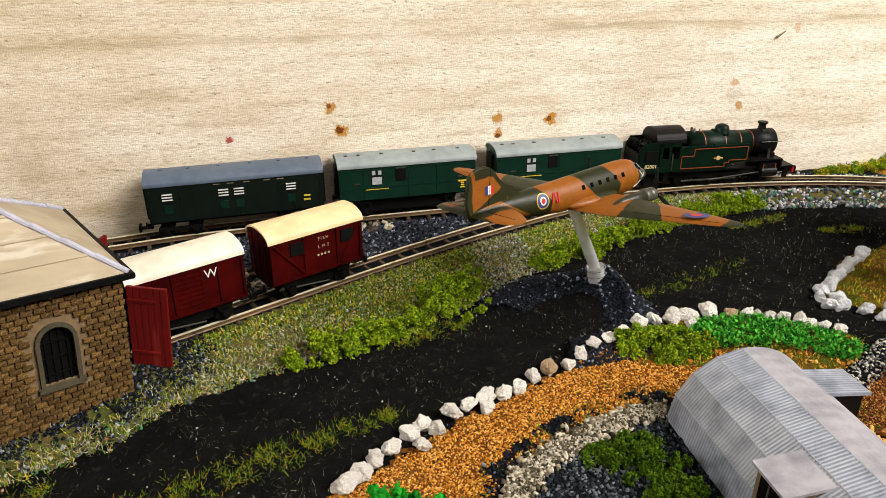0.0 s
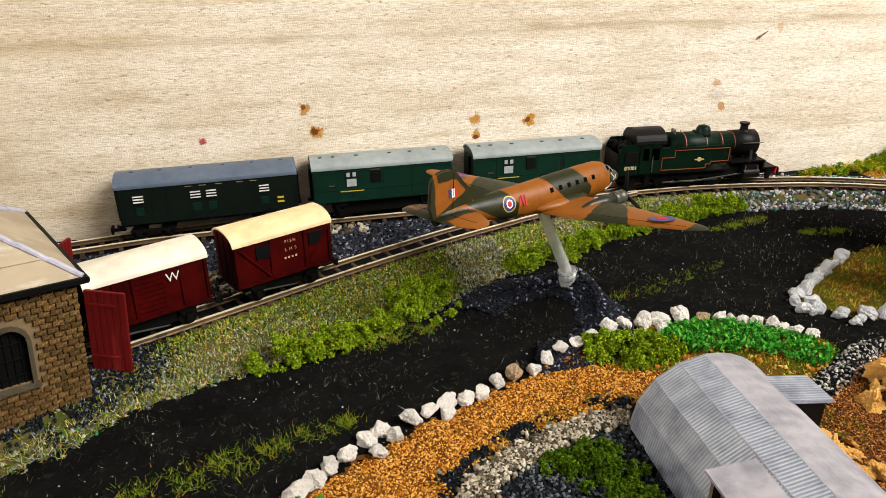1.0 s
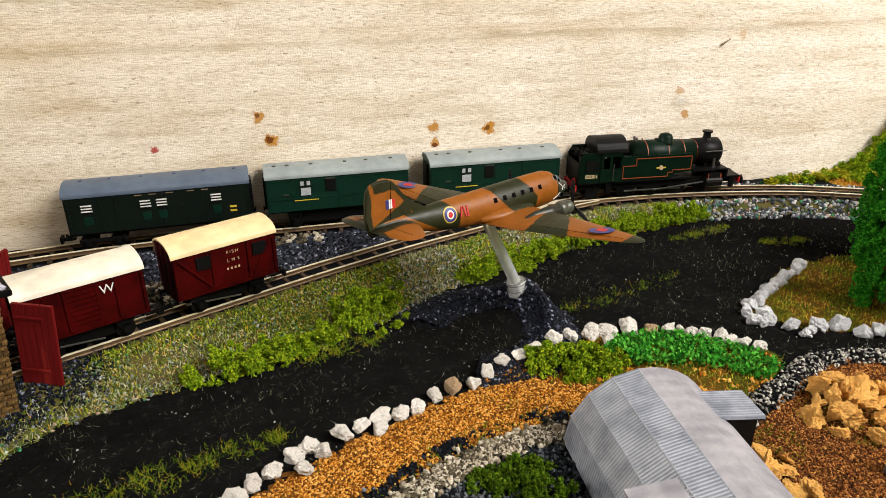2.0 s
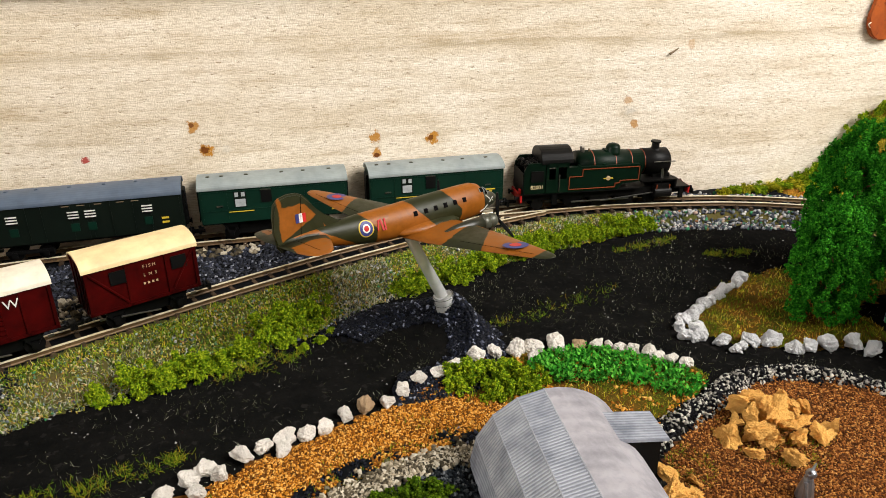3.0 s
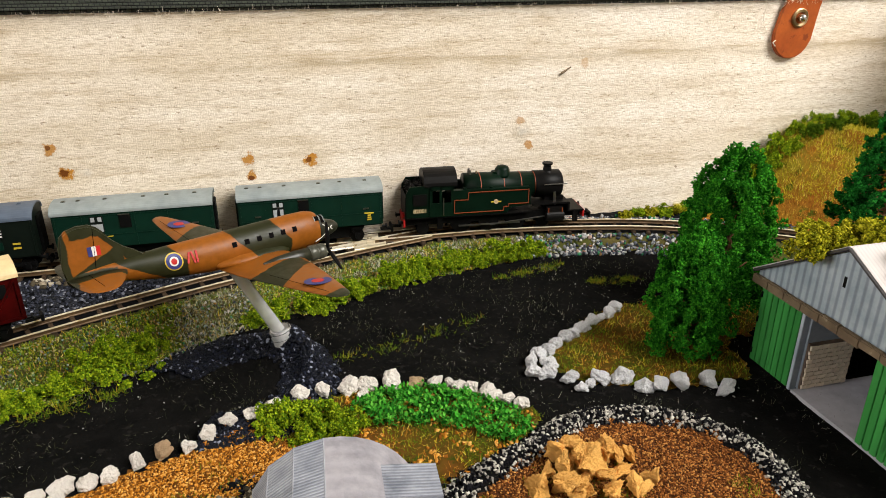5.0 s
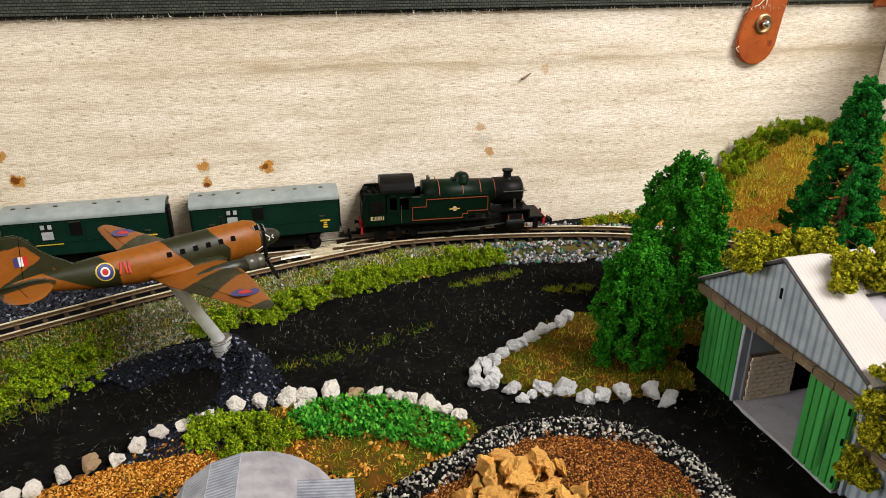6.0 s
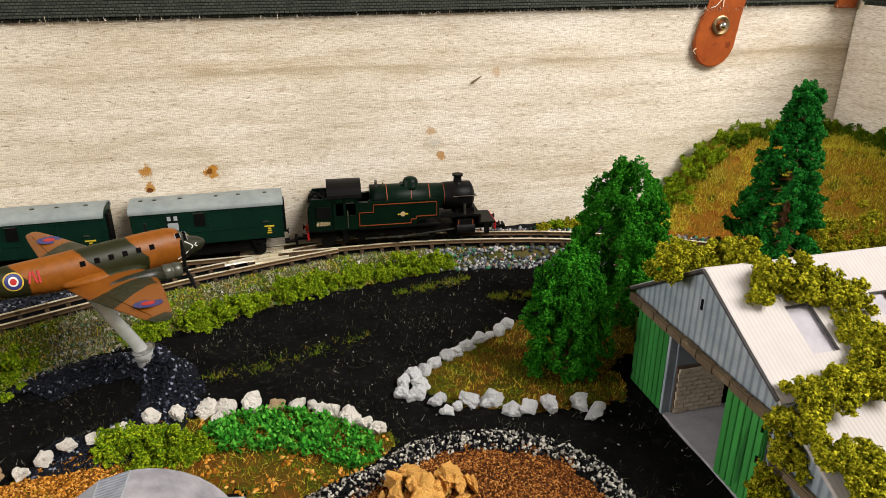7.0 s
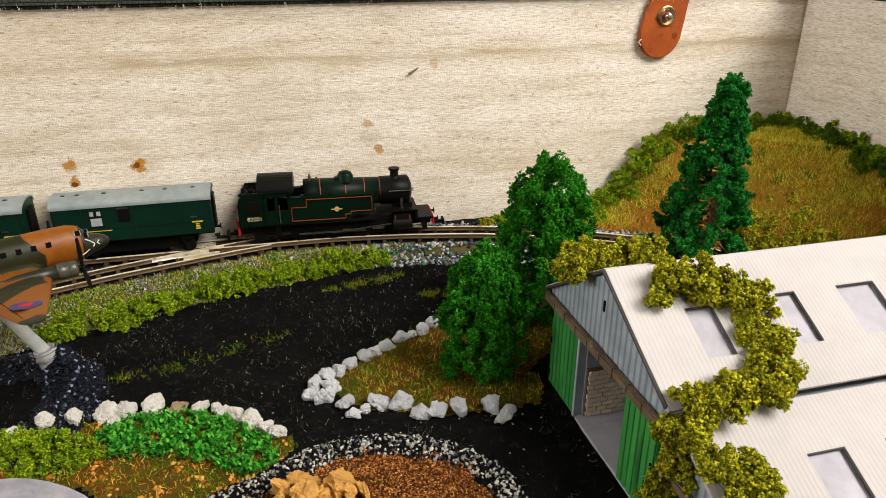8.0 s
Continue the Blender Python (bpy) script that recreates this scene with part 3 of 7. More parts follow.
def foam(name, places, r0, r1, material, ragged=4):
    """Torn foam: small lumps, each wrapped in fine ragged flakes."""
    n = len(places)
    r = RNG.uniform(r0, r1, n)
    lumps = strewn(name, (OCT_V, OCT_F), places, np.stack([r, r, r], 1), material, None, 0.42)
    k = np.repeat(np.arange(n), ragged)
    d = RNG.normal(size=(len(k), 3))
    d /= np.linalg.norm(d, axis=1)[:, None]
    s = RNG.uniform(0.00030, 0.00075, len(k))
    flakes = strewn("flakes", (FLAKE_V, FLAKE_F), places[k] + d * (r[k] * RNG.uniform(0.6, 1.5, len(k)))[:, None], np.stack([s, s, s], 1), material, None, 0.5)
    both = bmesh.new()
    both.from_mesh(lumps)
    both.from_mesh(flakes)
    both.to_mesh(lumps)
    both.free()
    bpy.data.meshes.remove(flakes)
    return lumps


def chips(name, places, r0, r1, material, flat=0.65):
    n = len(places)
    s = RNG.uniform(r0, r1, (n, 3)) * (1, RNG.uniform(0.7, 1.0), flat)
    return strewn(name, (CHIP_V, CHIP_F), places, s, material, None, 0.35)


def fibres(name, places, length, width, material, tilt=1.1):
    n = len(places)
    l = RNG.uniform(0.5, 1.25, n) * length
    return strewn(name, (BLADE_V, BLADE_F), places, np.stack([np.full(n, width), l * 0.6, l], 1), material, tilt, 0.1)


# ---- plan: tracks and ground ----
def smooth_line(points, step):
    """A Catmull-Rom line through the points, at even steps."""
    p = np.array([points[0], *points, points[-1]], float)
    out = []
    for k in range(1, len(p) - 2):
        t = np.linspace(0, 1, 40, endpoint=False)[:, None]
        a, b, c, d = p[k - 1:k + 3]
        out.append(0.5 * (2 * b + (c - a) * t + (2 * a - 5 * b + 4 * c - d) * t ** 2 + (3 * b - a - 3 * c + d) * t ** 3))
    q = np.vstack(out + [p[-1:]])
    s = np.r_[0, np.cumsum(np.linalg.norm(np.diff(q, axis=0), axis=1))]
    at = np.arange(0, s[-1], step)
    return np.stack([np.interp(at, s, q[:, k]) for k in range(q.shape[1])], 1)


MAIN = smooth_line([(-0.22, 0.27), (-0.16, 0.325), (-0.10, 0.351), (-0.056, 0.3602), (-0.014, 0.3645), (0.06, 0.3652), (0.15, 0.3642), (0.217, 0.363), (0.245, 0.362), (0.273, 0.3583), (0.2875, 0.3555), (0.315, 0.349), (0.342, 0.339), (0.385, 0.317), (0.42, 0.285), (0.445, 0.245), (0.46, 0.19), (0.462, 0.10)], 0.002)
SIDING = smooth_line([(-0.12, 0.233), (-0.0259, 0.276), (0.0086, 0.2918), (0.0562, 0.3133), (0.0788, 0.3227), (0.1015, 0.3315), (0.131, 0.3412), (0.1434, 0.3452), (0.1664, 0.351), (0.1909, 0.3572), (0.212, 0.3618)], 0.002)
MAIN_TOP, SIDING_TOP, GAUGE = 0.0092, 0.0080, 0.0098


def siding_top(x):
    return SIDING_TOP + (MAIN_TOP - SIDING_TOP) * np.clip((x - 0.08) / 0.1, 0, 1)


VERGE_LOW = np.array([(-0.25, 0.165), (-0.0702, 0.2151), (-0.0431, 0.2256), (-0.0286, 0.2400), (0.0075, 0.2528), (0.035, 0.260), (0.0534, 0.2642), (0.0728, 0.2744), (0.0855, 0.2806), (0.1165, 0.2991), (0.1374, 0.3069), (0.1658, 0.3168), (0.1972, 0.3278), (0.2292, 0.3334), (0.2655, 0.3412), (0.30, 0.3375), (0.335, 0.325), (0.37, 0.303), (0.41, 0.265), (0.435, 0.225), (0.445, 0.18), (0.447, 0.05)])


def verge_low(x):
    return np.interp(x, VERGE_LOW[:, 0], VERGE_LOW[:, 1])


def verge_high(x):
    s = np.interp(x, SIDING[:, 0], SIDING[:, 1]) - 0.0105
    m = np.interp(x, MAIN[:, 0], MAIN[:, 1]) - 0.0105
    return np.where(x < 0.21, s, m)


def track_gap(x, y):
    """The distance to the middle of the outer track, and whether the place lies outside its curve."""
    p = np.stack([x, y], -1)
    d = np.full(x.shape, 9.0)
    for q in MAIN[150::4]:
        d = np.minimum(d, np.hypot(x - q[0], y - q[1]))
    a = np.arctan2(y - 0.15, x - 0.25)
    ta = np.arctan2(MAIN[:, 1] - 0.15, MAIN[:, 0] - 0.25)
    order = np.argsort(ta)
    tr = np.hypot(MAIN[:, 0] - 0.25, MAIN[:, 1] - 0.15)
    return d, np.hypot(x - 0.25, y - 0.15) > np.interp(a, ta[order], tr[order])


def ease(t):
    t = np.clip(t, 0, 1)
    return t * t * (3 - 2 * t)


def wobble(x, y, f):
    return (np.sin(f * x + 1.3) * np.sin(f * 0.87 * y + 0.4) + 0.5 * np.sin(f * 2.1 * x + f * 1.3 * y) + 0.3 * np.sin(f * 3.7 * y - f * 2.9 * x + 2)) / 1.8


def ring_gap(x, y):
    """The crescent bank round the aircraft's stand: the distance from its ridge, in its own angle."""
    r, a = np.hypot(x - 0.117, y - 0.2585), np.degrees(np.arctan2(y - 0.2585, x - 0.117))
    return r - 0.0255, (a > -112) & (a < 152), a


def ground_z(x, y):
    x, y = np.asarray(x, float), np.asarray(y, float)
    low, high = verge_low(x), verge_high(x)
    z = 0.0055 * ease((y - low) / np.maximum(high - low, 0.004))
    d, outer = track_gap(x, y)
    hill = 0.0425 * np.clip((d - 0.013) / 0.058, 0, 1) ** 0.85 * ease((x - 0.376) / 0.056) * outer
    z = z + hill * (1 + 0.07 * wobble(x, y, 90))
    g, inside, a = ring_gap(x, y)
    z = z + np.where(inside, (0.0028 + 0.0068 * np.exp(-((a - 30) / 42) ** 2)) * np.exp(-(g / 0.0062) ** 2), 0)
    z = z + 0.0060 * np.exp(-((x - 0.1338) ** 2 + (y - 0.2700) ** 2) / 0.0078 ** 2)
    # low mound with bushes and the gravel kerb round the brown circle
    z = z + 0.0025 * np.exp(-(((x - 0.168) / 0.032) ** 2 + ((y - 0.218) / 0.016) ** 2))
    z = z + 0.0025 * np.exp(-((kerb_gap(x, y)) / 0.004) ** 2)
    return z + 0.00022 * wobble(x, y, 700) + 0.0003 * wobble(x, y, 210)


KERB = smooth_line([(0.168, 0.183), (0.185, 0.192), (0.2045, 0.2), (0.224, 0.2092), (0.2405, 0.2082), (0.254, 0.203), (0.2645, 0.193), (0.270, 0.181), (0.2695, 0.165), (0.262, 0.148), (0.25, 0.135), (0.23, 0.126)], 0.002)


def kerb_gap(x, y):
    d = np.full(np.shape(x), 9.0)
    for q in KERB[::2]:
        d = np.minimum(d, np.hypot(x - q[0], y - q[1]))
    return d


def inside(x, y, poly):
    hit = np.zeros(np.shape(x), bool)
    for (x0, y0), (x1, y1) in zip(poly, poly[1:] + poly[:1]):
        with np.errstate(divide="ignore", invalid="ignore"):
            hit ^= ((y0 > y) != (y1 > y)) & (x < (x1 - x0) * (y - y0) / (y1 - y0) + x0)
    return hit


ORANGE = [(0.0, 0.1815), (0.0259, 0.1915), (0.0554, 0.2075), (0.0835, 0.2195), (0.110, 0.2290), (0.122, 0.231), (0.150, 0.215), (0.135, 0.200), (0.118, 0.201), (0.0812, 0.192), (0.060, 0.178), (0.035, 0.160), (0.0, 0.15)]
BROWN = [(0.176, 0.180), (0.200, 0.196), (0.224, 0.206), (0.2405, 0.205), (0.254, 0.200), (0.262, 0.191), (0.267, 0.181), (0.266, 0.165), (0.258, 0.148), (0.245, 0.135), (0.21, 0.13), (0.168, 0.14)]
MOSSY = [(0.112, 0.232), (0.135, 0.243), (0.162, 0.246), (0.186, 0.240), (0.205, 0.226), (0.214, 0.214), (0.203, 0.204), (0.186, 0.195), (0.172, 0.187), (0.168, 0.20), (0.15, 0.212), (0.13, 0.222)]
ISLAND = [(0.224, 0.246), (0.232, 0.255), (0.251, 0.267), (0.268, 0.277), (0.292, 0.282), (0.330, 0.278), (0.350, 0.262), (0.302, 0.24), (0.297, 0.219), (0.280, 0.217), (0.256, 0.221), (0.236, 0.230)]
SLATE = [(0.060, 0.150), (0.072, 0.179), (0.086, 0.187), (0.120, 0.197), (0.124, 0.15), (0.11, 0.12)]


PATH_EDGE = smooth_line([(0.052, 0.150), (0.0639, 0.1728), (0.0702, 0.1809), (0.0827, 0.1884), (0.1023, 0.1950), (0.1216, 0.1984)], 0.002)


def bare_patch(x, y):
    """Over 0.3 where the orange gravel leaves black soil: mostly along the pebble path's edge."""
    d = np.full(np.shape(x), 9.0)
    for q in PATH_EDGE[::2]:
        d = np.minimum(d, np.hypot(x - q[0], y - q[1]))
    near = ease((0.0150 - d) / 0.0060)
    return 0.50 * wobble(x + 0.02, y * 1.6, 150) + 0.25 * wobble(x, y, 600) + 0.66 * near - 0.30


def zone(x, y):
    """0 black paint, 1 verge earth, 2 orange, 3 brown, 4 moss, 5 dark, 6 hill."""
    w = 0.0022 * wobble(x, y, 420)
    out = np.zeros(np.shape(x), int)
    out[inside(x + w, y - w, SLATE)] = 5
    out[inside(x + w, y - w, ORANGE)] = 2
    patch = bare_patch(x, y) + 0.25 * wobble(x, y, 2300)
    out[(out == 2) & (patch > 0.30)] = 5
    out[inside(x + w, y + w, MOSSY)] = 4
    out[inside(x + w, y + w, BROWN)] = 3
    out[inside(x - w, y + w, ISLAND)] = 4
    g, arch, a = ring_gap(x, y)
    out[arch & (np.abs(g + w) < 0.0085)] = 5
    low, high = verge_low(x) + w, verge_high(x)
    out[(y > low) & (y < high + 0.004)] = 1
    out[y >= high + 0.004] = 5
    d, outer = track_gap(x, y)
    out[outer & (d > 0.012) & (x > 0.36)] = 6
    return out


def area(n, x0, x1, y0, y1):
    return RNG.uniform(x0, x1, n), RNG.uniform(y0, y1, n)


def lay(x, y, lift=0.0):
    return np.stack([x, y, ground_z(x, y) + lift], 1)


def ground_sheet():
    step = 0.0019
    xs, ys = np.arange(-0.30, 0.5061, step), np.arange(-0.04, 0.3761, step)
    gx, gy = np.meshgrid(xs, ys)
    v = np.stack([gx, gy, ground_z(gx, gy)], -1).reshape(-1, 3)
    n, k = len(xs), np.arange(len(xs) * (len(ys) - 1)).reshape(len(ys) - 1, -1)[:, :-1].ravel()
    f = np.stack([k, k + 1, k + n + 1, k + n], 1)
    me = mesh_of("ground", v, f, BLACK_GROUND)
    for m in (EARTH, ORANGE_EARTH, BROWN_EARTH, MOSS_EARTH, DARK_EARTH, HILL_EARTH):
        me.materials.append(m)
    c = v[f].mean(1)
    me.polygons.foreach_set("material_index", zone(c[:, 0], c[:, 1]).astype(np.int32))
    me.polygons.foreach_set("use_smooth", [True] * len(f))
    return single("ground", me, None, None, "black-painted baseboard landscape with raised track bank and corner hill", "ground", kind="structure")


ground_sheet()

# ---- the case that holds the layout, and the room ----
def panel(name, x0, x1, y0, y1, z0, z1, material, label, bevel=0.001):
    return single(name, boxed(x0, x1, y0, y1, z0, z1, bevel), material, None, label, name.split("_")[0], kind="structure")


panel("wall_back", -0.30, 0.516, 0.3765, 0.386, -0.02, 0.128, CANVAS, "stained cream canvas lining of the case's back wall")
panel("wall_right", 0.5065, 0.516, -0.04, 0.376, -0.02, 0.128, CANVAS_SIDE, "cream canvas lining of the case's end wall")
panel("wall_left", -0.31, -0.3005, -0.05, 0.386, -0.02, 0.128, CANVAS_SIDE, "cream canvas lining of the case's other end wall")
panel("wall_front", -0.30, 0.506, -0.05, -0.0405, -0.02, 0.128, CANVAS_SIDE, "cream canvas lining of the case's front wall")
panel("floor_case", -0.31, 0.516, -0.05, 0.386, -0.03, -0.0205, TIMBER, "wooden bottom board of the case")


def rim(name, x0, x1, y0, y1):
    return single(name, boxed(x0, x1, y0, y1, 0.1168, 0.140, 0.0016), WEBBING, None, "black woven webbing along the case's rim", "trim", kind="structure")


rim("trim_rim_back", -0.312, 0.4975, 0.3735, 0.390)
rim("trim_rim_right", 0.5045, 0.5195, -0.052, 0.372)
rim("trim_rim_left", -0.3145, -0.2985, -0.052, 0.372)
rim("trim_rim_front", -0.297, 0.502, -0.0545, -0.0385)
n = 2600
fray = np.stack([RNG.uniform(-0.29, 0.5, n), RNG.uniform(0.3722, 0.3736, n), 0.1160 + RNG.normal(0, 0.0005, n)], 1)
single("frayed_edge", fibres("frayed_edge", fray, 0.0018, 0.00022, CANVAS_SIDE, 1.5), None, None, "frayed cream threads along the lining's upper edge", "threads", kind="stuff")

panel("table_top", -0.9, 1.0, -0.45, 0.75, -0.07, -0.0305, TABLE, "brown wooden table under the case", 0.004)
panel("room_floor", -2.0, 2.2, -0.58, 1.8, -0.95, -0.90, TABLE, "plain brown room floor", 0)
panel("room_wall_north", -2.0, 2.2, 1.8, 1.9, -0.9, 2.7, PLASTER, "plain white plaster wall", 0)
panel("room_wall_east", 2.2, 2.3, -0.58, 1.8, -0.9, 2.7, PLASTER, "plain white plaster wall", 0)
bm = bmesh.new()
for y0, y1, z0, z1 in ((-0.58, -0.54, -0.9, 2.7), (0.54, 1.8, -0.9, 2.7), (-0.54, 0.54, -0.9, 0.34), (-0.54, 0.54, 1.30, 2.7)):
    box(bm, -2.1, -2.0, y0, y1, z0, z1)
single("room_wall_west", bm, PLASTER, None, "plain white plaster wall with a window opening", "wall", kind="structure")
bm = bmesh.new()
for x0, x1, z0, z1 in ((-2.0, 0.35, -0.9, 2.7), (1.85, 2.2, -0.9, 2.7), (0.35, 1.85, -0.9, 0.7), (0.35, 1.85, 1.75, 2.7)):
    box(bm, x0, x1, -0.68, -0.58, z0, z1)
single("room_wall_south", bm, PLASTER, None, "plain white plaster wall with a wide window opening", "wall", kind="structure")
panel("ceiling", -2.0, 2.2, -0.58, 1.8, 2.7, 2.8, PLASTER, "plain white plaster ceiling", 0)

# ---- tracks ----
def offset_line(line, d):
    t = np.gradient(line, axis=0)
    t /= np.linalg.norm(t, axis=1)[:, None]
    return line + d * np.stack([-t[:, 1], t[:, 0]], 1)


def rail_mesh(line, top):
    """A flat-footed rail drawn along the line; top: its head's height at each place."""
    section = [(-0.00040, -0.0021), (0.00040, -0.0021), (0.00040, -0.0018), (0.0002, -0.0015), (0.0002, -0.0007), (0.00036, -0.0006), (0.00033, 0), (-0.00033, 0), (-0.00036, -0.0006), (-0.0002, -0.0007), (-0.0002, -0.0015), (-0.00040, -0.0018)]
    t = np.gradient(line, axis=0)
    t /= np.linalg.norm(t, axis=1)[:, None]
    return loft([[(p[0] - d[1] * u, p[1] + d[0] * u, z + v) for u, v in section] for p, d, z in zip(line, t, top)])


def head_mesh(line, top):
    """The thin polished top of a rail."""
    t = np.gradient(line, axis=0)
    t /= np.linalg.norm(t, axis=1)[:, None]
    return loft([[(p[0] - d[1] * u, p[1] + d[0] * u, z + v) for u, v in ((-0.00046, -0.0003), (0.00046, -0.0003), (0.00046, 0), (-0.00046, 0))] for p, d, z in zip(line, t, top)])


def railway(name, line, top, label):
    track = thing(name, None, label, "railway track")
    for side in (-1, 1):
        path_, level = offset_line(line, side * GAUGE / 2)[::2], top[::2]
        rail = part("rail", rail_mesh(path_, level - 0.00012), RAIL, track)
        part("rail_head", head_mesh(path_, level), RAIL_HEAD, rail, "worn rail head with its shine in the colour")
    tie = bpy.data.meshes.new("sleeper")
    b = boxed(-0.0009, 0.0009, -0.0084, 0.0084, -0.0014, 0, 0.0002)
    for y in (-GAUGE / 2 - 0.0012, -GAUGE / 2 + 0.0012, GAUGE / 2 - 0.0012, GAUGE / 2 + 0.0012):
        box(b, -0.0006, 0.0006, y - 0.0005, y + 0.0005, 0, 0.0005)
    b.to_mesh(tie)
    b.free()
    t = np.gradient(line, axis=0)
    for k in (int(v) for v in np.arange(1, len(line) - 1, 4.35)):
        a = math.degrees(math.atan2(t[k, 1], t[k, 0])) + RNG.normal(0, 0.8)
        part("sleeper", tie, SLEEPER, track, m=pose(line[k, 0], line[k, 1], top[k] - 0.0021, 0, 0, a))
    return track


railway("railway_track", MAIN[40:], np.full(len(MAIN) - 40, MAIN_TOP), "curved model railway track with brassy rails by the back wall")
railway("railway_track", SIDING, siding_top(SIDING[:, 0]), "siding of model railway track with brassy rails and dark sleepers")
# crossing and check rails of the turnout
turnout = thing("turnout_fittings", None, "short bright check rails and crossing of the turnout", "rail fittings")
for a, b in (((0.168, 0.3552), (0.183, 0.3578)), ((0.158, 0.3535), (0.190, 0.3607)), ((0.165, 0.3655), (0.186, 0.3662)), ((0.172, 0.3520), (0.188, 0.3545))):
    part("check_rail", rail_mesh(np.linspace(a, b, 6), np.full(6, MAIN_TOP)), RAIL_HEAD, turnout)
post = thing("track_pin", pose(0.2235, 0.3727, 0.0075), "small black pin standing beside the rails", "pin")
part("shaft", tubed((0, 0, -0.002), (0, 0, 0.0035), 0.0006), BLACK_PLASTIC, post)
part("head", tubed((0, 0, 0.0030), (0, 0, 0.0044), 0.0012, 0.0008), BLACK_PLASTIC, post)


# ---- rolling stock; x along the track, z from the rail head ----
def axle(parent, x, r, name="wheel", material=BLACK_PLASTIC, gauge=GAUGE):
    for s in (-1, 1):
        b = tubed((x, s * (gauge / 2 - 0.0009), r), (x, s * (gauge / 2 + 0.0007), r), r, seg=20)
        tube(b, (x, s * (gauge / 2 - 0.0012), r - 0.0004), (x, s * (gauge / 2 - 0.0008), r - 0.0004), r, seg=20)
        w = part(name, b, material, parent)
        part("tyre", tubed((x, s * (gauge / 2 + 0.0005), r), (x, s * (gauge / 2 + 0.0008), r), r * 0.90, seg=20), LOCO_BLACK, w)


def coupling(parent, x, s):
    b = boxed(x, x + s * 0.0050, -0.0009, 0.0009, 0.0030, 0.0040) if s > 0 else boxed(x - 0.0050, x, -0.0009, 0.0009, 0.0030, 0.0040)
    e = x + s * 0.0050
    box(b, min(e, e + s * 0.0012), max(e, e + s * 0.0012), -0.0022, 0.0022, 0.0022, 0.0052, 0.0002)
    part("coupling", b, BLACK_PLASTIC, parent)


def buffers(parent, x, s, z=0.0066):
    for y in (-0.0058, 0.0058):
        b = tubed((x, y, z), (x + s * 0.0018, y, z), 0.0007, seg=10)
        tube(b, (x + s * 0.0018, y, z), (x + s * 0.0022, y, z), 0.0014, seg=12)
        part("buffer", b, BLACK_PLASTIC, parent)


def curved_roof(half, length, eave, rise, thick=0.0006, over=0.0005):
    top = arc(0, eave - 0.0002, half + over, rise + 0.0004, 0, 180, 16)
    low = arc(0, eave - 0.0009, half + over, rise + 0.0004, 180, 0, 16)
    return prism(top + low, -length / 2 - over, length / 2 + over)


def body_shell(half, length, floor, eave, rise):
    return prism([(half, floor), (half, eave)] + arc(0, eave, half, rise, 10, 170, 10) + [(-half, eave), (-half, floor)], -length / 2, length / 2)


def underframe(parent, length, z, wheels, r=0.0034):
    part("underframe", boxed(-length / 2, length / 2, -0.0062, 0.0062, z - 0.0016, z + 0.0004, 0.0002), BLACK_PLASTIC, parent)
    # Black box added between the wheels to stand for the shadow underneath.
    part("underside_shade_block", boxed(wheels[0] + 0.0030, wheels[-1] - 0.0030, -0.0050, 0.0050, 0.0022, z - 0.0012, 0.0004), BLACK_PLASTIC, parent)
    for x in wheels:
        axle(parent, x, r)
        for s in (-1, 1):
            b = boxed(x - 0.0028, x + 0.0028, s * 0.0066 - 0.0004, s * 0.0066 + 0.0004, z - 0.0030, z - 0.0014)
            box(b, x - 0.0011, x + 0.0011, s * 0.0069 - 0.0007, s * 0.0069 + 0.0007, r - 0.0012, r + 0.0016, 0.0002)
            for d in (-1, 1):
                tube(b, (x + d * 0.0006, s * 0.0066, r), (x + d * 0.0034, s * 0.0066, z - 0.0010), 0.0004, seg=6)
            part("axle_guard", b, BLACK_PLASTIC, parent)


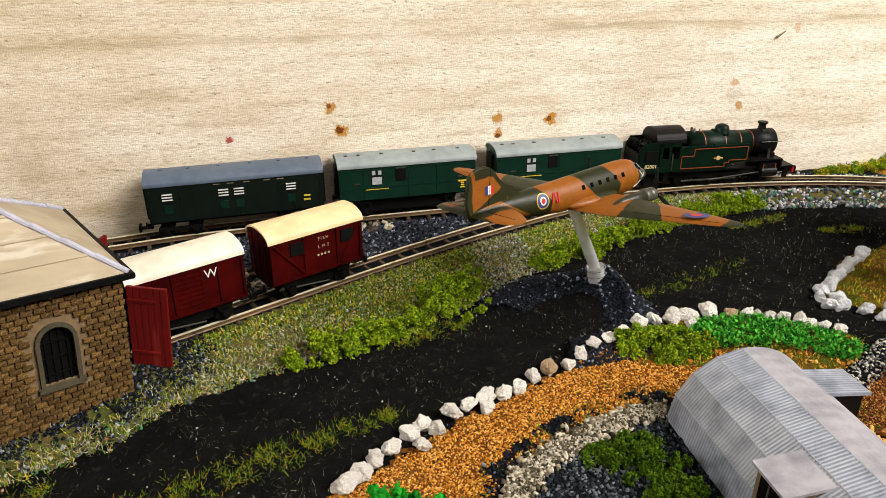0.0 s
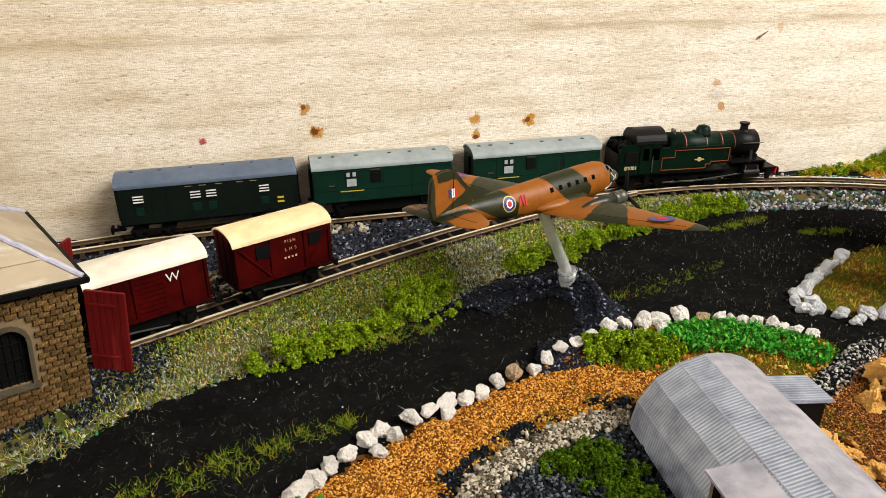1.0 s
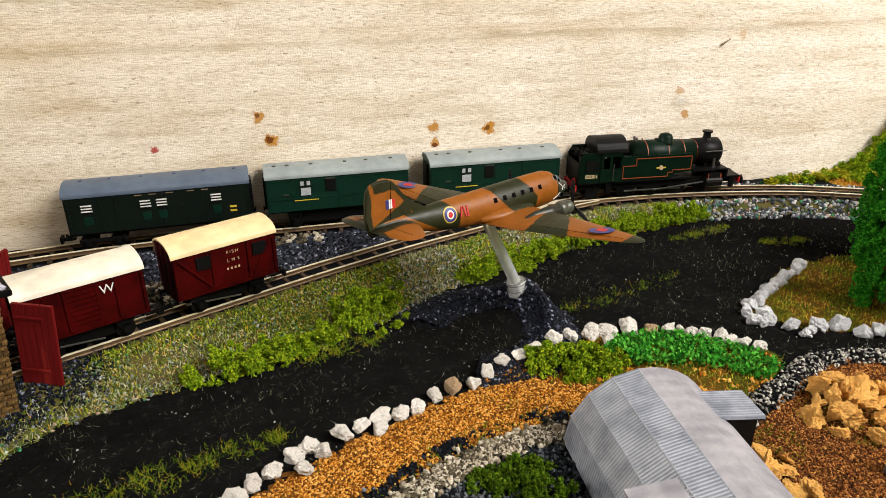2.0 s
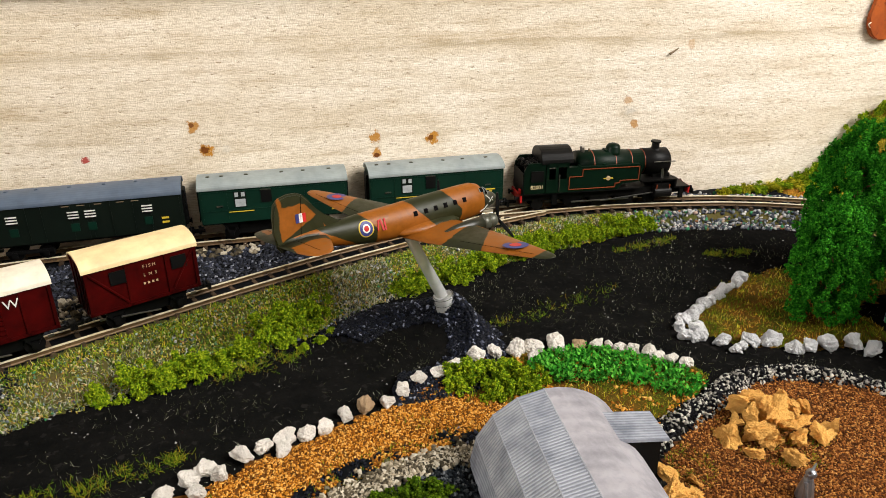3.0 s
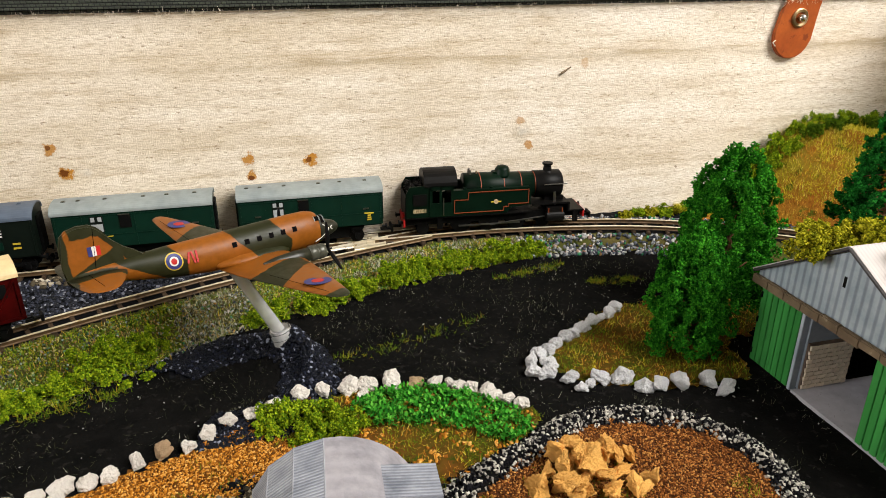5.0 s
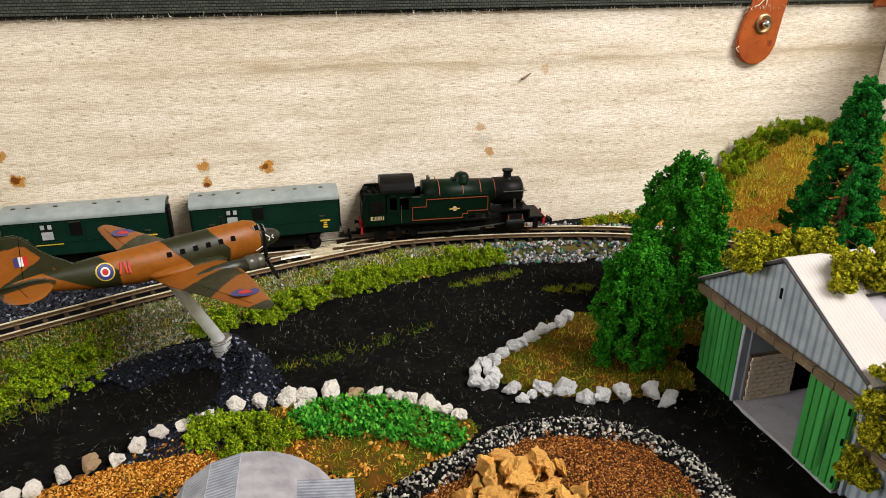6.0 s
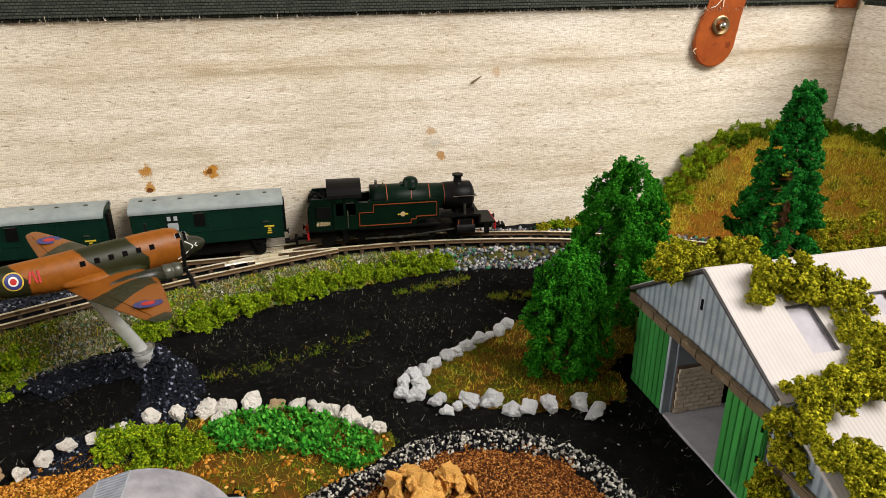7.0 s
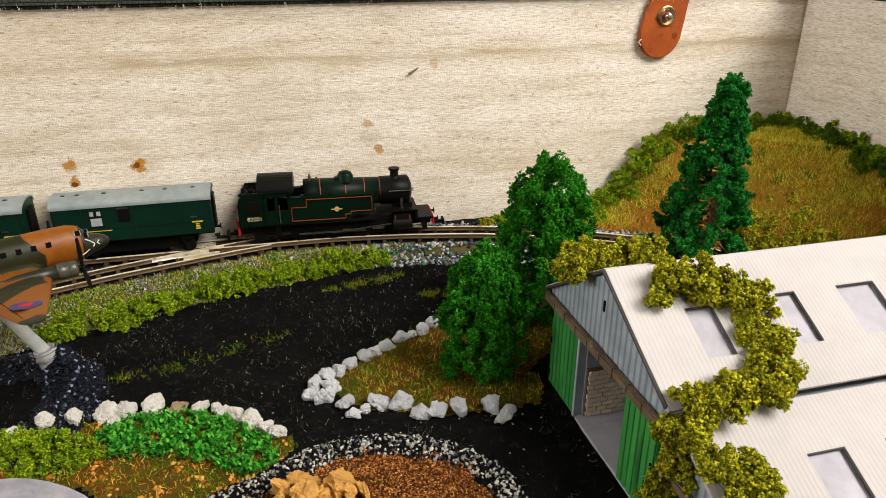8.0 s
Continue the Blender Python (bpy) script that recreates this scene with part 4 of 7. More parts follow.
def goods_van(m, fish, label):
    half, length, floor, eave, rise = 0.0087, 0.0400, 0.0086, 0.0262, 0.0036
    van = thing("goods_van", m, label, "goods van", "wagons on the siding")
    body = part("body", body_shell(half - 0.0002, length, floor, eave, rise), MAROON, van)
    part("roof", curved_roof(half, length, eave, rise), CREAM_ROOF if fish else WHITE_ROOF, van, "smooth cream curved roof", smooth=False)
    underframe(van, length, floor, (-0.0115, 0.0115))
    for s in (-1, 1):
        y = s * half
        if fish:
            for x in (-0.0192, -0.0056, 0.0086, 0.0192):
                part("strapping", boxed(x - 0.0006, x + 0.0006, y - 0.0004, y + 0.0004, floor, eave), MAROON, van)
            for x0, x1 in ((-0.0190, -0.0060), (0.0190, 0.0090)):
                part("brace", tubed((x0, y, eave - 0.001), (x1, y, floor + 0.001), 0.0005, seg=6), MAROON, van)
        else:
            for x in (-0.0193, -0.0115, -0.0056, 0.0046, 0.0105, 0.0193):
                part("strapping", boxed(x - 0.0005, x + 0.0005, y - 0.0004, y + 0.0004, floor, eave), MAROON, van)
            for k in range(9):
                z = floor + 0.0018 + k * 0.0018
                part("plank", boxed(-0.0056, 0.0046, y - 0.00022, y + 0.00022, z - 0.0007, z + 0.0007), MAROON, van)
        part("bottom_rail", boxed(-length / 2, length / 2, y - 0.0004, y + 0.0004, floor, floor + 0.0011), MAROON, van)
        if fish:
            for x in (-0.0088, 0.0130):
                part("louvre", boxed(x - 0.0028, x + 0.0028, y - 0.0003, y + 0.0003, eave - 0.0078, eave - 0.0028), BLACK_PLASTIC, van, "dark shuttered louvre")
        part("brake_lever", tubed((-0.010, y * 0.9, 0.0050), (0.004, y * 0.92, 0.0034), 0.00035, seg=6), STEEL, van, "bright brake lever")
        for x in (-0.0165, 0.0165):
            part("step_iron", boxed(x - 0.0010, x + 0.0010, y - 0.0002, y + 0.0002, floor - 0.0026, floor - 0.0018), STEEL, van, "worn pale step")
    for s in (-1, 1):
        x = s * length / 2
        for y in (-0.0052, 0, 0.0052):
            part("end_post", boxed(x - 0.0003, x + 0.0003, y - 0.0005, y + 0.0005, floor, eave + 0.001), MAROON, van)
        buffers(van, x, s, floor - 0.0012)
        coupling(van, x, s)
    turn = pose(0, -half - 0.00045, 0, 90, 0, 0)
    if fish:
        lettering("lettering", "F I S H", 0.0017, TAN_PEBBLE, van, Matrix.Translation((0.0022, 0, eave - 0.0036)) @ turn, "pale painted lettering")
        lettering("lettering", "L  M  S", 0.0017, TAN_PEBBLE, van, Matrix.Translation((0.0022, 0, eave - 0.0069)) @ turn, "pale painted lettering")
        for k in range(4):
            x = -0.0006 + k * 0.0015
            part("number_bar", boxed(x, x + 0.0007, -half - 0.0004, -half - 0.0002, eave - 0.0106, eave - 0.0098), TAN_PEBBLE, van)
    else:
        lettering("lettering", "W", 0.0046, WHITE, van, Matrix.Translation((0.0076, 0, eave - 0.0045)) @ turn, "white painted letter")
    return van


def on_track(line, x, top):
    """A pose on the track at the plan's x, turned along it."""
    k = int(np.argmin(np.abs(line[:, 0] - x)))
    t = line[min(k + 3, len(line) - 1)] - line[max(k - 3, 0)]
    return pose(line[k, 0], line[k, 1], top, 0, 0, math.degrees(math.atan2(t[1], t[0])))


goods_van(on_track(SIDING, 0.0218, SIDING_TOP), True, "maroon fish van with cream roof standing on the siding")
goods_van(on_track(SIDING, -0.0235, SIDING_TOP), False, "maroon planked van with off-white roof beside the shed")


def bogie_wheels(parent, x, r=0.0033):
    for d in (-0.0062, 0.0062):
        axle(parent, x + d, r)
    for s in (-1, 1):
        b = boxed(x - 0.0095, x + 0.0095, s * 0.0068 - 0.0004, s * 0.0068 + 0.0004, 0.0034, 0.0052, 0.0002)
        for d in (-0.0062, 0.0062):
            box(b, x + d - 0.0012, x + d + 0.0012, s * 0.0070 - 0.0006, s * 0.0070 + 0.0006, 0.0020, 0.0046, 0.0002)
        part("bogie_frame", b, BLACK_PLASTIC, parent)


def horse_van(m, label):
    """Short green passenger-rated van with one pale window."""
    half, length, floor, eave, rise = 0.0090, 0.0668, 0.0098, 0.0268, 0.0032
    van = thing("parcels_van", m, label, "railway carriage", "carriages of the train")
    part("body", body_shell(half, length, floor, eave, rise), COACH_GREEN, van)
    roof = part("roof", curved_roof(half, length, eave, rise), GREY_ROOF, van, "grey curved roof with small vents")
    for x in (-0.029, -0.023, -0.012, 0.004, 0.014, 0.026):
        part("vent", boxed(x - 0.0009, x + 0.0009, -0.0026, -0.0012, eave + rise - 0.0004, eave + rise + 0.0005, 0.0002), GREY_PLASTIC, roof)
    underframe(van, length, floor, (-0.021, 0.021), 0.0034)
    for s in (-1, 1):
        y = s * half
        for x in (-0.0325, -0.0215, -0.0145, 0.0, 0.0140, 0.0325):
            part("beading", boxed(x - 0.00025, x + 0.00025, y - 0.0002, y + 0.0002, floor, eave - 0.0004), COACH_GREEN, van)
        for z in (floor + 0.0058, eave - 0.0022):
            part("beading", boxed(-0.0330, 0.0330, y - 0.00024, y + 0.00024, z, z + 0.0003), COACH_GREEN, van)
        f = boxed(-0.0182, -0.0128, y - 0.0003, y + 0.0003, floor + 0.0072, floor + 0.0150, 0.0001)
        frame_ = part("window", f, DARK_GREEN, van)
        part("pane", boxed(-0.0178, -0.0132, y - 0.0005, y + 0.0005, floor + 0.0076, floor + 0.0112), WINDOW_PANE, frame_, "pale lower pane")
        for x in (-0.0170, -0.0141):
            part("toplight", boxed(x - 0.0008, x + 0.0008, y - 0.0005, y + 0.0005, floor + 0.0124, floor + 0.0144), WINDOW_PANE, frame_)
        part("door_window", boxed(-0.0062, -0.0014, y - 0.0004, y + 0.0004, floor + 0.0088, floor + 0.0146), BLACK_PLASTIC, van, "dark droplight")
        part("handrail", boxed(-0.0064, -0.0016, y - 0.0006, y + 0.0006, floor + 0.0148, floor + 0.0152), STEEL, van)
        part("yellow_line", boxed(-0.0210, -0.0098, y - 0.0004, y + 0.0004, floor + 0.0050, floor + 0.0053), YELLOW, van)
        for x in (-0.0262, 0.0240):
            part("lamp_iron", boxed(x, x + 0.0028, y - 0.0004, y + 0.0004, floor + 0.0080, floor + 0.0086), STEEL, van)
        for k, w in enumerate((0.0046, 0.0016, 0.0018, 0.0022)):
            z = floor + 0.0056 - k * 0.0011
            part("lettering_bar", boxed(0.0268 - w / 2, 0.0268 + w / 2, y - 0.0004, y + 0.0004, z, z + 0.0006), YELLOW, van)
    for s in (-1, 1):
        x = s * length / 2
        part("gangway", boxed(min(x, x + s * 0.0012), max(x, x + s * 0.0012), -0.0036, 0.0036, floor, eave - 0.001, 0.0003), BLACK_PLASTIC, van)
        buffers(van, x, s, 0.0070)
        coupling(van, x, s)
    return van


def luggage_van(m, label):
    """Longer dark van with blue-grey roof and barred windows."""
    half, length, floor, eave, rise = 0.0090, 0.0775, 0.0086, 0.0262, 0.0038
    van = thing("luggage_van", m, label, "railway carriage", "carriages of the train")
    part("body", body_shell(half, length, floor, eave, rise), DARK_GREEN, van)
    roof = part("roof", curved_roof(half, length, eave, rise), BLUE_ROOF, van, "blue-grey curved roof")
    for x in (-0.032, -0.020, -0.007, 0.007, 0.020, 0.033):
        part("vent", boxed(x - 0.0008, x + 0.0008, -0.001, 0.001, eave + rise - 0.0003, eave + rise + 0.0006, 0.0002), BLUE_ROOF, roof)
    part("underframe", boxed(-length / 2, length / 2, -0.0064, 0.0064, floor - 0.0018, floor + 0.0004, 0.0002), BLACK_PLASTIC, van)
    for x in (-0.0265, 0.0265):
        bogie_wheels(van, x)
    for s in (-1, 1):
        y = s * half
        for x in (-0.0375, -0.0245, -0.0185, -0.0070, -0.0010, 0.0010, 0.0090, 0.0180, 0.0250, 0.0375):
            part("beading", boxed(x - 0.0003, x + 0.0003, y - 0.0002, y + 0.0002, floor, eave - 0.0004), DARK_GREEN, van)
        for x in (-0.0060, 0.0008, 0.0240, -0.0300):
            w = part("window", boxed(x - 0.0022, x + 0.0022, y - 0.0003, y + 0.0003, floor + 0.0092, floor + 0.0134), BLACK_PLASTIC, van)
            for k in range(3):
                z = floor + 0.0101 + k * 0.0013
                part("bar", boxed(x - 0.0022, x + 0.0022, y - 0.0006, y + 0.0006, z, z + 0.0005), WHITE, w)
            part("lower_panel", boxed(x - 0.0017, x + 0.0017, y - 0.0003, y + 0.0003, floor + 0.0040, floor + 0.0076), COACH_GREEN, van)
        for x in (-0.010, -0.004, 0.003, 0.012, 0.018):
            part("eave_mark", boxed(x, x + 0.0030, y - 0.0003, y + 0.0003, eave - 0.0021, eave - 0.0018), TIMBER, van)
        for k in range(2):
            part("lettering_bar", boxed(0.0295, 0.0325, y - 0.0003, y + 0.0003, floor + 0.0060 - k * 0.0020, floor + 0.0068 - k * 0.0020), YELLOW, van)
    for s in (-1, 1):
        x = s * length / 2
        part("gangway", boxed(min(x, x + s * 0.0014), max(x, x + s * 0.0014), -0.0036, 0.0036, floor, eave - 0.001, 0.0003), BLACK_PLASTIC, van)
        buffers(van, x, s, 0.0068)
        coupling(van, x, s)
    return van


def lining(parent, y, outline, w=0.00032):
    for (x0, z0), (x1, z1) in zip(outline, outline[1:] + outline[:1]):
        part("lining", boxed(min(x0, x1) - w / 2, max(x0, x1) + w / 2, y - 0.0003, y + 0.0003, min(z0, z1) - w / 2, max(z0, z1) + w / 2), LINING, parent)


def tank_engine(m, label):
    """Side-tank engine; the chimney towards +x. 0.088 over the beams."""
    e = thing("tank_engine", m, label, "steam locomotive")
    half = 0.0088
    part("frame", boxed(-0.0445, 0.0470, -0.0060, 0.0060, 0.0052, 0.0092, 0.0003), LOCO_BLACK, e)
    b = boxed(-0.0445, 0.0200, -half, half, 0.0092, 0.0102, 0.0002)
    box(b, 0.0200, 0.0395, -half, half, 0.0128, 0.0138, 0.0002)
    box(b, 0.0400, 0.0480, -half, half, 0.0085, 0.0095, 0.0002)
    box(b, 0.0393, 0.0403, -half, half, 0.0085, 0.0138, 0.0002)
    part("running_plate", b, LOCO_BLACK, e)
    # boiler, firebox, smokebox
    part("boiler", loft([[(x, r * math.cos(a), 0.0218 + r * math.sin(a)) for a in np.linspace(0, 2 * np.pi, 25)[:-1]] for x, r in ((-0.0140, 0.0074), (0.0000, 0.0072), (0.0225, 0.0064))]), LOCO_GREEN, e, "dark green boiler", smooth=True)
    box_ = part("smokebox", loft([[(x, r * math.cos(a), 0.0216 + r * math.sin(a)) for a in np.linspace(0, 2 * np.pi, 25)[:-1]] for x, r in ((0.0225, 0.0068), (0.0226, 0.0070), (0.0362, 0.0070), (0.0365, 0.0066), (0.0372, 0.0058), (0.0382, 0.0030), (0.0384, 0.0005))]), LOCO_BLACK, e, "black smokebox with a dished door", smooth=True)
    part("door_dart", tubed((0.0382, 0, 0.0216), (0.0394, 0, 0.0216), 0.0006, seg=8), STEEL, box_)
    part("saddle", boxed(0.0280, 0.0380, -0.0044, 0.0044, 0.0088, 0.0160, 0.0003), LOCO_BLACK, e)
    for x in (-0.0060, 0.0060, 0.0150, 0.0224):
        r = 0.0075 - (x + 0.012) / 0.0375 * 0.0010
        part("boiler_band", tubed((x - 0.0002, 0, 0.0218), (x + 0.0002, 0, 0.0218), r, seg=24), LINING, e)
    b = loft([[(0.0300 + r * math.cos(a), r * math.sin(a), z) for a in np.linspace(0, 2 * np.pi, 17)[:-1]] for z, r in ((0.0275, 0.0034), (0.0288, 0.0022), (0.0312, 0.0019), (0.0318, 0.0027), (0.0326, 0.0027), (0.0327, 0.0020))])
    part("chimney", b, LOCO_BLACK, e, smooth=False)
    part("dome", loft([[(0.0062 + r * math.cos(a), r * math.sin(a), z) for a in np.linspace(0, 2 * np.pi, 21)[:-1]] for z, r in ((0.0270, 0.0048), (0.0282, 0.0040), (0.0305, 0.0037), (0.0318, 0.0029), (0.0324, 0.0014), (0.0325, 0.0003))]), LOCO_GREEN, e, "rounded green dome", smooth=True)
    part("top_feed", boxed(0.0008, 0.0036, -0.0022, 0.0022, 0.0280, 0.0296, 0.0004), LOCO_GREEN, e)
    for y in (-0.0014, 0.0014):
        part("safety_valve", tubed((-0.0108, y, 0.0285), (-0.0108, y, 0.0312), 0.0008, 0.0006, 10), STEEL, e)
    part("whistle", tubed((-0.0075, -0.0010, 0.0285), (-0.0075, -0.0010, 0.0305), 0.0004, seg=8), BRASS, e)
    # side tanks with raked fronts
    for s in (-1, 1):
        y0, y1 = sorted((s * 0.0062, s * half))
        low, high = 0.0102, 0.0232
        b = prism([(-0.0205, low), (0.0070, low), (0.0092, 0.0128), (0.0192, 0.0138), (0.0192, high - 0.0012), (0.0184, high), (-0.0205, high)], y0, y1, 1)
        tank = part("side_tank", b, LOCO_GREEN, e, "dark green tank with orange lining")
        lining(tank, s * (half + 0.0001), [(-0.0200, 0.0115), (0.0052, 0.0115), (0.0052, 0.0135), (0.0078, 0.0135), (0.0078, 0.0148), (0.0180, 0.0148), (0.0180, 0.0219), (-0.0130, 0.0219), (-0.0130, 0.0182), (-0.0200, 0.0182)])
        crest = part("emblem", tubed((0.0012, s * half, 0.0164), (0.0012, s * (half + 0.0004), 0.0164), 0.0012, seg=14), TAN_PEBBLE, tank, "small pale emblem")
        part("emblem_bar", boxed(-0.0014, 0.0038, s * (half + 0.0002) - 0.0002, s * (half + 0.0002) + 0.0002, 0.0161, 0.0166), YELLOW, crest)
        for x in (-0.0145, -0.0010):
            part("filler", tubed((x, s * 0.0070, high), (x, s * 0.0070, high + 0.0006), 0.0010, seg=10), LOCO_GREEN, tank)
        # cab side with window
        b = boxed(-0.0325, -0.0206, s * half - 0.0004, s * half + 0.0004, 0.0102, 0.0172)
        for x0, x1, z0, z1 in ((-0.0325, -0.0310, 0.0172, 0.0256), (-0.0275, -0.0262, 0.0172, 0.0256), (-0.0216, -0.0206, 0.0172, 0.0256), (-0.0325, -0.0206, 0.0238, 0.0262)):
            box(b, x0, x1, s * half - 0.0004, s * half + 0.0004, z0, z1)
        part("cab_side", b, LOCO_GREEN, e)
        part("handrail", tubed((-0.0255, s * (half + 0.0007), 0.0110), (-0.0255, s * (half + 0.0007), 0.0200), 0.00025, seg=6), STEEL, e)
        part("handrail", tubed((0.0265, s * 0.0074, 0.0232), (0.0385, s * 0.0074, 0.0232), 0.00028, seg=6), STEEL, e)
        part("bunker_side", prism([(-0.0442, 0.0102), (-0.0325, 0.0102), (-0.0325, 0.0262), (-0.0420, 0.0262), (-0.0442, 0.0225)], *sorted((s * half, s * (half - 0.0007))), axis=1), LOCO_GREEN, e)
        part("bunker_panel", boxed(-0.0405, -0.0338, s * (half + 0.0003) - 0.0002, s * (half + 0.0003) + 0.0002, 0.0165, 0.0222), LOCO_BLACK, e)
        # cylinders, rods, wheels
        cyl = tubed((0.0280, s * 0.0076, 0.0066), (0.0372, s * 0.0076, 0.0066), 0.0028, seg=18)
        box(cyl, 0.0285, 0.0367, s * 0.0074 - 0.0016, s * 0.0074 + 0.0016, 0.0080, 0.0115, 0.0002)
        part("cylinder", cyl, LOCO_BLACK, e)
        for x in (0.0290, 0.0362):
            part("lining", boxed(x - 0.0002, x + 0.0002, s * 0.0092 - 0.0002, s * 0.0092 + 0.0002, 0.0070, 0.0112), LINING, e)
        part("steam_pipe", tubed((0.0330, s * 0.0060, 0.0120), (0.0325, s * 0.0062, 0.0190), 0.0007, seg=8), STEEL, e)
        part("coupling_rod", boxed(-0.0175, 0.0145, s * 0.0072 - 0.0003, s * 0.0072 + 0.0003, 0.0036, 0.0044, 0.0001), STEEL, e)
        part("connecting_rod", tubed((-0.0015, s * 0.0078, 0.0038), (0.0275, s * 0.0078, 0.0066), 0.0004, seg=6), STEEL, e)
        part("step", boxed(0.0425, 0.0450, s * 0.0076 - 0.0008, s * 0.0076 + 0.0008, 0.0028, 0.0085, 0.0002), LOCO_BLACK, e)
        part("step", boxed(-0.0285, -0.0258, s * 0.0078 - 0.0008, s * 0.0078 + 0.0008, 0.0034, 0.0095, 0.0002), LOCO_BLACK, e)
    part("bunker_back", boxed(-0.0446, -0.0438, -half, half, 0.0102, 0.0210, 0.0002), LOCO_BLACK, e)
    part("coal", foam("coal", np.stack([RNG.uniform(-0.043, -0.034, 160), RNG.uniform(-0.0075, 0.0075, 160), RNG.uniform(0.0205, 0.0256, 160)], 1), 0.0008, 0.0015, LOCO_BLACK), None, e)
    part("cab_front", boxed(-0.0212, -0.0204, -half, half, 0.0102, 0.0262), LOCO_GREEN, e)
    part("cab_back", boxed(-0.0328, -0.0320, -half, half, 0.0102, 0.0262), LOCO_BLACK, e)
    part("cab_roof", prism([(half + 0.0004, 0.0262)] + arc(0, 0.0262, half + 0.0004, 0.0066, 0, 180, 14) + [(-half - 0.0004, 0.0256), (half + 0.0004, 0.0256)], -0.0350, -0.0185), LOCO_BLACK, e, "black curved cab roof")
    for x, r in ((-0.0160, 0.0052), (-0.0015, 0.0052), (0.0130, 0.0052)):
        axle(e, x, r, "driving_wheel", LOCO_BLACK)
    for x in (-0.0355, 0.0272):
        axle(e, x, 0.0032, "pony_wheel", LOCO_BLACK)
    for x, s in ((0.0475, 1), (-0.0446, -1)):
        part("buffer_beam", boxed(min(x, x + s * 0.0010), max(x, x + s * 0.0010), -0.0084, 0.0084, 0.0052, 0.0092, 0.0002), RED, e, "red buffer beam")
        buffers(e, x + s * 0.0010, s, 0.0072)
        coupling(e, x + s * 0.0010, s)
    part("lamp", boxed(-0.0462, -0.0447, -0.0070, -0.0050, 0.0098, 0.0124, 0.0003), RED, e, "red tail lamp")
    lettering("lettering", "82001", 0.0028, CREAM_ROOF, e, pose(-0.0372, -half - 0.0004, 0.0136, 90, 0, 0), "cream running number")
    return e


tank_engine(on_track(MAIN, 0.2440, MAIN_TOP), "dark green lined side-tank engine with black smokebox, on the main track")
horse_van(on_track(MAIN, 0.1538, MAIN_TOP), "green van with grey roof and pale window, coupled behind the engine")
horse_van(on_track(MAIN, 0.0762, MAIN_TOP), "green van with grey roof and one pale window, in mid-train")
luggage_van(on_track(MAIN, -0.0045, MAIN_TOP), "dark van with blue-grey roof and barred windows, last in the train")


# ---- aircraft on its stand; x ahead, y to its left ----
def fuselage_at(x):
    """Half width, half height and middle height along the fuselage."""
    xs = [-0.0445, -0.0430, -0.036, -0.027, -0.016, -0.004, 0.010, 0.026, 0.0330, 0.0362, 0.0380, 0.0396, 0.0412, 0.0430, 0.0444, 0.0452, 0.0456]
    w = [0.0003, 0.0009, 0.0020, 0.0033, 0.0047, 0.0056, 0.0059, 0.0058, 0.0055, 0.0050, 0.0044, 0.0037, 0.0031, 0.0026, 0.0019, 0.0011, 0.0002]
    h = [0.0004, 0.0012, 0.0025, 0.0039, 0.0053, 0.0061, 0.0066, 0.0069, 0.0067, 0.0060, 0.0046, 0.0035, 0.0030, 0.0025, 0.0018, 0.0010, 0.0002]
    c = [0.0026, 0.0025, 0.0019, 0.0012, 0.0005, 0, 0.0001, 0.0004, 0.0006, 0.0004, 0.0000, -0.0004, -0.0005, -0.0005, -0.0005, -0.0005, -0.0005]
    return [float(np.interp(x, xs, v)) for v in (w, h, c)]


def on_skin(x, angle, lift=0.0):
    w, h, c = fuselage_at(x)
    a = radians(angle)
    return (x, -(w + lift) * math.cos(a), c + (h + lift) * math.sin(a))


def skin_patch(cx, ca, radius, lift, seg=22):
    """A disc that lies on the fuselage's right side."""
    b = bmesh.new()
    def at(r, k):
        t = 2 * math.pi * k / seg
        return b.verts.new(on_skin(cx + r * math.cos(t), ca + math.degrees(r * math.sin(t) / 0.0048), lift))
    mid = b.verts.new(on_skin(cx, ca, lift))
    inner, outer = [at(radius * 0.5, k) for k in range(seg)], [at(radius, k) for k in range(seg)]
    for k in range(seg):
        b.faces.new((mid, inner[k], inner[(k + 1) % seg]))
        b.faces.new((inner[k], outer[k], outer[(k + 1) % seg], inner[(k + 1) % seg]))
    return b


SKEW = -0.14  # the cast wing sits a little askew on the body


def aerofoil(x0, x1, y, z, thick):
    """A closed wing section from the trailing edge x0 to the leading edge x1."""
    top = [(1.0, 0.0), (0.97, 0.28), (0.90, 0.50), (0.8, 0.64), (0.6, 0.72), (0.3, 0.42), (0.0, 0.06)]
    low = [(0.0, -0.05), (0.3, -0.2), (0.6, -0.32), (0.85, -0.28), (0.96, -0.16)]
    return [(x0 + (x1 - x0) * u + SKEW * y, y, z + thick * v) for u, v in top + low]


def wing_z(y):
    return -0.0046 + max(0.0, abs(y) - 0.016) * 0.085


def skin_line(points, r, material, parent, name, label=""):
    b = bmesh.new()
    for u, v in zip(points, points[1:]):
        tube(b, u, v, r, seg=6)
    return part(name, b, material, parent, label)


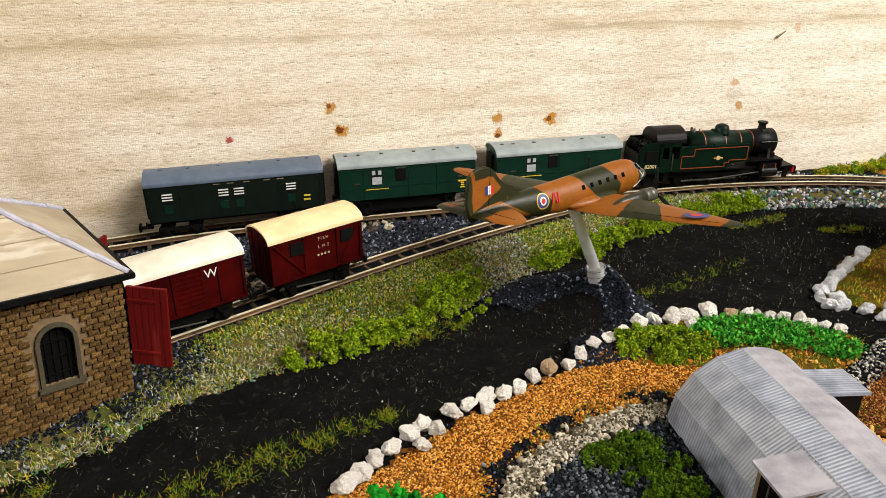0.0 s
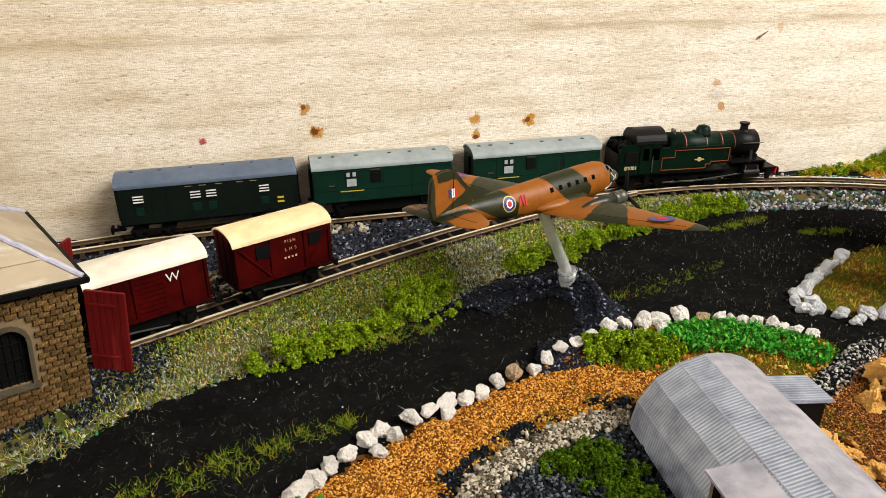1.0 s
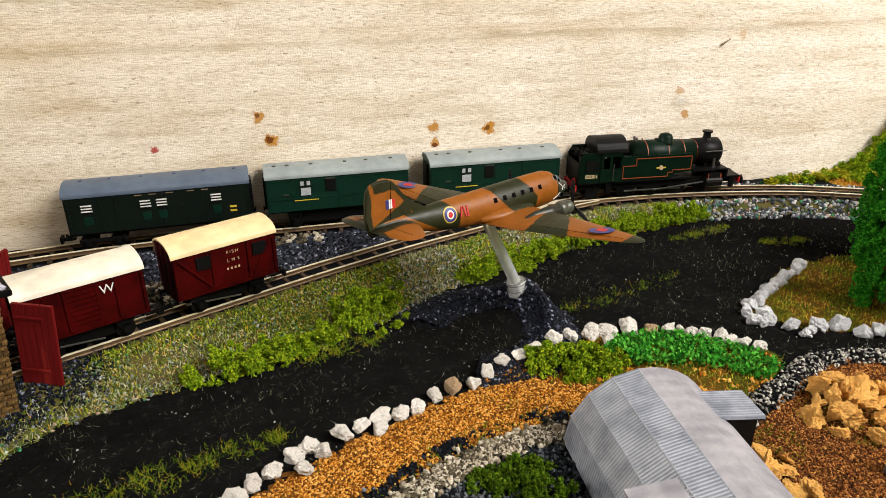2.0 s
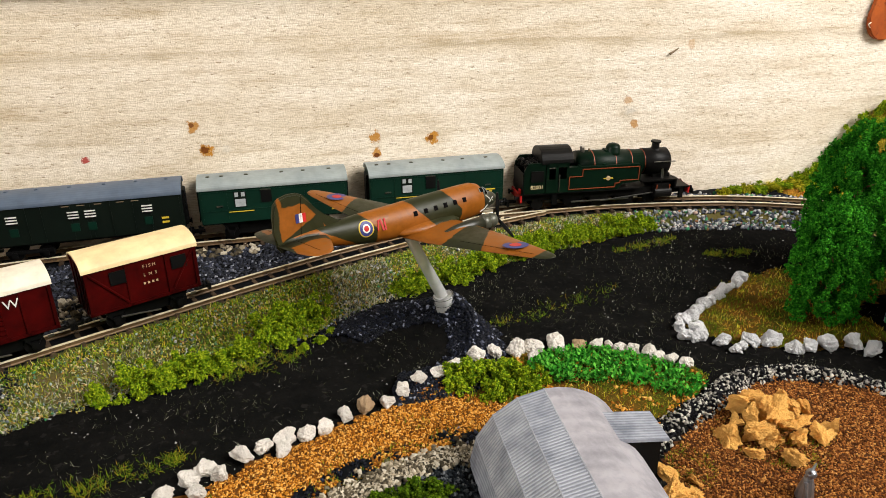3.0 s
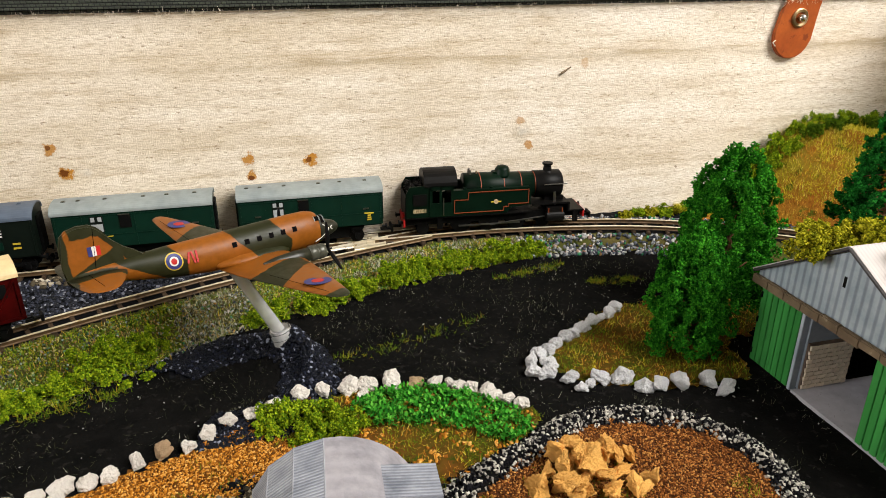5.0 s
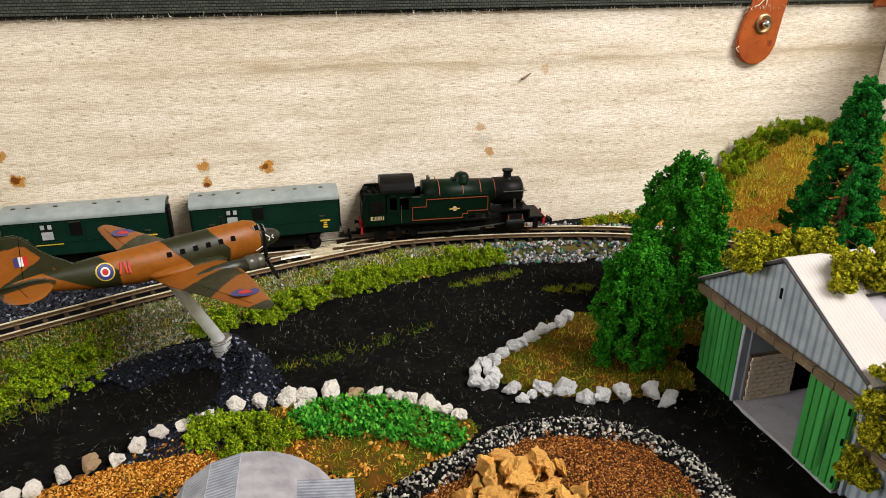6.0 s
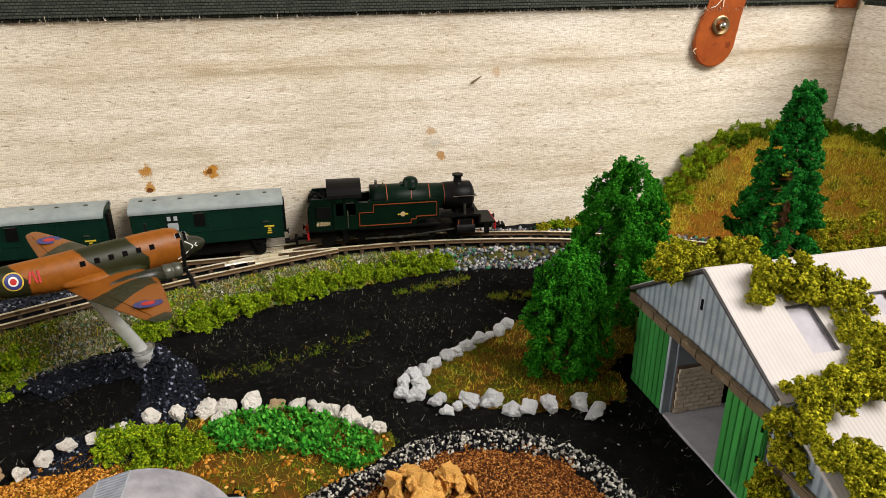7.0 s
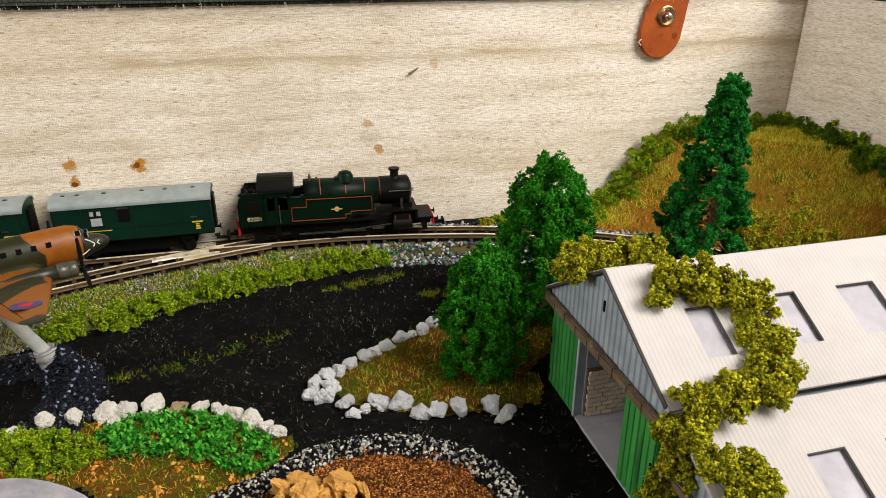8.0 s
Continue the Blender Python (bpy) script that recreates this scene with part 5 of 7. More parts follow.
def aircraft(m, label):
    p = thing("model_aircraft", m, label, "model aircraft")
    xs = [-0.0445, -0.0430, -0.0395, -0.036, -0.0315, -0.027, -0.020, -0.016, -0.010, -0.004, 0.004, 0.010, 0.018, 0.026, 0.030, 0.0330, 0.0348, 0.0362, 0.0372, 0.0380, 0.0388, 0.0396, 0.0412, 0.0430, 0.0444, 0.0452, 0.0456]
    part("fuselage", loft([[on_skin(x, a) for a in range(0, 360, 12)] for x in xs]), CAMO_BODY, p, smooth=True)
    cap_xs = [0.0366, 0.0372, 0.0380, 0.0388, 0.0396, 0.0412, 0.0430, 0.0444, 0.0452, 0.0457]
    part("nose_cap", loft([[on_skin(x, a, 0.00010) for a in range(0, 360, 12)] for x in cap_xs]), NOSE_GREEN, p, "dark green nose cap", smooth=True)
    # raised fairing where the wing meets the body
    fair = loft([[(x, w * math.cos(a), -0.0034 + h * math.sin(a)) for a in np.linspace(0, 2 * np.pi, 25)[:-1]] for x, w, h in ((-0.0050, 0.0010, 0.0006), (-0.0010, 0.0062, 0.0022), (0.0060, 0.0082, 0.0031), (0.0150, 0.0084, 0.0034), (0.0210, 0.0072, 0.0030), (0.0240, 0.0050, 0.0018))])
    part("wing_fairing", fair, CAMO_BODY, p, smooth=True)
    for s in (-1, 1):
        paint = CAMO_RIGHT if s < 0 else CAMO_LEFT
        # wing: straight trailing edge, swept leading edge outboard of the engine, round tip
        stations = [(0.0020, -0.0022, 0.0226, 0.0036), (0.0090, -0.0015, 0.0226, 0.0034), (0.0165, -0.0008, 0.0222, 0.0031), (0.0300, 0.0002, 0.0185, 0.0025), (0.0440, 0.0014, 0.0143, 0.0019), (0.0545, 0.0024, 0.0110, 0.0014), (0.0600, 0.0032, 0.0092, 0.0010), (0.0622, 0.0042, 0.0080, 0.0007), (0.0632, 0.0056, 0.0068, 0.0003)]
        wing = part("wing", loft([aerofoil(a, b, s * y, wing_z(y), t) for y, a, b, t in stations]), paint, p, smooth=True)
        for r, mt, up_ in ((0.0041, BLUE, 0.0), (0.0019, RED, 0.00009)):
            b = tubed((0, 0, -0.00005), (0, 0, 0.00005), r, seg=28)
            bmesh.ops.transform(b, matrix=pose(0.0078 + SKEW * s * 0.0468, s * 0.0468, wing_z(0.0468) + 0.00132 + up_, s * 4.9, 3.0, 0), verts=b.verts)
            part("roundel", b, mt, wing, "blue and red roundel" if mt is BLUE else "")
        hinge = [(0.0035 + 0.0012 * k / 5 + SKEW * s * y, s * y, wing_z(y) + 0.0011 - 0.0005 * k / 5) for k, y in enumerate(np.linspace(0.027, 0.057, 6))]
        skin_line(hinge, 0.00006, DARK_GLASS, wing, "aileron_line")
        # engine nacelle, cowling, propeller
        y, z0 = s * 0.0152, -0.0034
        off = SKEW * y
        nac = [[(x + off, y + r * math.cos(a), z + r * math.sin(a)) for a in np.linspace(0, 2 * np.pi, 19)[:-1]] for x, r, z in ((0.0080, 0.0006, -0.0032), (0.0130, 0.0017, -0.0032), (0.0190, 0.0023, z0), (0.0248, 0.0024, z0))]
        part("nacelle", loft(nac), NOSE_GREEN, p, smooth=True)
        cowl = [[(x + off, y + r * math.cos(a), z0 + r * math.sin(a)) for a in np.linspace(0, 2 * np.pi, 25)[:-1]] for x, r in ((0.0242, 0.0024), (0.0246, 0.0027), (0.0268, 0.0027), (0.0270, 0.0025), (0.0274, 0.0025), (0.0276, 0.0027), (0.0294, 0.0026), (0.0302, 0.0023), (0.0300, 0.0018), (0.0284, 0.0010))]
        engine = part("engine_cowling", loft(cowl), GREY_PLASTIC, p, "grey-green engine cowling", smooth=True)
        for k in range(9):
            a = 2 * math.pi * k / 9
            part("cylinder", tubed((0.0288 + off, y + 0.0008 * math.cos(a), z0 + 0.0008 * math.sin(a)), (0.0288 + off, y + 0.0020 * math.cos(a), z0 + 0.0020 * math.sin(a)), 0.00035, seg=6), DARK_GLASS, engine)
        part("exhaust", tubed((0.0170 + off, y - s * 0.0018, z0 - 0.0024), (0.0245 + off, y - s * 0.0020, z0 - 0.0022), 0.0006, seg=8), STEEL, engine)
        b = tubed((0.0284 + off, y, z0), (0.0330 + off, y, z0), 0.0008, 0.0003, 12)
        for k in range(3):
            a = radians(91 + 120 * k)
            tip = (0.0318 + off, y + 0.0098 * math.cos(a), z0 + 0.0098 * math.sin(a))
            mid = (0.0318 + off, y + 0.0050 * math.cos(a), z0 + 0.0050 * math.sin(a))
            tube(b, (0.0316 + off, y, z0), mid, 0.0005, 0.0008, 8)
            tube(b, mid, tip, 0.0008, 0.0004, 8)
        part("propeller", b, BLACK_PLASTIC, p, "black three-bladed propeller at rest")
        tp = [(0.0004, -0.0452, -0.0282, 0.0016), (0.0060, -0.0454, -0.0300, 0.0014), (0.0120, -0.0450, -0.0330, 0.0011), (0.0160, -0.0440, -0.0355, 0.0008), (0.0178, -0.0425, -0.0375, 0.0005), (0.0184, -0.0408, -0.0392, 0.0002)]
        tailplane = part("tailplane", loft([aerofoil(a, b_, s * y_, 0.0020, t) for y_, a, b_, t in tp]), CAMO_TAIL, p, smooth=True)
        skin_line([(-0.0395 + SKEW * s * v, s * v, 0.0029 - 0.02 * v) for v in (0.002, 0.009, 0.015)], 0.00006, DARK_GLASS, tailplane, "elevator_line")
        # cabin windows
        for k in range(6):
            x = 0.0049 + k * 0.00434
            q = on_skin(x, 24 if s < 0 else 156, 0.00004)
            b = boxed(-0.00082, 0.00082, -0.00012, 0.00012, -0.00088, 0.00088, 0.0001)
            part("cabin_window", b, DARK_GLASS, p, m=Matrix.Translation(q) @ pose(0, 0, 0, -24 * (1 if s < 0 else -1), 0, 0))
    # fin and rudder, faired into the back
    outline = [(-0.0205, 0.0050), (-0.0250, 0.0064), (-0.0280, 0.0082), (-0.0308, 0.0116), (-0.0330, 0.0150), (-0.0345, 0.0166), (-0.0366, 0.0177), (-0.0400, 0.0178), (-0.0430, 0.0170), (-0.0448, 0.0154), (-0.0456, 0.0120), (-0.0458, 0.0060), (-0.0452, 0.0010), (-0.0440, -0.0008), (-0.0330, 0.0010)]
    b = prism(outline, -0.0009, 0.0009, 1)
    bmesh.ops.bevel(b, geom=[e for e in b.edges if abs(e.verts[0].co.y - e.verts[1].co.y) < 1e-6], offset=0.0006, segments=3, affect="EDGES")
    tail = part("fin", b, CAMO_FIN, p)
    # Dark line that paints in the shadow of the rudder groove.
    skin_line([(-0.0355, -0.0009, 0.0168), (-0.0362, -0.0010, 0.0100), (-0.0368, -0.0010, 0.0040)], 0.00009, DARK_GLASS, tail, "rudder_line")
    for k, mt in enumerate((BLUE, WHITE, RED)):
        part("fin_flash", boxed(-0.0381 + k * 0.0012, -0.0369 + k * 0.0012, -0.00105, 0.00105, 0.0080, 0.0110), mt, tail, "blue, white and red flash" if not k else "")
    # side roundels and code letters
    for r, mt, lift in ((0.0028, YELLOW, 0.00006), (0.0024, BLUE, 0.00011), (0.0014, WHITE, 0.00016), (0.0009, RED, 0.00021)):
        part("side_roundel", skin_patch(-0.0149, 13, r, lift), mt, p, "ringed roundel" if mt is YELLOW else "")
    for k, (dx, tall) in enumerate(((-0.0104, 0.0036), (-0.0090, 0.0040), (-0.0078, 0.0040))):
        q = on_skin(dx, 16, 0.00008)
        part("code_bar", boxed(-0.00030, 0.00030, -0.0001, 0.0001, -tall / 2, tall / 2), RED, p, m=Matrix.Translation(q) @ pose(0, 0, 0, -16, (14, -12, 0)[k], 0))
    # cockpit glazing: dark panes in pale framing, and the scratched nose mark
    for s in (-1, 1):
        for x, a in ((0.0358, 44), (0.0380, 46), (0.0384, 76)):
            q = on_skin(x, a if s < 0 else 180 - a, 0.00014)
            pane = part("cockpit_pane", boxed(-0.0008, 0.0008, -0.0001, 0.0001, -0.0009, 0.0009), DARK_GLASS, p, m=Matrix.Translation(q) @ pose(0, 0, 0, -a * (1 if s < 0 else -1), 0, 0))
            for dx in (-0.0009, 0.0009):
                part("pane_frame", boxed(dx - 0.00012, dx + 0.00012, -0.00022, 0.00012, -0.0010, 0.0010), GREY_ROOF, pane)
        ang = lambda a: a if s < 0 else 180 - a
        skin_line([on_skin(x, ang(a), 0.00016) for x, a in ((0.0376, 26), (0.0392, 22), (0.0404, 8), (0.0398, -8))], 0.00022, WHITE, p, "nose_mark", "scratched white nose mark")
        skin_line([on_skin(x, ang(a), 0.00016) for x, a in ((0.0420, 24), (0.0412, 10), (0.0420, -4))], 0.00020, WHITE, p, "nose_mark")
        skin_line([on_skin(x, ang(a), 0.00012) for x, a in ((0.0384, -18), (0.0366, -30), (0.0345, -38))], 0.00018, WHITE, p, "nose_mark")
    return p


PLANE = aircraft(pose(0.1152, 0.2672, 0.0481, -5.0, 0.0, 21.5), "camouflaged brown and green twin-engine model aircraft on a clear stand")
stand = thing("display_stand", pose(0.1337, 0.2706, 0.0132), "frosted clear acrylic rod in a clear socket, set into black gravel", "stand")
part("rod", tubed((0, 0, -0.0010), (-0.0143, -0.0034, 0.0292), 0.0023, 0.0020, 24), ACRYLIC, stand, smooth=False)
part("socket", tubed((0.0012, 0, -0.0085), (-0.0006, 0, 0.0012), 0.0037, 0.0035, 28), ACRYLIC, stand)
for h in (-0.0022, 0.0004):
    part("collar", tubed((-0.0002 - h * 0.2, 0, h), (-0.0004 - h * 0.2, 0, h + 0.0009), 0.0041, 0.0040, 28), CLEAR, stand, "clear ridged collar")

# ---- brick engine shed over the siding; x along its side wall towards its door end, y across the track ----
def brick_wall(parent, x0, x1, z0, z1, y, w, h, material, depth=0.0006, hole=None, gap=0.0004, near=-9.0):
    """Courses of separate bricks on the face at y, in broken bond; hole(x, z) tells where none lie."""
    shapes = []
    for k in range(4):
        b = boxed(-w / 2 + gap, w / 2 - gap, -depth, depth, -h / 2 + gap, h / 2 - gap)
        for v in b.verts:
            v.co += Vector((RNG.uniform(-0.1, 0.1) * h, RNG.uniform(-0.3, 0.15) * depth, RNG.uniform(-0.08, 0.08) * h))
        me = bpy.data.meshes.new("brick")
        bmesh.ops.recalc_face_normals(b, faces=b.faces)
        b.to_mesh(me)
        b.free()
        shapes.append(me)
    rows, rest = int((z1 - z0) / h), bmesh.new()
    for r in range(rows):
        z = z0 + (r + 0.5) * h
        x = x1 - w * (0.5 if r % 2 else 0.0)
        while x + w / 2 > x0 + w * 0.15:
            if not (hole and hole(x, z)):
                left, right = max(x - w / 2, x0), min(x + w / 2, x1)
                m_ = pose((left + right) / 2, y + RNG.normal(0, depth * 0.15), z) @ Matrix.Diagonal(((right - left) / w, 1, 1, 1))
                if x > near:
                    part("brick", shapes[RNG.integers(4)], material, parent, m=m_)
                else:
                    box(rest, -w / 2 + gap, w / 2 - gap, -depth, depth, -h / 2 + gap, h / 2 - gap, 0, m_)
            x -= w
    if rest.verts:
        tagged(part("brick_courses", rest, material, parent), kind="stuff")
    else:
        rest.free()


shed = thing("engine_shed", pose(-0.0397, 0.2468, 0.0025, 2, 4.5, 28), "sandstone-brick model engine shed with beige hipped roof and red doors open", "engine shed")
WIDE, LONG, EAVE, RIDGE = 0.0580, 0.100, 0.0435, 0.0630
WIN = (-0.0195, 0.0120, 0.0050, 0.0205)  # middle, sill, half width, springing height


def in_window(x, z, grow=0.0028):
    if abs(x - WIN[0]) > WIN[2] + grow or z < WIN[1] - grow * 0.6:
        return False
    return z < WIN[1] + WIN[3] - 0.006 or math.hypot(x - WIN[0], z - (WIN[1] + WIN[3] - 0.006)) < WIN[2] + grow


def arched_wall(y0, y1, material, grow):
    """The side wall with its arched opening."""
    b = bmesh.new()
    cx, sill, hw, up = WIN[0], WIN[1], WIN[2], WIN[1] + WIN[3] - 0.006
    n = 12
    inner = [(cx - hw, sill), (cx - hw, up)] + [(cx - hw * math.cos(math.pi * k / n), up + hw * math.sin(math.pi * k / n)) for k in range(1, n)] + [(cx + hw, up), (cx + hw, sill)]
    outer = [(-LONG, -0.0095), (-LONG, EAVE)] + [(-LONG + LONG * k / n, EAVE) for k in range(1, n)] + [(0, EAVE), (0, -0.0095)]
    vi = [[b.verts.new((x, y, z)) for x, z in inner] for y in (y0, y1)]
    vo = [[b.verts.new((x, y, z)) for x, z in outer] for y in (y0, y1)]
    for k in range(len(inner)):
        j = (k + 1) % len(inner)
        for a, c in ((vi[0], vo[0]), (vi[1], vo[1])):
            b.faces.new((a[k], a[j], c[j], c[k]))
        b.faces.new((vi[0][k], vi[0][j], vi[1][j], vi[1][k]))
        b.faces.new((vo[0][k], vo[0][j], vo[1][j], vo[1][k]))
    return b


part("side_wall", arched_wall(0, 0.0022, MORTAR, 0), MORTAR, shed)
part("far_wall", boxed(-LONG, 0, WIDE - 0.0022, WIDE, -0.0095, EAVE), MORTAR, shed)
part("back_wall", boxed(-LONG, -LONG + 0.0022, 0.0023, WIDE - 0.0023, -0.0095, EAVE), MORTAR, shed)
b = boxed(-0.0022, 0, 0.0023, 0.0120, -0.0095, EAVE)
box(b, -0.0022, 0, WIDE - 0.0120, WIDE - 0.0023, -0.0095, EAVE)
box(b, -0.0022, 0, 0.0121, WIDE - 0.0121, 0.0345, EAVE)
part("end_wall", b, MORTAR, shed)
# window: stone surround, sill, dark glazing with bars
sur = bmesh.new()
up = WIN[1] + WIN[3] - 0.006
ring = [(WIN[0] + WIN[2] * 1.0 * c, up + WIN[2] * s_) for c, s_ in ((math.cos(radians(a)), math.sin(radians(a))) for a in range(0, 181, 15))]
for (x0, z0), (x1, z1) in zip(ring, ring[1:]):
    m0 = Vector(((x0 + x1) / 2, -0.0006, (z0 + z1) / 2))
    ang = math.degrees(math.atan2(z1 - z0, x1 - x0))
    box(sur, -0.00080, 0.00080, -0.0006, 0.0007, -0.0006, 0.0006, 0.0001, Matrix.Translation(m0) @ pose(0, 0, 0, 0, -ang, 0))
for sx in (-1, 1):
    x = WIN[0] + sx * (WIN[2] + 0.0001)
    box(sur, x - 0.0006, x + 0.0006, -0.0012, 0.0002, WIN[1], up)
win = part("window", sur, STONE_TRIM, shed, "arched dark window with stone surround")
part("sill", boxed(WIN[0] - WIN[2] - 0.0015, WIN[0] + WIN[2] + 0.0015, -0.0016, 0.0004, WIN[1] - 0.0016, WIN[1], 0.0002), STONE_TRIM, win)
part("glazing", boxed(WIN[0] - WIN[2], WIN[0] + WIN[2], 0.0012, 0.0016, WIN[1], WIN[1] + WIN[3]), BLACK_PLASTIC, win)
for k in range(4):
    x = WIN[0] - WIN[2] + (k + 1) * WIN[2] * 2 / 5
    part("glazing_bar", boxed(x - 0.00018, x + 0.00018, 0.0007, 0.0012, WIN[1], up + 0.0045), BLACK_PLASTIC, win)
for z in (0.0150, 0.0205, 0.0258):
    part("glazing_bar", boxed(WIN[0] - WIN[2], WIN[0] + WIN[2], 0.0006, 0.0011, z - 0.00018, z + 0.00018), BLACK_PLASTIC, win)
brick_wall(shed, -LONG, 0.0004, -0.0095, EAVE, -0.0002, 0.0033, 0.0019, BRICK, 0.0006, in_window, 0.00024, -0.043)
# hipped roof
over, mid, hip = 0.0022, WIDE / 2, 0.0300
rv = [(over, -over, EAVE - 0.0005), (over, WIDE + over, EAVE - 0.0005), (-LONG - over, WIDE + over, EAVE - 0.0005), (-LONG - over, -over, EAVE - 0.0005), (-hip, mid, RIDGE), (-LONG + hip, mid, RIDGE)]
b = bmesh.new()
vs = [b.verts.new(p_) for p_ in rv]
for f in ((0, 1, 4), (1, 2, 5, 4), (2, 3, 5), (3, 0, 4, 5), (3, 2, 1, 0)):
    b.faces.new([vs[k] for k in f])
roof = part("roof", b, SHED_ROOF, shed, "beige boarded hipped roof")
for k in range(1, 4):  # board laps along the near slope
    t = k / 4
    y, z = -over + (mid + over) * t, EAVE - 0.0005 + (RIDGE - EAVE + 0.0005) * t
    e = over - (hip + over) * t
    lap = boxed(-LONG, e - 0.0004, -0.0005, 0.0005, -0.0002, 0.0004, 0.0001, Matrix.Translation((0, y, z)) @ pose(0, 0, 0, 33, 0, 0))
    part("roof_lap", lap, SHED_ROOF, roof)
for a, c in ((rv[0], rv[4]), (rv[1], rv[4])):
    a, c = Vector(a), Vector(c)
    n = 5
    for k in range(n):
        p0, p1 = a.lerp(c, k / n + 0.01), a.lerp(c, (k + 1) / n + 0.015)
        part("ridge_tile", tubed(p0 + Vector((0, 0, 0.0001)), p1 + Vector((0, 0, 0.0005)), 0.0009, 0.0010, 8), RIDGE_TILE, roof)
part("gutter", boxed(-LONG - over, over + 0.0005, -over - 0.0012, -over + 0.0003, EAVE - 0.0022, EAVE - 0.0002, 0.0003), BLACK_PLASTIC, shed, "black gutter")
part("gutter", boxed(over - 0.0003, over + 0.0012, -over - 0.0012, WIDE + over, EAVE - 0.0022, EAVE - 0.0002, 0.0003), BLACK_PLASTIC, shed)
b = boxed(-0.0445, -0.0325, mid - 0.0035, mid + 0.0035, RIDGE - 0.004, RIDGE + 0.0050, 0.0003)
box(b, -0.0452, -0.0318, mid - 0.0042, mid + 0.0042, RIDGE - 0.0002, RIDGE + 0.0014, 0.0003)
box(b, -0.0452, -0.0318, mid - 0.0042, mid + 0.0042, RIDGE + 0.0046, RIDGE + 0.0058, 0.0004)
part("roof_vent", b, SHED_ROOF, shed, "cream smoke vent on the ridge")
for y, a in ((0.0118, -46), (WIDE - 0.0118, 46)):
    door = part("door", boxed(0.0003, 0.0134, -0.0003, 0.0003, 0.0034, 0.0320), RED_DOOR, shed, "open red boarded door", m=pose(0.0050, y, 0, 0, 0, a))
    for k in range(6):
        part("board", boxed(0.0003 + k * 0.0022, 0.0023 + k * 0.0022, -0.0006, 0.0006, 0.0032, 0.0322, 0.0001), RED_DOOR, door)
    for z in (0.008, 0.027):
        part("hinge_strap", boxed(0.0004, 0.0100, -0.0009, 0.0009, z, z + 0.0009), RED_DOOR, door)

# ---- corrugated half-round hut ----
hut = thing("corrugated_hut", pose(0.1436, 0.1915, 0.0005, 0, 0, -4.5), "grey half-round corrugated hut of faceted card with two dormers", "hut")
HR, HL, HZ = 0.0232, 0.092, 0.0232
def facet(a0, a1, n, mt, label):
    out, inn = arc(0, 0, HR, HZ, a0, a1, n), arc(0, 0, HR - 0.0006, HZ - 0.0006, a1, a0, n)
    part("roof_panel", loft([[(u, y, v) for u, v in out + inn] for y in np.linspace(0, -HL, 5)]), mt, hut, label)


for k, (a0, a1) in enumerate(((180, 157), (157, 136), (136, 115), (115, 95))):
    facet(a0, a1, 1, HUT_SIDE[1 if k in (0, 3) else 0], "printed corrugated panel")
    u, v = arc(0, 0, HR, HZ, a1, a1, 1)[0]
    part("seam", tubed((u, 0, v - 0.0001), (u, -HL, v - 0.0001), 0.00022, seg=6), HUT_SEAM, hut, "pale card seam")
facet(95, 0, 9, HUT_PLAIN, "bare pale card panel")
for y in (-0.0004, -HL + 0.0004):
    part("end_wall", prism(arc(0, 0, HR - 0.0004, HZ - 0.0004, 180, 0, 18), y - 0.0003, y + 0.0003, 1), HUT_PLAIN, hut)


def dormer(x0, x1, y, width, floor, top, drop, side):
    """A flat-roofed dormer that stands out of the curved side."""
    d = part("dormer", boxed(min(x0, x1), max(x0, x1), y - width / 2, y + width / 2, floor, top - drop), BLACK_PLASTIC if side > 0 else TIMBER, hut, "box dormer with sloping corrugated roof")
    m_ = Matrix.Translation((x0, y, top)) @ pose(0, 0, 0, 0, math.degrees(math.atan2(drop, abs(x1 - x0))) * side, 0)
    r = boxed(*sorted((-side * 0.001, side * (abs(x1 - x0) + 0.0018))), -width / 2 - 0.0008, width / 2 + 0.0008, -0.0003, 0.0006, 0, m_)
    part("dormer_roof", r, HUT_SIDE[1] if side > 0 else HUT_PLAIN, d)
    xe = x1 + side * 0.0003
    part("dormer_window", boxed(xe - 0.0003, xe + 0.0003, y - width * 0.32, y + width * 0.32, floor + 0.002, top - drop - 0.0016), DARK_GLASS, d)
    part("window_bar", boxed(xe - 0.0006, xe + 0.0006, y - 0.0002, y + 0.0002, floor + 0.002, top - drop - 0.0016), GREY_PLASTIC, d)


dormer(0.0130, 0.0245, -0.0150, 0.0105, 0.0060, 0.0190, 0.0012, 1)
dormer(-0.0100, -0.0220, -0.0475, 0.0115, 0.0060, 0.0200, 0.0012, -1)

# ---- card hangar with green doors ----
hangar = thing("card_hangar", Matrix(), "card hangar with white corrugated roof, blue-grey gable and green doors", "hangar")
FX, YL, YR, RY, RZ, EZ = 0.3035, 0.2325, 0.1600, 0.1958, 0.0582, 0.0340
VZ, BACK = 0.0390, 0.452
part("gable", prism([(YL, EZ - 0.002), (YL, EZ + 0.001), (RY, RZ - 0.0006), (YR, VZ), (YR, EZ - 0.002)], FX, FX + 0.0012), GABLE, hangar, "blue-grey corrugated gable")
part("gable_mark", boxed(FX - 0.0003, FX, 0.1953, 0.1962, 0.0455, 0.0490), BLACK_PLASTIC, hangar)
for k in range(9):
    y0 = YL + 0.0008 - k * 0.0082
    part("beam", boxed(FX - 0.0022, FX - 0.0003, y0 - 0.0084, y0, 0.0306 + RNG.normal(0, 0.0002), 0.0338 + RNG.normal(0, 0.0002), 0.0004), TIMBER, hangar, "rough brown timber beam length")


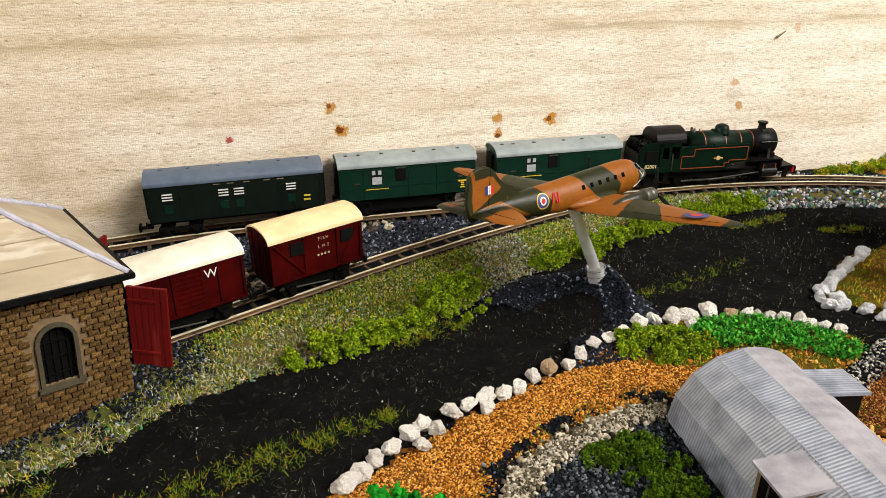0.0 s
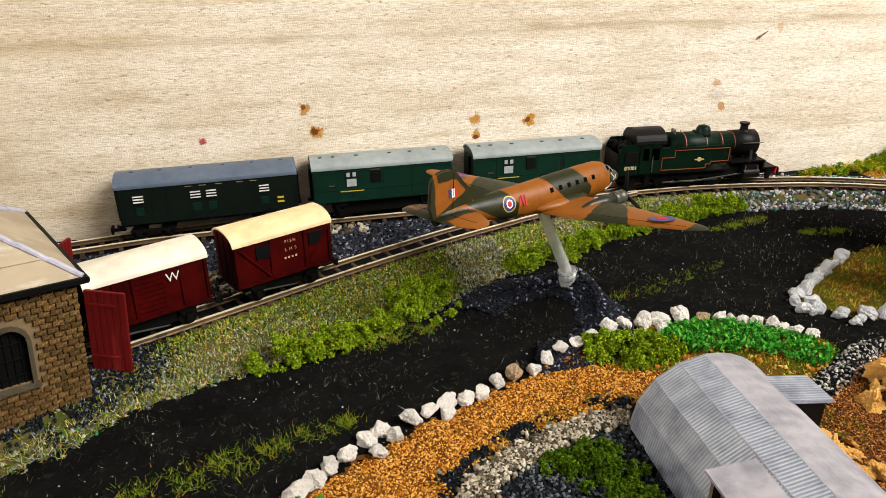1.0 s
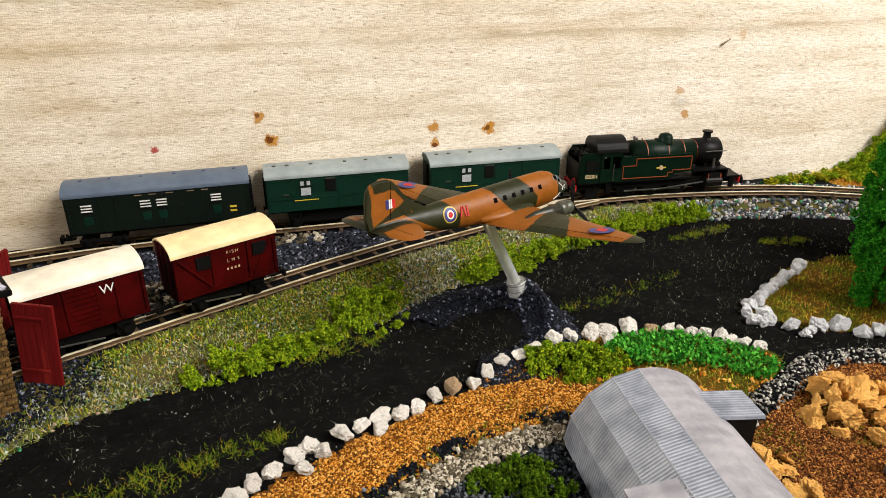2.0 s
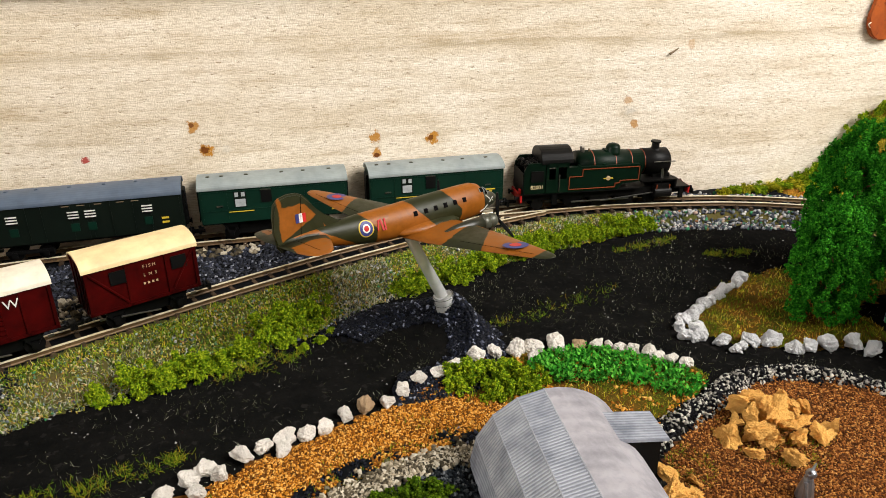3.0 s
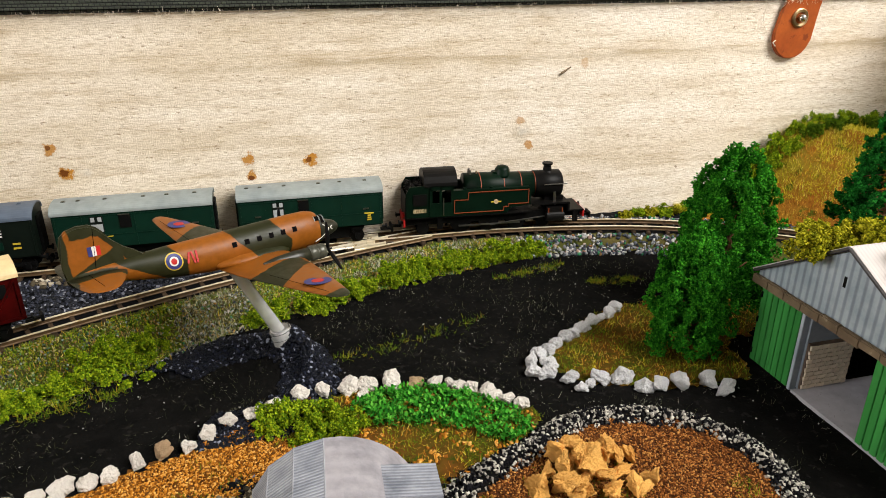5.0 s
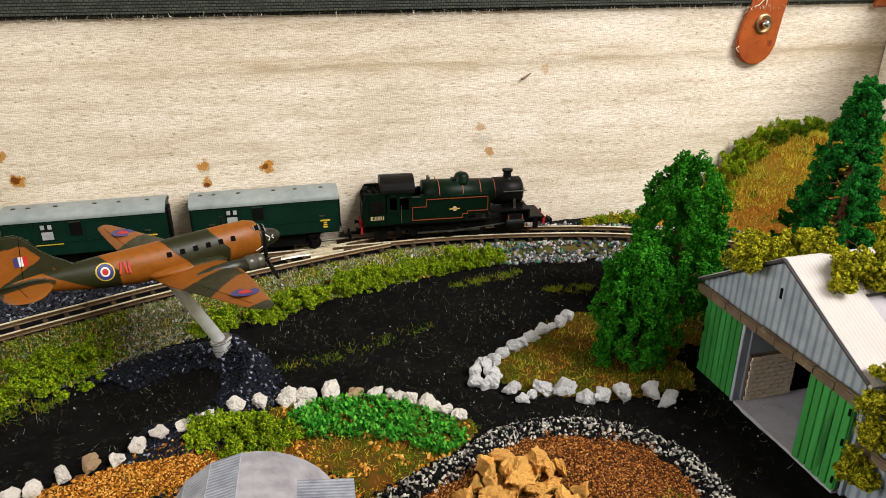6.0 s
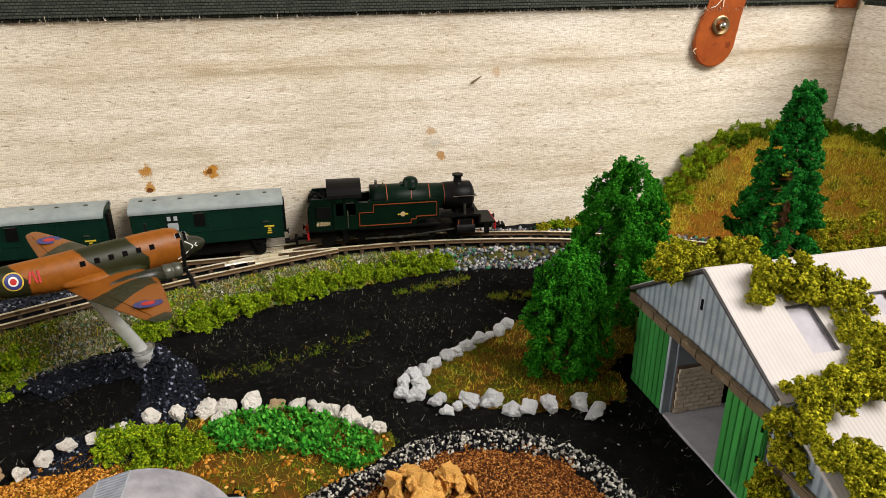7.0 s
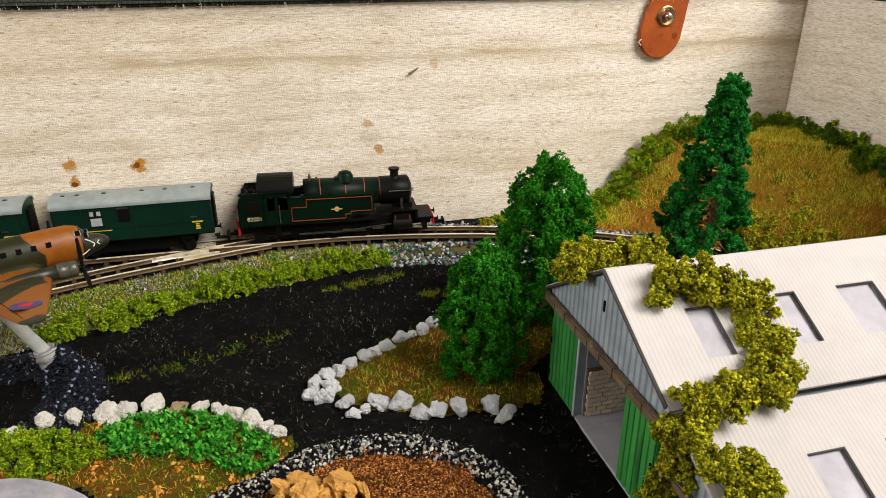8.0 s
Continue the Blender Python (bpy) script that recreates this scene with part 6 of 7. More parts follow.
def boarded_door(y0, y1, z1, label):
    b = boxed(FX - 0.0002, FX + 0.0008, y0, y1, 0.0006, z1)
    d = part("door", b, GREEN_BOARD, hangar, label)
    n = max(4, round((y1 - y0) / 0.0027))
    w = (y1 - y0) / n
    for k in range(n):
        part("board", boxed(FX - 0.0009, FX - 0.0002, y0 + k * w + 0.00018, y0 + (k + 1) * w - 0.00018, 0.0008, z1 - 0.0002, 0.00012), GREEN_BOARD, d)
    for z in (0.0035, 0.0165, 0.0265):
        part("hinge", boxed(FX - 0.0013, FX - 0.0009, (y0 + 0.0003) if y0 < 0.19 else (y1 - 0.0009), (y0 + 0.0009) if y0 < 0.19 else (y1 - 0.0003), z, z + 0.0022), BLACK_PLASTIC, d)
    return d


boarded_door(0.2085, 0.2285, 0.0306, "bright green boarded door leaf")
boarded_door(0.1612, 0.1778, 0.0306, "bright green boarded door leaf")
part("door_post", boxed(FX - 0.0012, FX + 0.0015, 0.2066, 0.2080, 0.0006, 0.0304, 0.0001), GABLE, hangar, "pale blue door post")
part("side_wall", boxed(FX + 0.001, BACK, 0.2290, 0.2302, 0, EZ), GABLE, hangar)
part("side_wall", boxed(FX + 0.001, BACK, 0.1596, 0.1606, 0, EZ), GABLE, hangar)
part("back_wall", boxed(BACK - 0.0012, BACK, 0.1610, 0.2285, 0, EZ + 0.004), GABLE, hangar)
part("floor_slab", boxed(FX - 0.0008, BACK - 0.002, 0.1612, 0.2062, -0.001, 0.0012), CONCRETE, hangar, "pale concrete floor")
inner = part("inner_wall", boxed(FX + 0.0016, 0.3245, 0.2060, 0.2070, 0.0012, 0.0300), GABLE, hangar)
back_brick = part("brick_panel", boxed(FX + 0.0018, 0.3240, 0.2052, 0.2059, 0.0014, 0.0194), DARK_MORTAR, hangar, "beige brick lower wall inside")
brick_wall(back_brick, FX + 0.0020, 0.3238, 0.0015, 0.0194, 0.2050, 0.0036, 0.0017, BEIGE_BRICK, 0.0003, None, 0.00016)


def roof_slope(name, y0, z0, y1, z1, x0, x1, lights, label, parent):
    """A thin card slope with real rectangular openings, each with a recessed sheet; lights: (x0, x1, t0, t1)."""
    drop = Vector((0, y1 - y0, z1 - z0))
    up = Vector((0, -drop.z, drop.y)).normalized()
    up = up if up.z > 0 else -up
    b = bmesh.new()
    xs = sorted({x0, x1, *(v for q in lights for v in q[:2])})
    ts = sorted({0.0, 1.0, *(v for q in lights for v in q[2:])})
    at = lambda x, t, d: Vector((x, y0, z0)) + drop * t + up * d
    for xa, xb in zip(xs, xs[1:]):
        for ta, tb in zip(ts, ts[1:]):
            mx, mt = (xa + xb) / 2, (ta + tb) / 2
            if any(q[0] < mx < q[1] and q[2] < mt < q[3] for q in lights):
                continue
            v = [b.verts.new(at(x, t, d)) for d in (0, 0.0011) for x, t in ((xa, ta), (xb, ta), (xb, tb), (xa, tb))]
            for f in ((0, 1, 2, 3), (4, 5, 6, 7), (0, 1, 5, 4), (1, 2, 6, 5), (2, 3, 7, 6), (3, 0, 4, 7)):
                b.faces.new([v[k] for k in f])
    bmesh.ops.remove_doubles(b, verts=b.verts, dist=1e-6)
    r = part(name, b, HANGAR_ROOF, parent, label)
    for xa, xb, ta, tb in lights:
        s_ = bmesh.new()
        v = [s_.verts.new(at(x, t, d)) for d in (-0.0009, -0.0003) for x, t in ((xa - 0.001, ta - 0.02), (xb + 0.001, ta - 0.02), (xb + 0.001, tb + 0.02), (xa - 0.001, tb + 0.02))]
        for f in ((0, 1, 2, 3), (4, 5, 6, 7), (0, 1, 5, 4), (1, 2, 6, 5), (2, 3, 7, 6), (3, 0, 4, 7)):
            s_.faces.new([v[k] for k in f])
        light = part("skylight", s_, SKYLIGHT, r, "recessed lilac skylight sheet")
        e = bmesh.new()
        for (xc, tc), (xd, td) in (((xb, ta), (xb, tb)), ((xa, ta), (xb, ta))):
            tube(e, at(xc, tc, 0.0006), at(xd, td, 0.0006), 0.0005, seg=6)
        part("skylight_edge", e, DARK_EDGE, light)
    return r


LIGHTS = [(0.3195, 0.3280, 0.36, 0.72), (0.3485, 0.3550, 0.34, 0.72), (0.3690, 0.3820, 0.34, 0.72), (0.3960, 0.4090, 0.34, 0.72), (0.4230, 0.4360, 0.34, 0.72)]
roof_slope("roof", RY, RZ, 0.1578, 0.0376, FX - 0.0012, BACK, LIGHTS, "white corrugated roof slope with skylights", hangar)
roof_slope("roof", RY, RZ, 0.2345, EZ, FX - 0.0012, BACK, [], "white corrugated roof slope", hangar)
LOW = [(0.3330, 0.3440, 0.30, 0.75), (0.3560, 0.3680, 0.30, 0.75), (0.3810, 0.3930, 0.30, 0.75)]
roof_slope("lean_to_roof", 0.1576, 0.0352, 0.1150, 0.0135, FX + 0.0008, BACK, LOW, "white lower roof slope with skylights", hangar)
part("lean_to_front", prism([(0.1592, 0.0005), (0.1592, 0.0350), (0.1170, 0.0138), (0.1170, 0.0005)], FX + 0.002, FX + 0.0032), GABLE, hangar)
part("lean_to_beam", boxed(FX + 0.0002, FX + 0.0018, 0.1175, 0.1590, 0.0175, 0.0205, 0.0004), TIMBER, hangar)
b = bmesh.new()
tube(b, (FX - 0.0014, RY, RZ + 0.0004), (FX - 0.0014, 0.1584, 0.0388), 0.0006, seg=6)
tube(b, (FX - 0.0014, RY, RZ + 0.0004), (FX - 0.0014, 0.2338, EZ + 0.0006), 0.0006, seg=6)
part("verge_edge", b, DARK_EDGE, hangar, "dark card edge")


# ---- foam foliage ----
def clump(n, rx, ry, rz, lobes, seed):
    """Places of fine foam bits on several overlapping lumps, denser outside."""
    r = np.random.default_rng(seed)
    c = r.normal(size=(lobes, 3))
    c *= (r.uniform(0.35, 0.72, lobes) / np.linalg.norm(c, axis=1))[:, None] * (rx, ry, rz)
    c[:, 2] = np.abs(c[:, 2]) * 0.9
    pick = r.integers(0, lobes, n)
    d = r.normal(size=(n, 3))
    d /= np.linalg.norm(d, axis=1)[:, None]
    d *= (r.uniform(0.2, 1.0, n) ** 0.3)[:, None] * r.uniform(0.24, 0.38, lobes)[pick][:, None]
    p = c[pick] + d * (rx, ry, rz)
    p[:, 2] = np.abs(p[:, 2])
    return p


def tufted(centres, radius, per, seed, droop=1.0):
    """Small tufts of foam bits round the given centres, with gaps between the tufts."""
    r = np.random.default_rng(seed)
    k = np.repeat(np.arange(len(centres)), per)
    size = radius * r.uniform(0.65, 1.3, len(centres))[k]
    d = r.normal(size=(len(k), 3))
    d *= (r.uniform(0.1, 1.0, len(k)) ** 0.4 / np.linalg.norm(d, axis=1))[:, None]
    return centres[k] + d * size[:, None] * (1, 1, droop)


def bush(name, x, y, z, rx, ry, rz, material, label, group="", n=330, seed=0, lobes=16, r0=0.00026, r1=0.00054, tuft=0.00165):
    centres = clump(n // 18, rx, ry, rz, lobes, seed)
    me = foam(name, tufted(centres, tuft, 24, seed + 1000), r0, r1, material, 5)
    return single(name, me, None, pose(x, y, z), label, "bush", group)


HEDGE = [(0.0115, 0.2540, 0.7), (0.0230, 0.2560, 1.0), (0.0300, 0.2580, 1.1), (0.0385, 0.2605, 1.1), (0.0480, 0.2640, 0.8), (0.0560, 0.2680, 1.0), (0.0640, 0.2735, 1.15), (0.0720, 0.2785, 1.1), (0.0790, 0.2830, 1.1), (0.0860, 0.2890, 1.0), (0.1240, 0.3035, 0.9), (0.1310, 0.3045, 1.1), (0.1390, 0.3065, 1.2), (0.1475, 0.3100, 1.2), (0.1560, 0.3130, 1.0), (0.1640, 0.3165, 1.0), (0.1730, 0.3195, 0.9), (0.1840, 0.3250, 1.0), (0.1930, 0.3285, 1.1), (0.2020, 0.3305, 1.1), (0.2110, 0.3325, 1.1), (0.2200, 0.3345, 1.1), (0.2290, 0.3365, 1.1), (0.2380, 0.3380, 1.1), (0.2470, 0.3395, 1.05), (0.2560, 0.3405, 1.1), (0.2620, 0.3410, 0.9)]
for k, (x, y, s) in enumerate(HEDGE):
    s *= 0.84 + 0.32 * ((k * 53) % 11) / 10
    bush("hedge_bush", x, y, float(ground_z(x, y)) - 0.0008, 0.0086 * s, 0.0074 * s, 0.0136 * s, FOAM_OLIVE, "olive-green foam hedge bush along the track bank", "hedge along the bank", 800, 20 + k)
for k, (x, y, s) in enumerate([(0.0860, 0.2725, 0.5), (0.0905, 0.2755, 0.35), (0.0790, 0.2680, 0.35)]):
    bush("hedge_tuft", x, y, float(ground_z(x, y)) - 0.0005, 0.005 * s, 0.004 * s, 0.005 * s, FOAM_OLIVE, "small olive foam tuft on black ground", "", 120, 70 + k, 8)
for k, (x, y, s) in enumerate([(0.1270, 0.2300, 1.0), (0.1350, 0.2310, 1.1), (0.1430, 0.2270, 1.2), (0.1500, 0.2230, 1.0), (0.1400, 0.2215, 0.9)]):
    bush("low_shrub", x, y, float(ground_z(x, y)) - 0.001, 0.0085 * s, 0.0075 * s, 0.0098 * s, FOAM_OLIVE, "olive-yellow foam shrub behind the stone border", "shrubs by the border", 760, 90 + k, 26)
for k, (x, y, s) in enumerate([(0.0950, 0.1830, 0.9), (0.1010, 0.1790, 1.1), (0.1060, 0.1840, 0.9), (0.1065, 0.1720, 1.2), (0.1085, 0.1620, 1.1), (0.1030, 0.1630, 1.0)]):
    bush("dark_shrub", x, y, float(ground_z(x, y)) - 0.001, 0.0090 * s, 0.0085 * s, 0.0085 * s, FOAM_MOSS_SHADE, "dark green moss foam beside the hut", "dark moss by the hut", 560, 110 + k, 26)
for k, (x, y, s) in enumerate([(0.322, 0.362, 0.9), (0.330, 0.3635, 1.1), (0.338, 0.364, 1.1), (0.346, 0.363, 1.1), (0.354, 0.363, 1.1), (0.362, 0.364, 1.2), (0.370, 0.365, 1.2)]):
    bush("wall_bush", x, y, 0.0055, 0.0062 * s, 0.0050 * s, 0.0062 * s, FOAM_OLIVE if k % 2 else FOAM_YELLOW, "olive foam bush between track and lining", "bushes along the lining", 380, 130 + k)
for k, (x, y) in enumerate([(0.382, 0.3715), (0.390, 0.371), (0.398, 0.3705), (0.405, 0.3712), (0.413, 0.3705), (0.421, 0.3712), (0.431, 0.3702), (0.440, 0.3712), (0.452, 0.371), (0.465, 0.3705), (0.478, 0.371), (0.490, 0.371), (0.500, 0.368), (0.5015, 0.357), (0.502, 0.346), (0.5015, 0.335), (0.502, 0.324), (0.5015, 0.312), (0.501, 0.300), (0.501, 0.288)]):
    s = 0.8 + 0.5 * ((k * 37) % 10) / 10
    bush("edge_bush", x, y, float(ground_z(x, y)) - 0.002, 0.0108 * s, 0.0084 * s, 0.0112 * s, FOAM_OLIVE, "olive foam bush at the hill's edge by the lining", "bushes round the hill", 640, 160 + k)
for k, (x, y, s) in enumerate([(0.396, 0.361, 0.7), (0.404, 0.356, 0.8), (0.388, 0.362, 0.7)]):
    bush("edge_bush", x, y, float(ground_z(x, y)) - 0.001, 0.0075 * s, 0.0060 * s, 0.0062 * s, FOAM_OLIVE, "olive foam bush on the hill's flank", "bushes round the hill", 330, 190 + k)
for k, (x, y, s) in enumerate([(0.3900, 0.248, 1.0), (0.3975, 0.249, 1.12), (0.4050, 0.248, 1.0), (0.4130, 0.249, 1.05), (0.4215, 0.248, 0.95), (0.4300, 0.249, 0.9)]):
    bush("yellow_bush", x, y, 0.002, 0.0085, 0.0085, 0.0560 * s, FOAM_YELLOW, "tall yellow-green foam bush behind the hangar", "yellow bushes behind the hangar", 2500, 210 + k, 60)
for k, (x, y, s) in enumerate([(0.381, 0.3630, 0.9), (0.389, 0.3655, 1.0), (0.397, 0.3645, 1.1), (0.4055, 0.3625, 1.1), (0.414, 0.3640, 1.1), (0.424, 0.3630, 1.0), (0.436, 0.3640, 0.9), (0.449, 0.3635, 1.0), (0.461, 0.3640, 0.9), (0.474, 0.3630, 1.0), (0.487, 0.3620, 1.1), (0.4935, 0.3530, 1.0), (0.4940, 0.3410, 1.1), (0.4935, 0.3290, 1.0), (0.4940, 0.3170, 1.1), (0.4930, 0.3050, 1.0), (0.4935, 0.2930, 1.1), (0.376, 0.3565, 0.7), (0.384, 0.3530, 0.6)]):
    # Beyond x 0.43 the darker foam paints in the end wall's shade.
    bush("hill_bush", x, y, float(ground_z(x, y)) - 0.002, 0.0092 * s, 0.0080 * s, 0.0105 * s, FOAM_MOSS_SHADE if x > 0.43 else FOAM_OLIVE, "olive foam hill bush near the lining, shade-dark by the end wall", "bushes round the hill", 620, 270 + k)
# creeper over the hangar
CREEPER = [(0.2995, 0.2085, 0.0515, 1.0), (0.3070, 0.2110, 0.0525, 1.1), (0.3150, 0.2090, 0.0530, 1.1), (0.3190, 0.2010, 0.0565, 0.9), (0.3170, 0.1850, 0.0530, 1.05), (0.3215, 0.1890, 0.0550, 0.9), (0.3270, 0.1860, 0.0540, 1.0), (0.3330, 0.1830, 0.0520, 0.9), (0.3385, 0.1800, 0.0505, 0.9), (0.3355, 0.1725, 0.0460, 0.85), (0.3380, 0.1665, 0.0430, 0.9), (0.3350, 0.1605, 0.0395, 0.9), (0.3265, 0.1580, 0.0385, 0.9), (0.3180, 0.1560, 0.0385, 0.9), (0.3085, 0.1550, 0.0385, 1.1), (0.3040, 0.1520, 0.0330, 1.2), (0.3035, 0.1540, 0.0230, 1.1), (0.3020, 0.1560, 0.0120, 1.0), (0.3100, 0.1420, 0.0310, 1.1), (0.3130, 0.1370, 0.0280, 1.1), (0.3100, 0.1330, 0.0250, 1.1)]
for k, (x, y, z, s) in enumerate(CREEPER):
    s *= 0.80 if k > 13 else 1.0
    p = tufted(clump(34, 0.0092 * s, 0.0090 * s, 0.0116 * s, 11, 240 + k), 0.00210, 36, 900 + k)
    single("creeper_tuft", foam("creeper_tuft", p, 0.00032, 0.0007, FOAM_YELLOW, 5), None, pose(x, y, z), "yellow-green foam creeper growing over the hangar roof", "creeper", "creeper on the hangar")


def strand_tree(x, y, z, height, radius, base, material, label, seed, n):
    """A full foam tree: ragged drooping tufts in uneven columns round a trunk, dark gaps between them."""
    r = np.random.default_rng(seed)
    t = thing("foam_tree", pose(x, y, z), label, "tree", "foam trees")
    part("trunk", tubed((0, 0, -0.002), (0.0004, 0, height * 0.85), radius * 0.10, radius * 0.03, 8), WOOD_TRUNK, t)
    columns, pts = 17, []
    for k in range(columns):
        a0 = 2 * np.pi * k / columns + r.normal(0, 0.10)
        top, low = r.uniform(0.80, 1.0), base / height + r.uniform(-0.03, 0.10)
        swell = r.uniform(0.80, 1.12)
        m = n // columns
        u = np.linspace(low, top, m) + r.normal(0, 0.012, m)
        prof = np.interp(u, [0, 0.10, 0.30, 0.50, 0.70, 0.85, 0.95, 1.0], [0.74, 0.94, 1.0, 0.95, 0.80, 0.60, 0.38, 0.20])
        rr = radius * prof * swell * (0.88 + 0.12 * np.sin(u * 30 + k * 2.3) + r.normal(0, 0.12, m))
        a = a0 + r.normal(0, 0.11, m) + 0.25 * np.sin(u * 5 + k)
        pts.append(np.stack([rr * np.cos(a), rr * np.sin(a), u * height], 1))
    core = r.normal(size=(n // 4, 3)) * (radius * 0.28, radius * 0.28, 0)
    core[:, 2] = r.uniform(base, height * 0.97, len(core))
    core[:, :2] *= (1.15 - core[:, 2:] / height)
    places = tufted(np.vstack(pts + [core]), 0.00195, 34, seed + 50, 1.25)
    part("crown", foam("crown", places, 0.00026, 0.00056, material, 5), None, t)
    for k in range(5):
        a = 2 * np.pi * k / 5
        part("branch", tubed((0, 0, height * (0.2 + 0.1 * k)), (radius * 0.6 * math.cos(a), radius * 0.6 * math.sin(a), height * (0.3 + 0.1 * k)), 0.0005, 0.0002, 6), WOOD_TRUNK, t)
    return t


strand_tree(0.2815, 0.2385, 0.0, 0.0500, 0.0132, 0.0040, FOAM_GREEN, "bright green drooping foam tree in the stone-ringed bed", 5, 310)
strand_tree(0.3155, 0.2668, 0.0, 0.0710, 0.0195, 0.0060, FOAM_GREEN, "large bright green foam tree beside the hangar", 6, 560)


def wire_conifer(x, y, z, height, radius, label, seed):
    """A tall thin conifer: brown wire twigs that show, dark foam at their ends."""
    r = np.random.default_rng(seed)
    t = thing("wire_conifer", pose(x, y, z, 0, 0.5, 0), label, "tree", "foam trees")
    part("trunk", tubed((0, 0, -0.002), (0, 0, height * 0.98), 0.0018, 0.0006, 8), WOOD_TRUNK, t)
    twig = bpy.data.meshes.new("twig")
    b = tubed((0, 0, 0), (0, 0, 1), 1.0, 0.55, 5, False)
    b.to_mesh(twig)
    b.free()
    twig.materials.append(WOOD_TRUNK)
    pts = []
    for k in range(170):
        u = 0.06 + 0.92 * (k + r.uniform()) / 170
        a = k * 2.39996 + r.normal(0, 0.2)
        side = 1.0 - 0.34 * math.cos(a)
        reach = radius * side * (1.03 - u) ** 0.9 * r.uniform(0.78, 1.06) + 0.0015
        p0, p1 = Vector((0, 0, u * height)), Vector((reach * math.cos(a), reach * math.sin(a), u * height - reach * 0.12))
        part("twig", twig, None, t, m=Matrix.Translation(p0) @ (p1 - p0).to_track_quat("Z", "Y").to_matrix().to_4x4() @ Matrix.Diagonal((0.00040, 0.00040, (p1 - p0).length, 1)))
        m = int(9 + 22 * reach / radius)
        bare = u < 0.42 and -105 < (math.degrees(a) + 180) % 360 - 180 < -55
        if bare:
            m = m // 2
        w = 1 - r.uniform(0, 1, m) ** 1.8 * (0.22 if bare else 0.62 if u < 0.7 else 0.8)
        q = np.outer(w, p1 - p0) + np.array(p0)
        pts.append(tufted(q + r.normal(0, 0.0010, (m, 3)), 0.00105, 11, 3000 + k))
    part("crown", foam("crown", np.vstack(pts), 0.00028, 0.00060, FOAM_DEEP), None, t, "dark green foam foliage")
    return t


wire_conifer(0.3772, 0.2530, 0.0, 0.1005, 0.0245, "tall dark green conifer with brown wire twigs behind the hangar", 9)
t = thing("ball_tree", pose(0.0250, 0.1225, 0.0), "vivid green foam-ball tree on a thin trunk", "tree", "foam trees")
part("trunk", tubed((0, 0, -0.001), (0, 0, 0.035), 0.0016, 0.0010, 8), WOOD_TRUNK, t)
p = tufted(clump(520, 0.0205, 0.0200, 0.0160, 60, 77), 0.0013, 12, 78)
part("crown", foam("crown", p + (0, 0, 0.0405), 0.0005, 0.0010, FOAM_VIVID), None, t)


# ---- stones, rocks, figure ----
def lump(seed, sub, jag, cells=None, low=0.5):
    r = np.random.default_rng(seed)
    b = bmesh.new()
    bmesh.ops.create_icosphere(b, subdivisions=sub, radius=1)
    off = Vector(r.uniform(-9, 9, 3))
    for _ in range(cells or 0):
        n_ = Vector(r.normal(size=3)).normalized()
        d = r.uniform(low, 0.85)
        for v in b.verts:
            over_ = v.co.dot(n_) - d
            if over_ > 0:
                v.co -= n_ * over_ * 0.9
    for v in b.verts:
        q = v.co.normalized()
        v.co *= 1 + jag * (noise.noise(q * 1.3 + off) + 0.55 * noise.noise(q * 3.4 + off) + 0.40 * noise.noise(q * 7.5 + off) + 0.28 * noise.noise(q * 15 + off))
    me = bpy.data.meshes.new("stone")
    bmesh.ops.recalc_face_normals(b, faces=b.faces)
    b.to_mesh(me)
    b.free()
    return me


STONE_SHAPES = [lump(300 + k, 4, 0.33, 5) for k in range(9)]


def stone(name, x, y, r, label, category, group, shapes, material, k, lift=0.55, flat=0.85, lean=25):
    ob = new(name, shapes[k % len(shapes)])
    if not ob.data.materials:
        ob.data.materials.append(material)
    q = RNG.uniform(0.85, 1.15, 3)
    ob.matrix_basis = PLAN @ pose(x, y, float(ground_z(x, y)) + r * lift, RNG.uniform(-lean, lean), RNG.uniform(-lean, lean), RNG.uniform(0, 360)) @ Matrix.Diagonal((r * q[0], r * q[1] * 0.92, r * q[2] * flat, 1))
    if material is not ob.data.materials[0]:
        ob.material_slots[0].link = "OBJECT"
        ob.material_slots[0].material = material
    return tagged(ob, label, category, group)


LINE_A = [(0.0211, 0.1900), (0.0257, 0.1940), (0.0300, 0.1988), (0.0359, 0.2022), (0.0419, 0.2066), (0.0467, 0.2094), (0.0449, 0.2005), (0.0509, 0.2066), (0.0571, 0.2122), (0.0630, 0.2148), (0.0695, 0.2176), (0.0683, 0.2128), (0.0759, 0.2184), (0.0812, 0.2196), (0.0886, 0.2242), (0.0954, 0.2273), (0.1026, 0.2271), (0.1089, 0.2302), (0.1147, 0.2338), (0.1223, 0.2365), (0.1285, 0.2384), (0.1377, 0.2426), (0.1460, 0.2451), (0.1545, 0.2460), (0.1611, 0.2460), (0.1583, 0.2397), (0.1700, 0.2454), (0.1771, 0.2426), (0.1844, 0.2416), (0.1892, 0.2412), (0.1917, 0.2378), (0.1963, 0.2352), (0.1999, 0.2312), (0.2016, 0.2281), (0.2049, 0.2251), (0.2086, 0.2216)]
BIG_A = {0: 1.15, 8: 1.2, 10: 1.1, 24: 1.05, 23: 1.2, 26: 1.45, 29: 0.65, 30: 0.8, 11: 0.85, 33: 0.8}
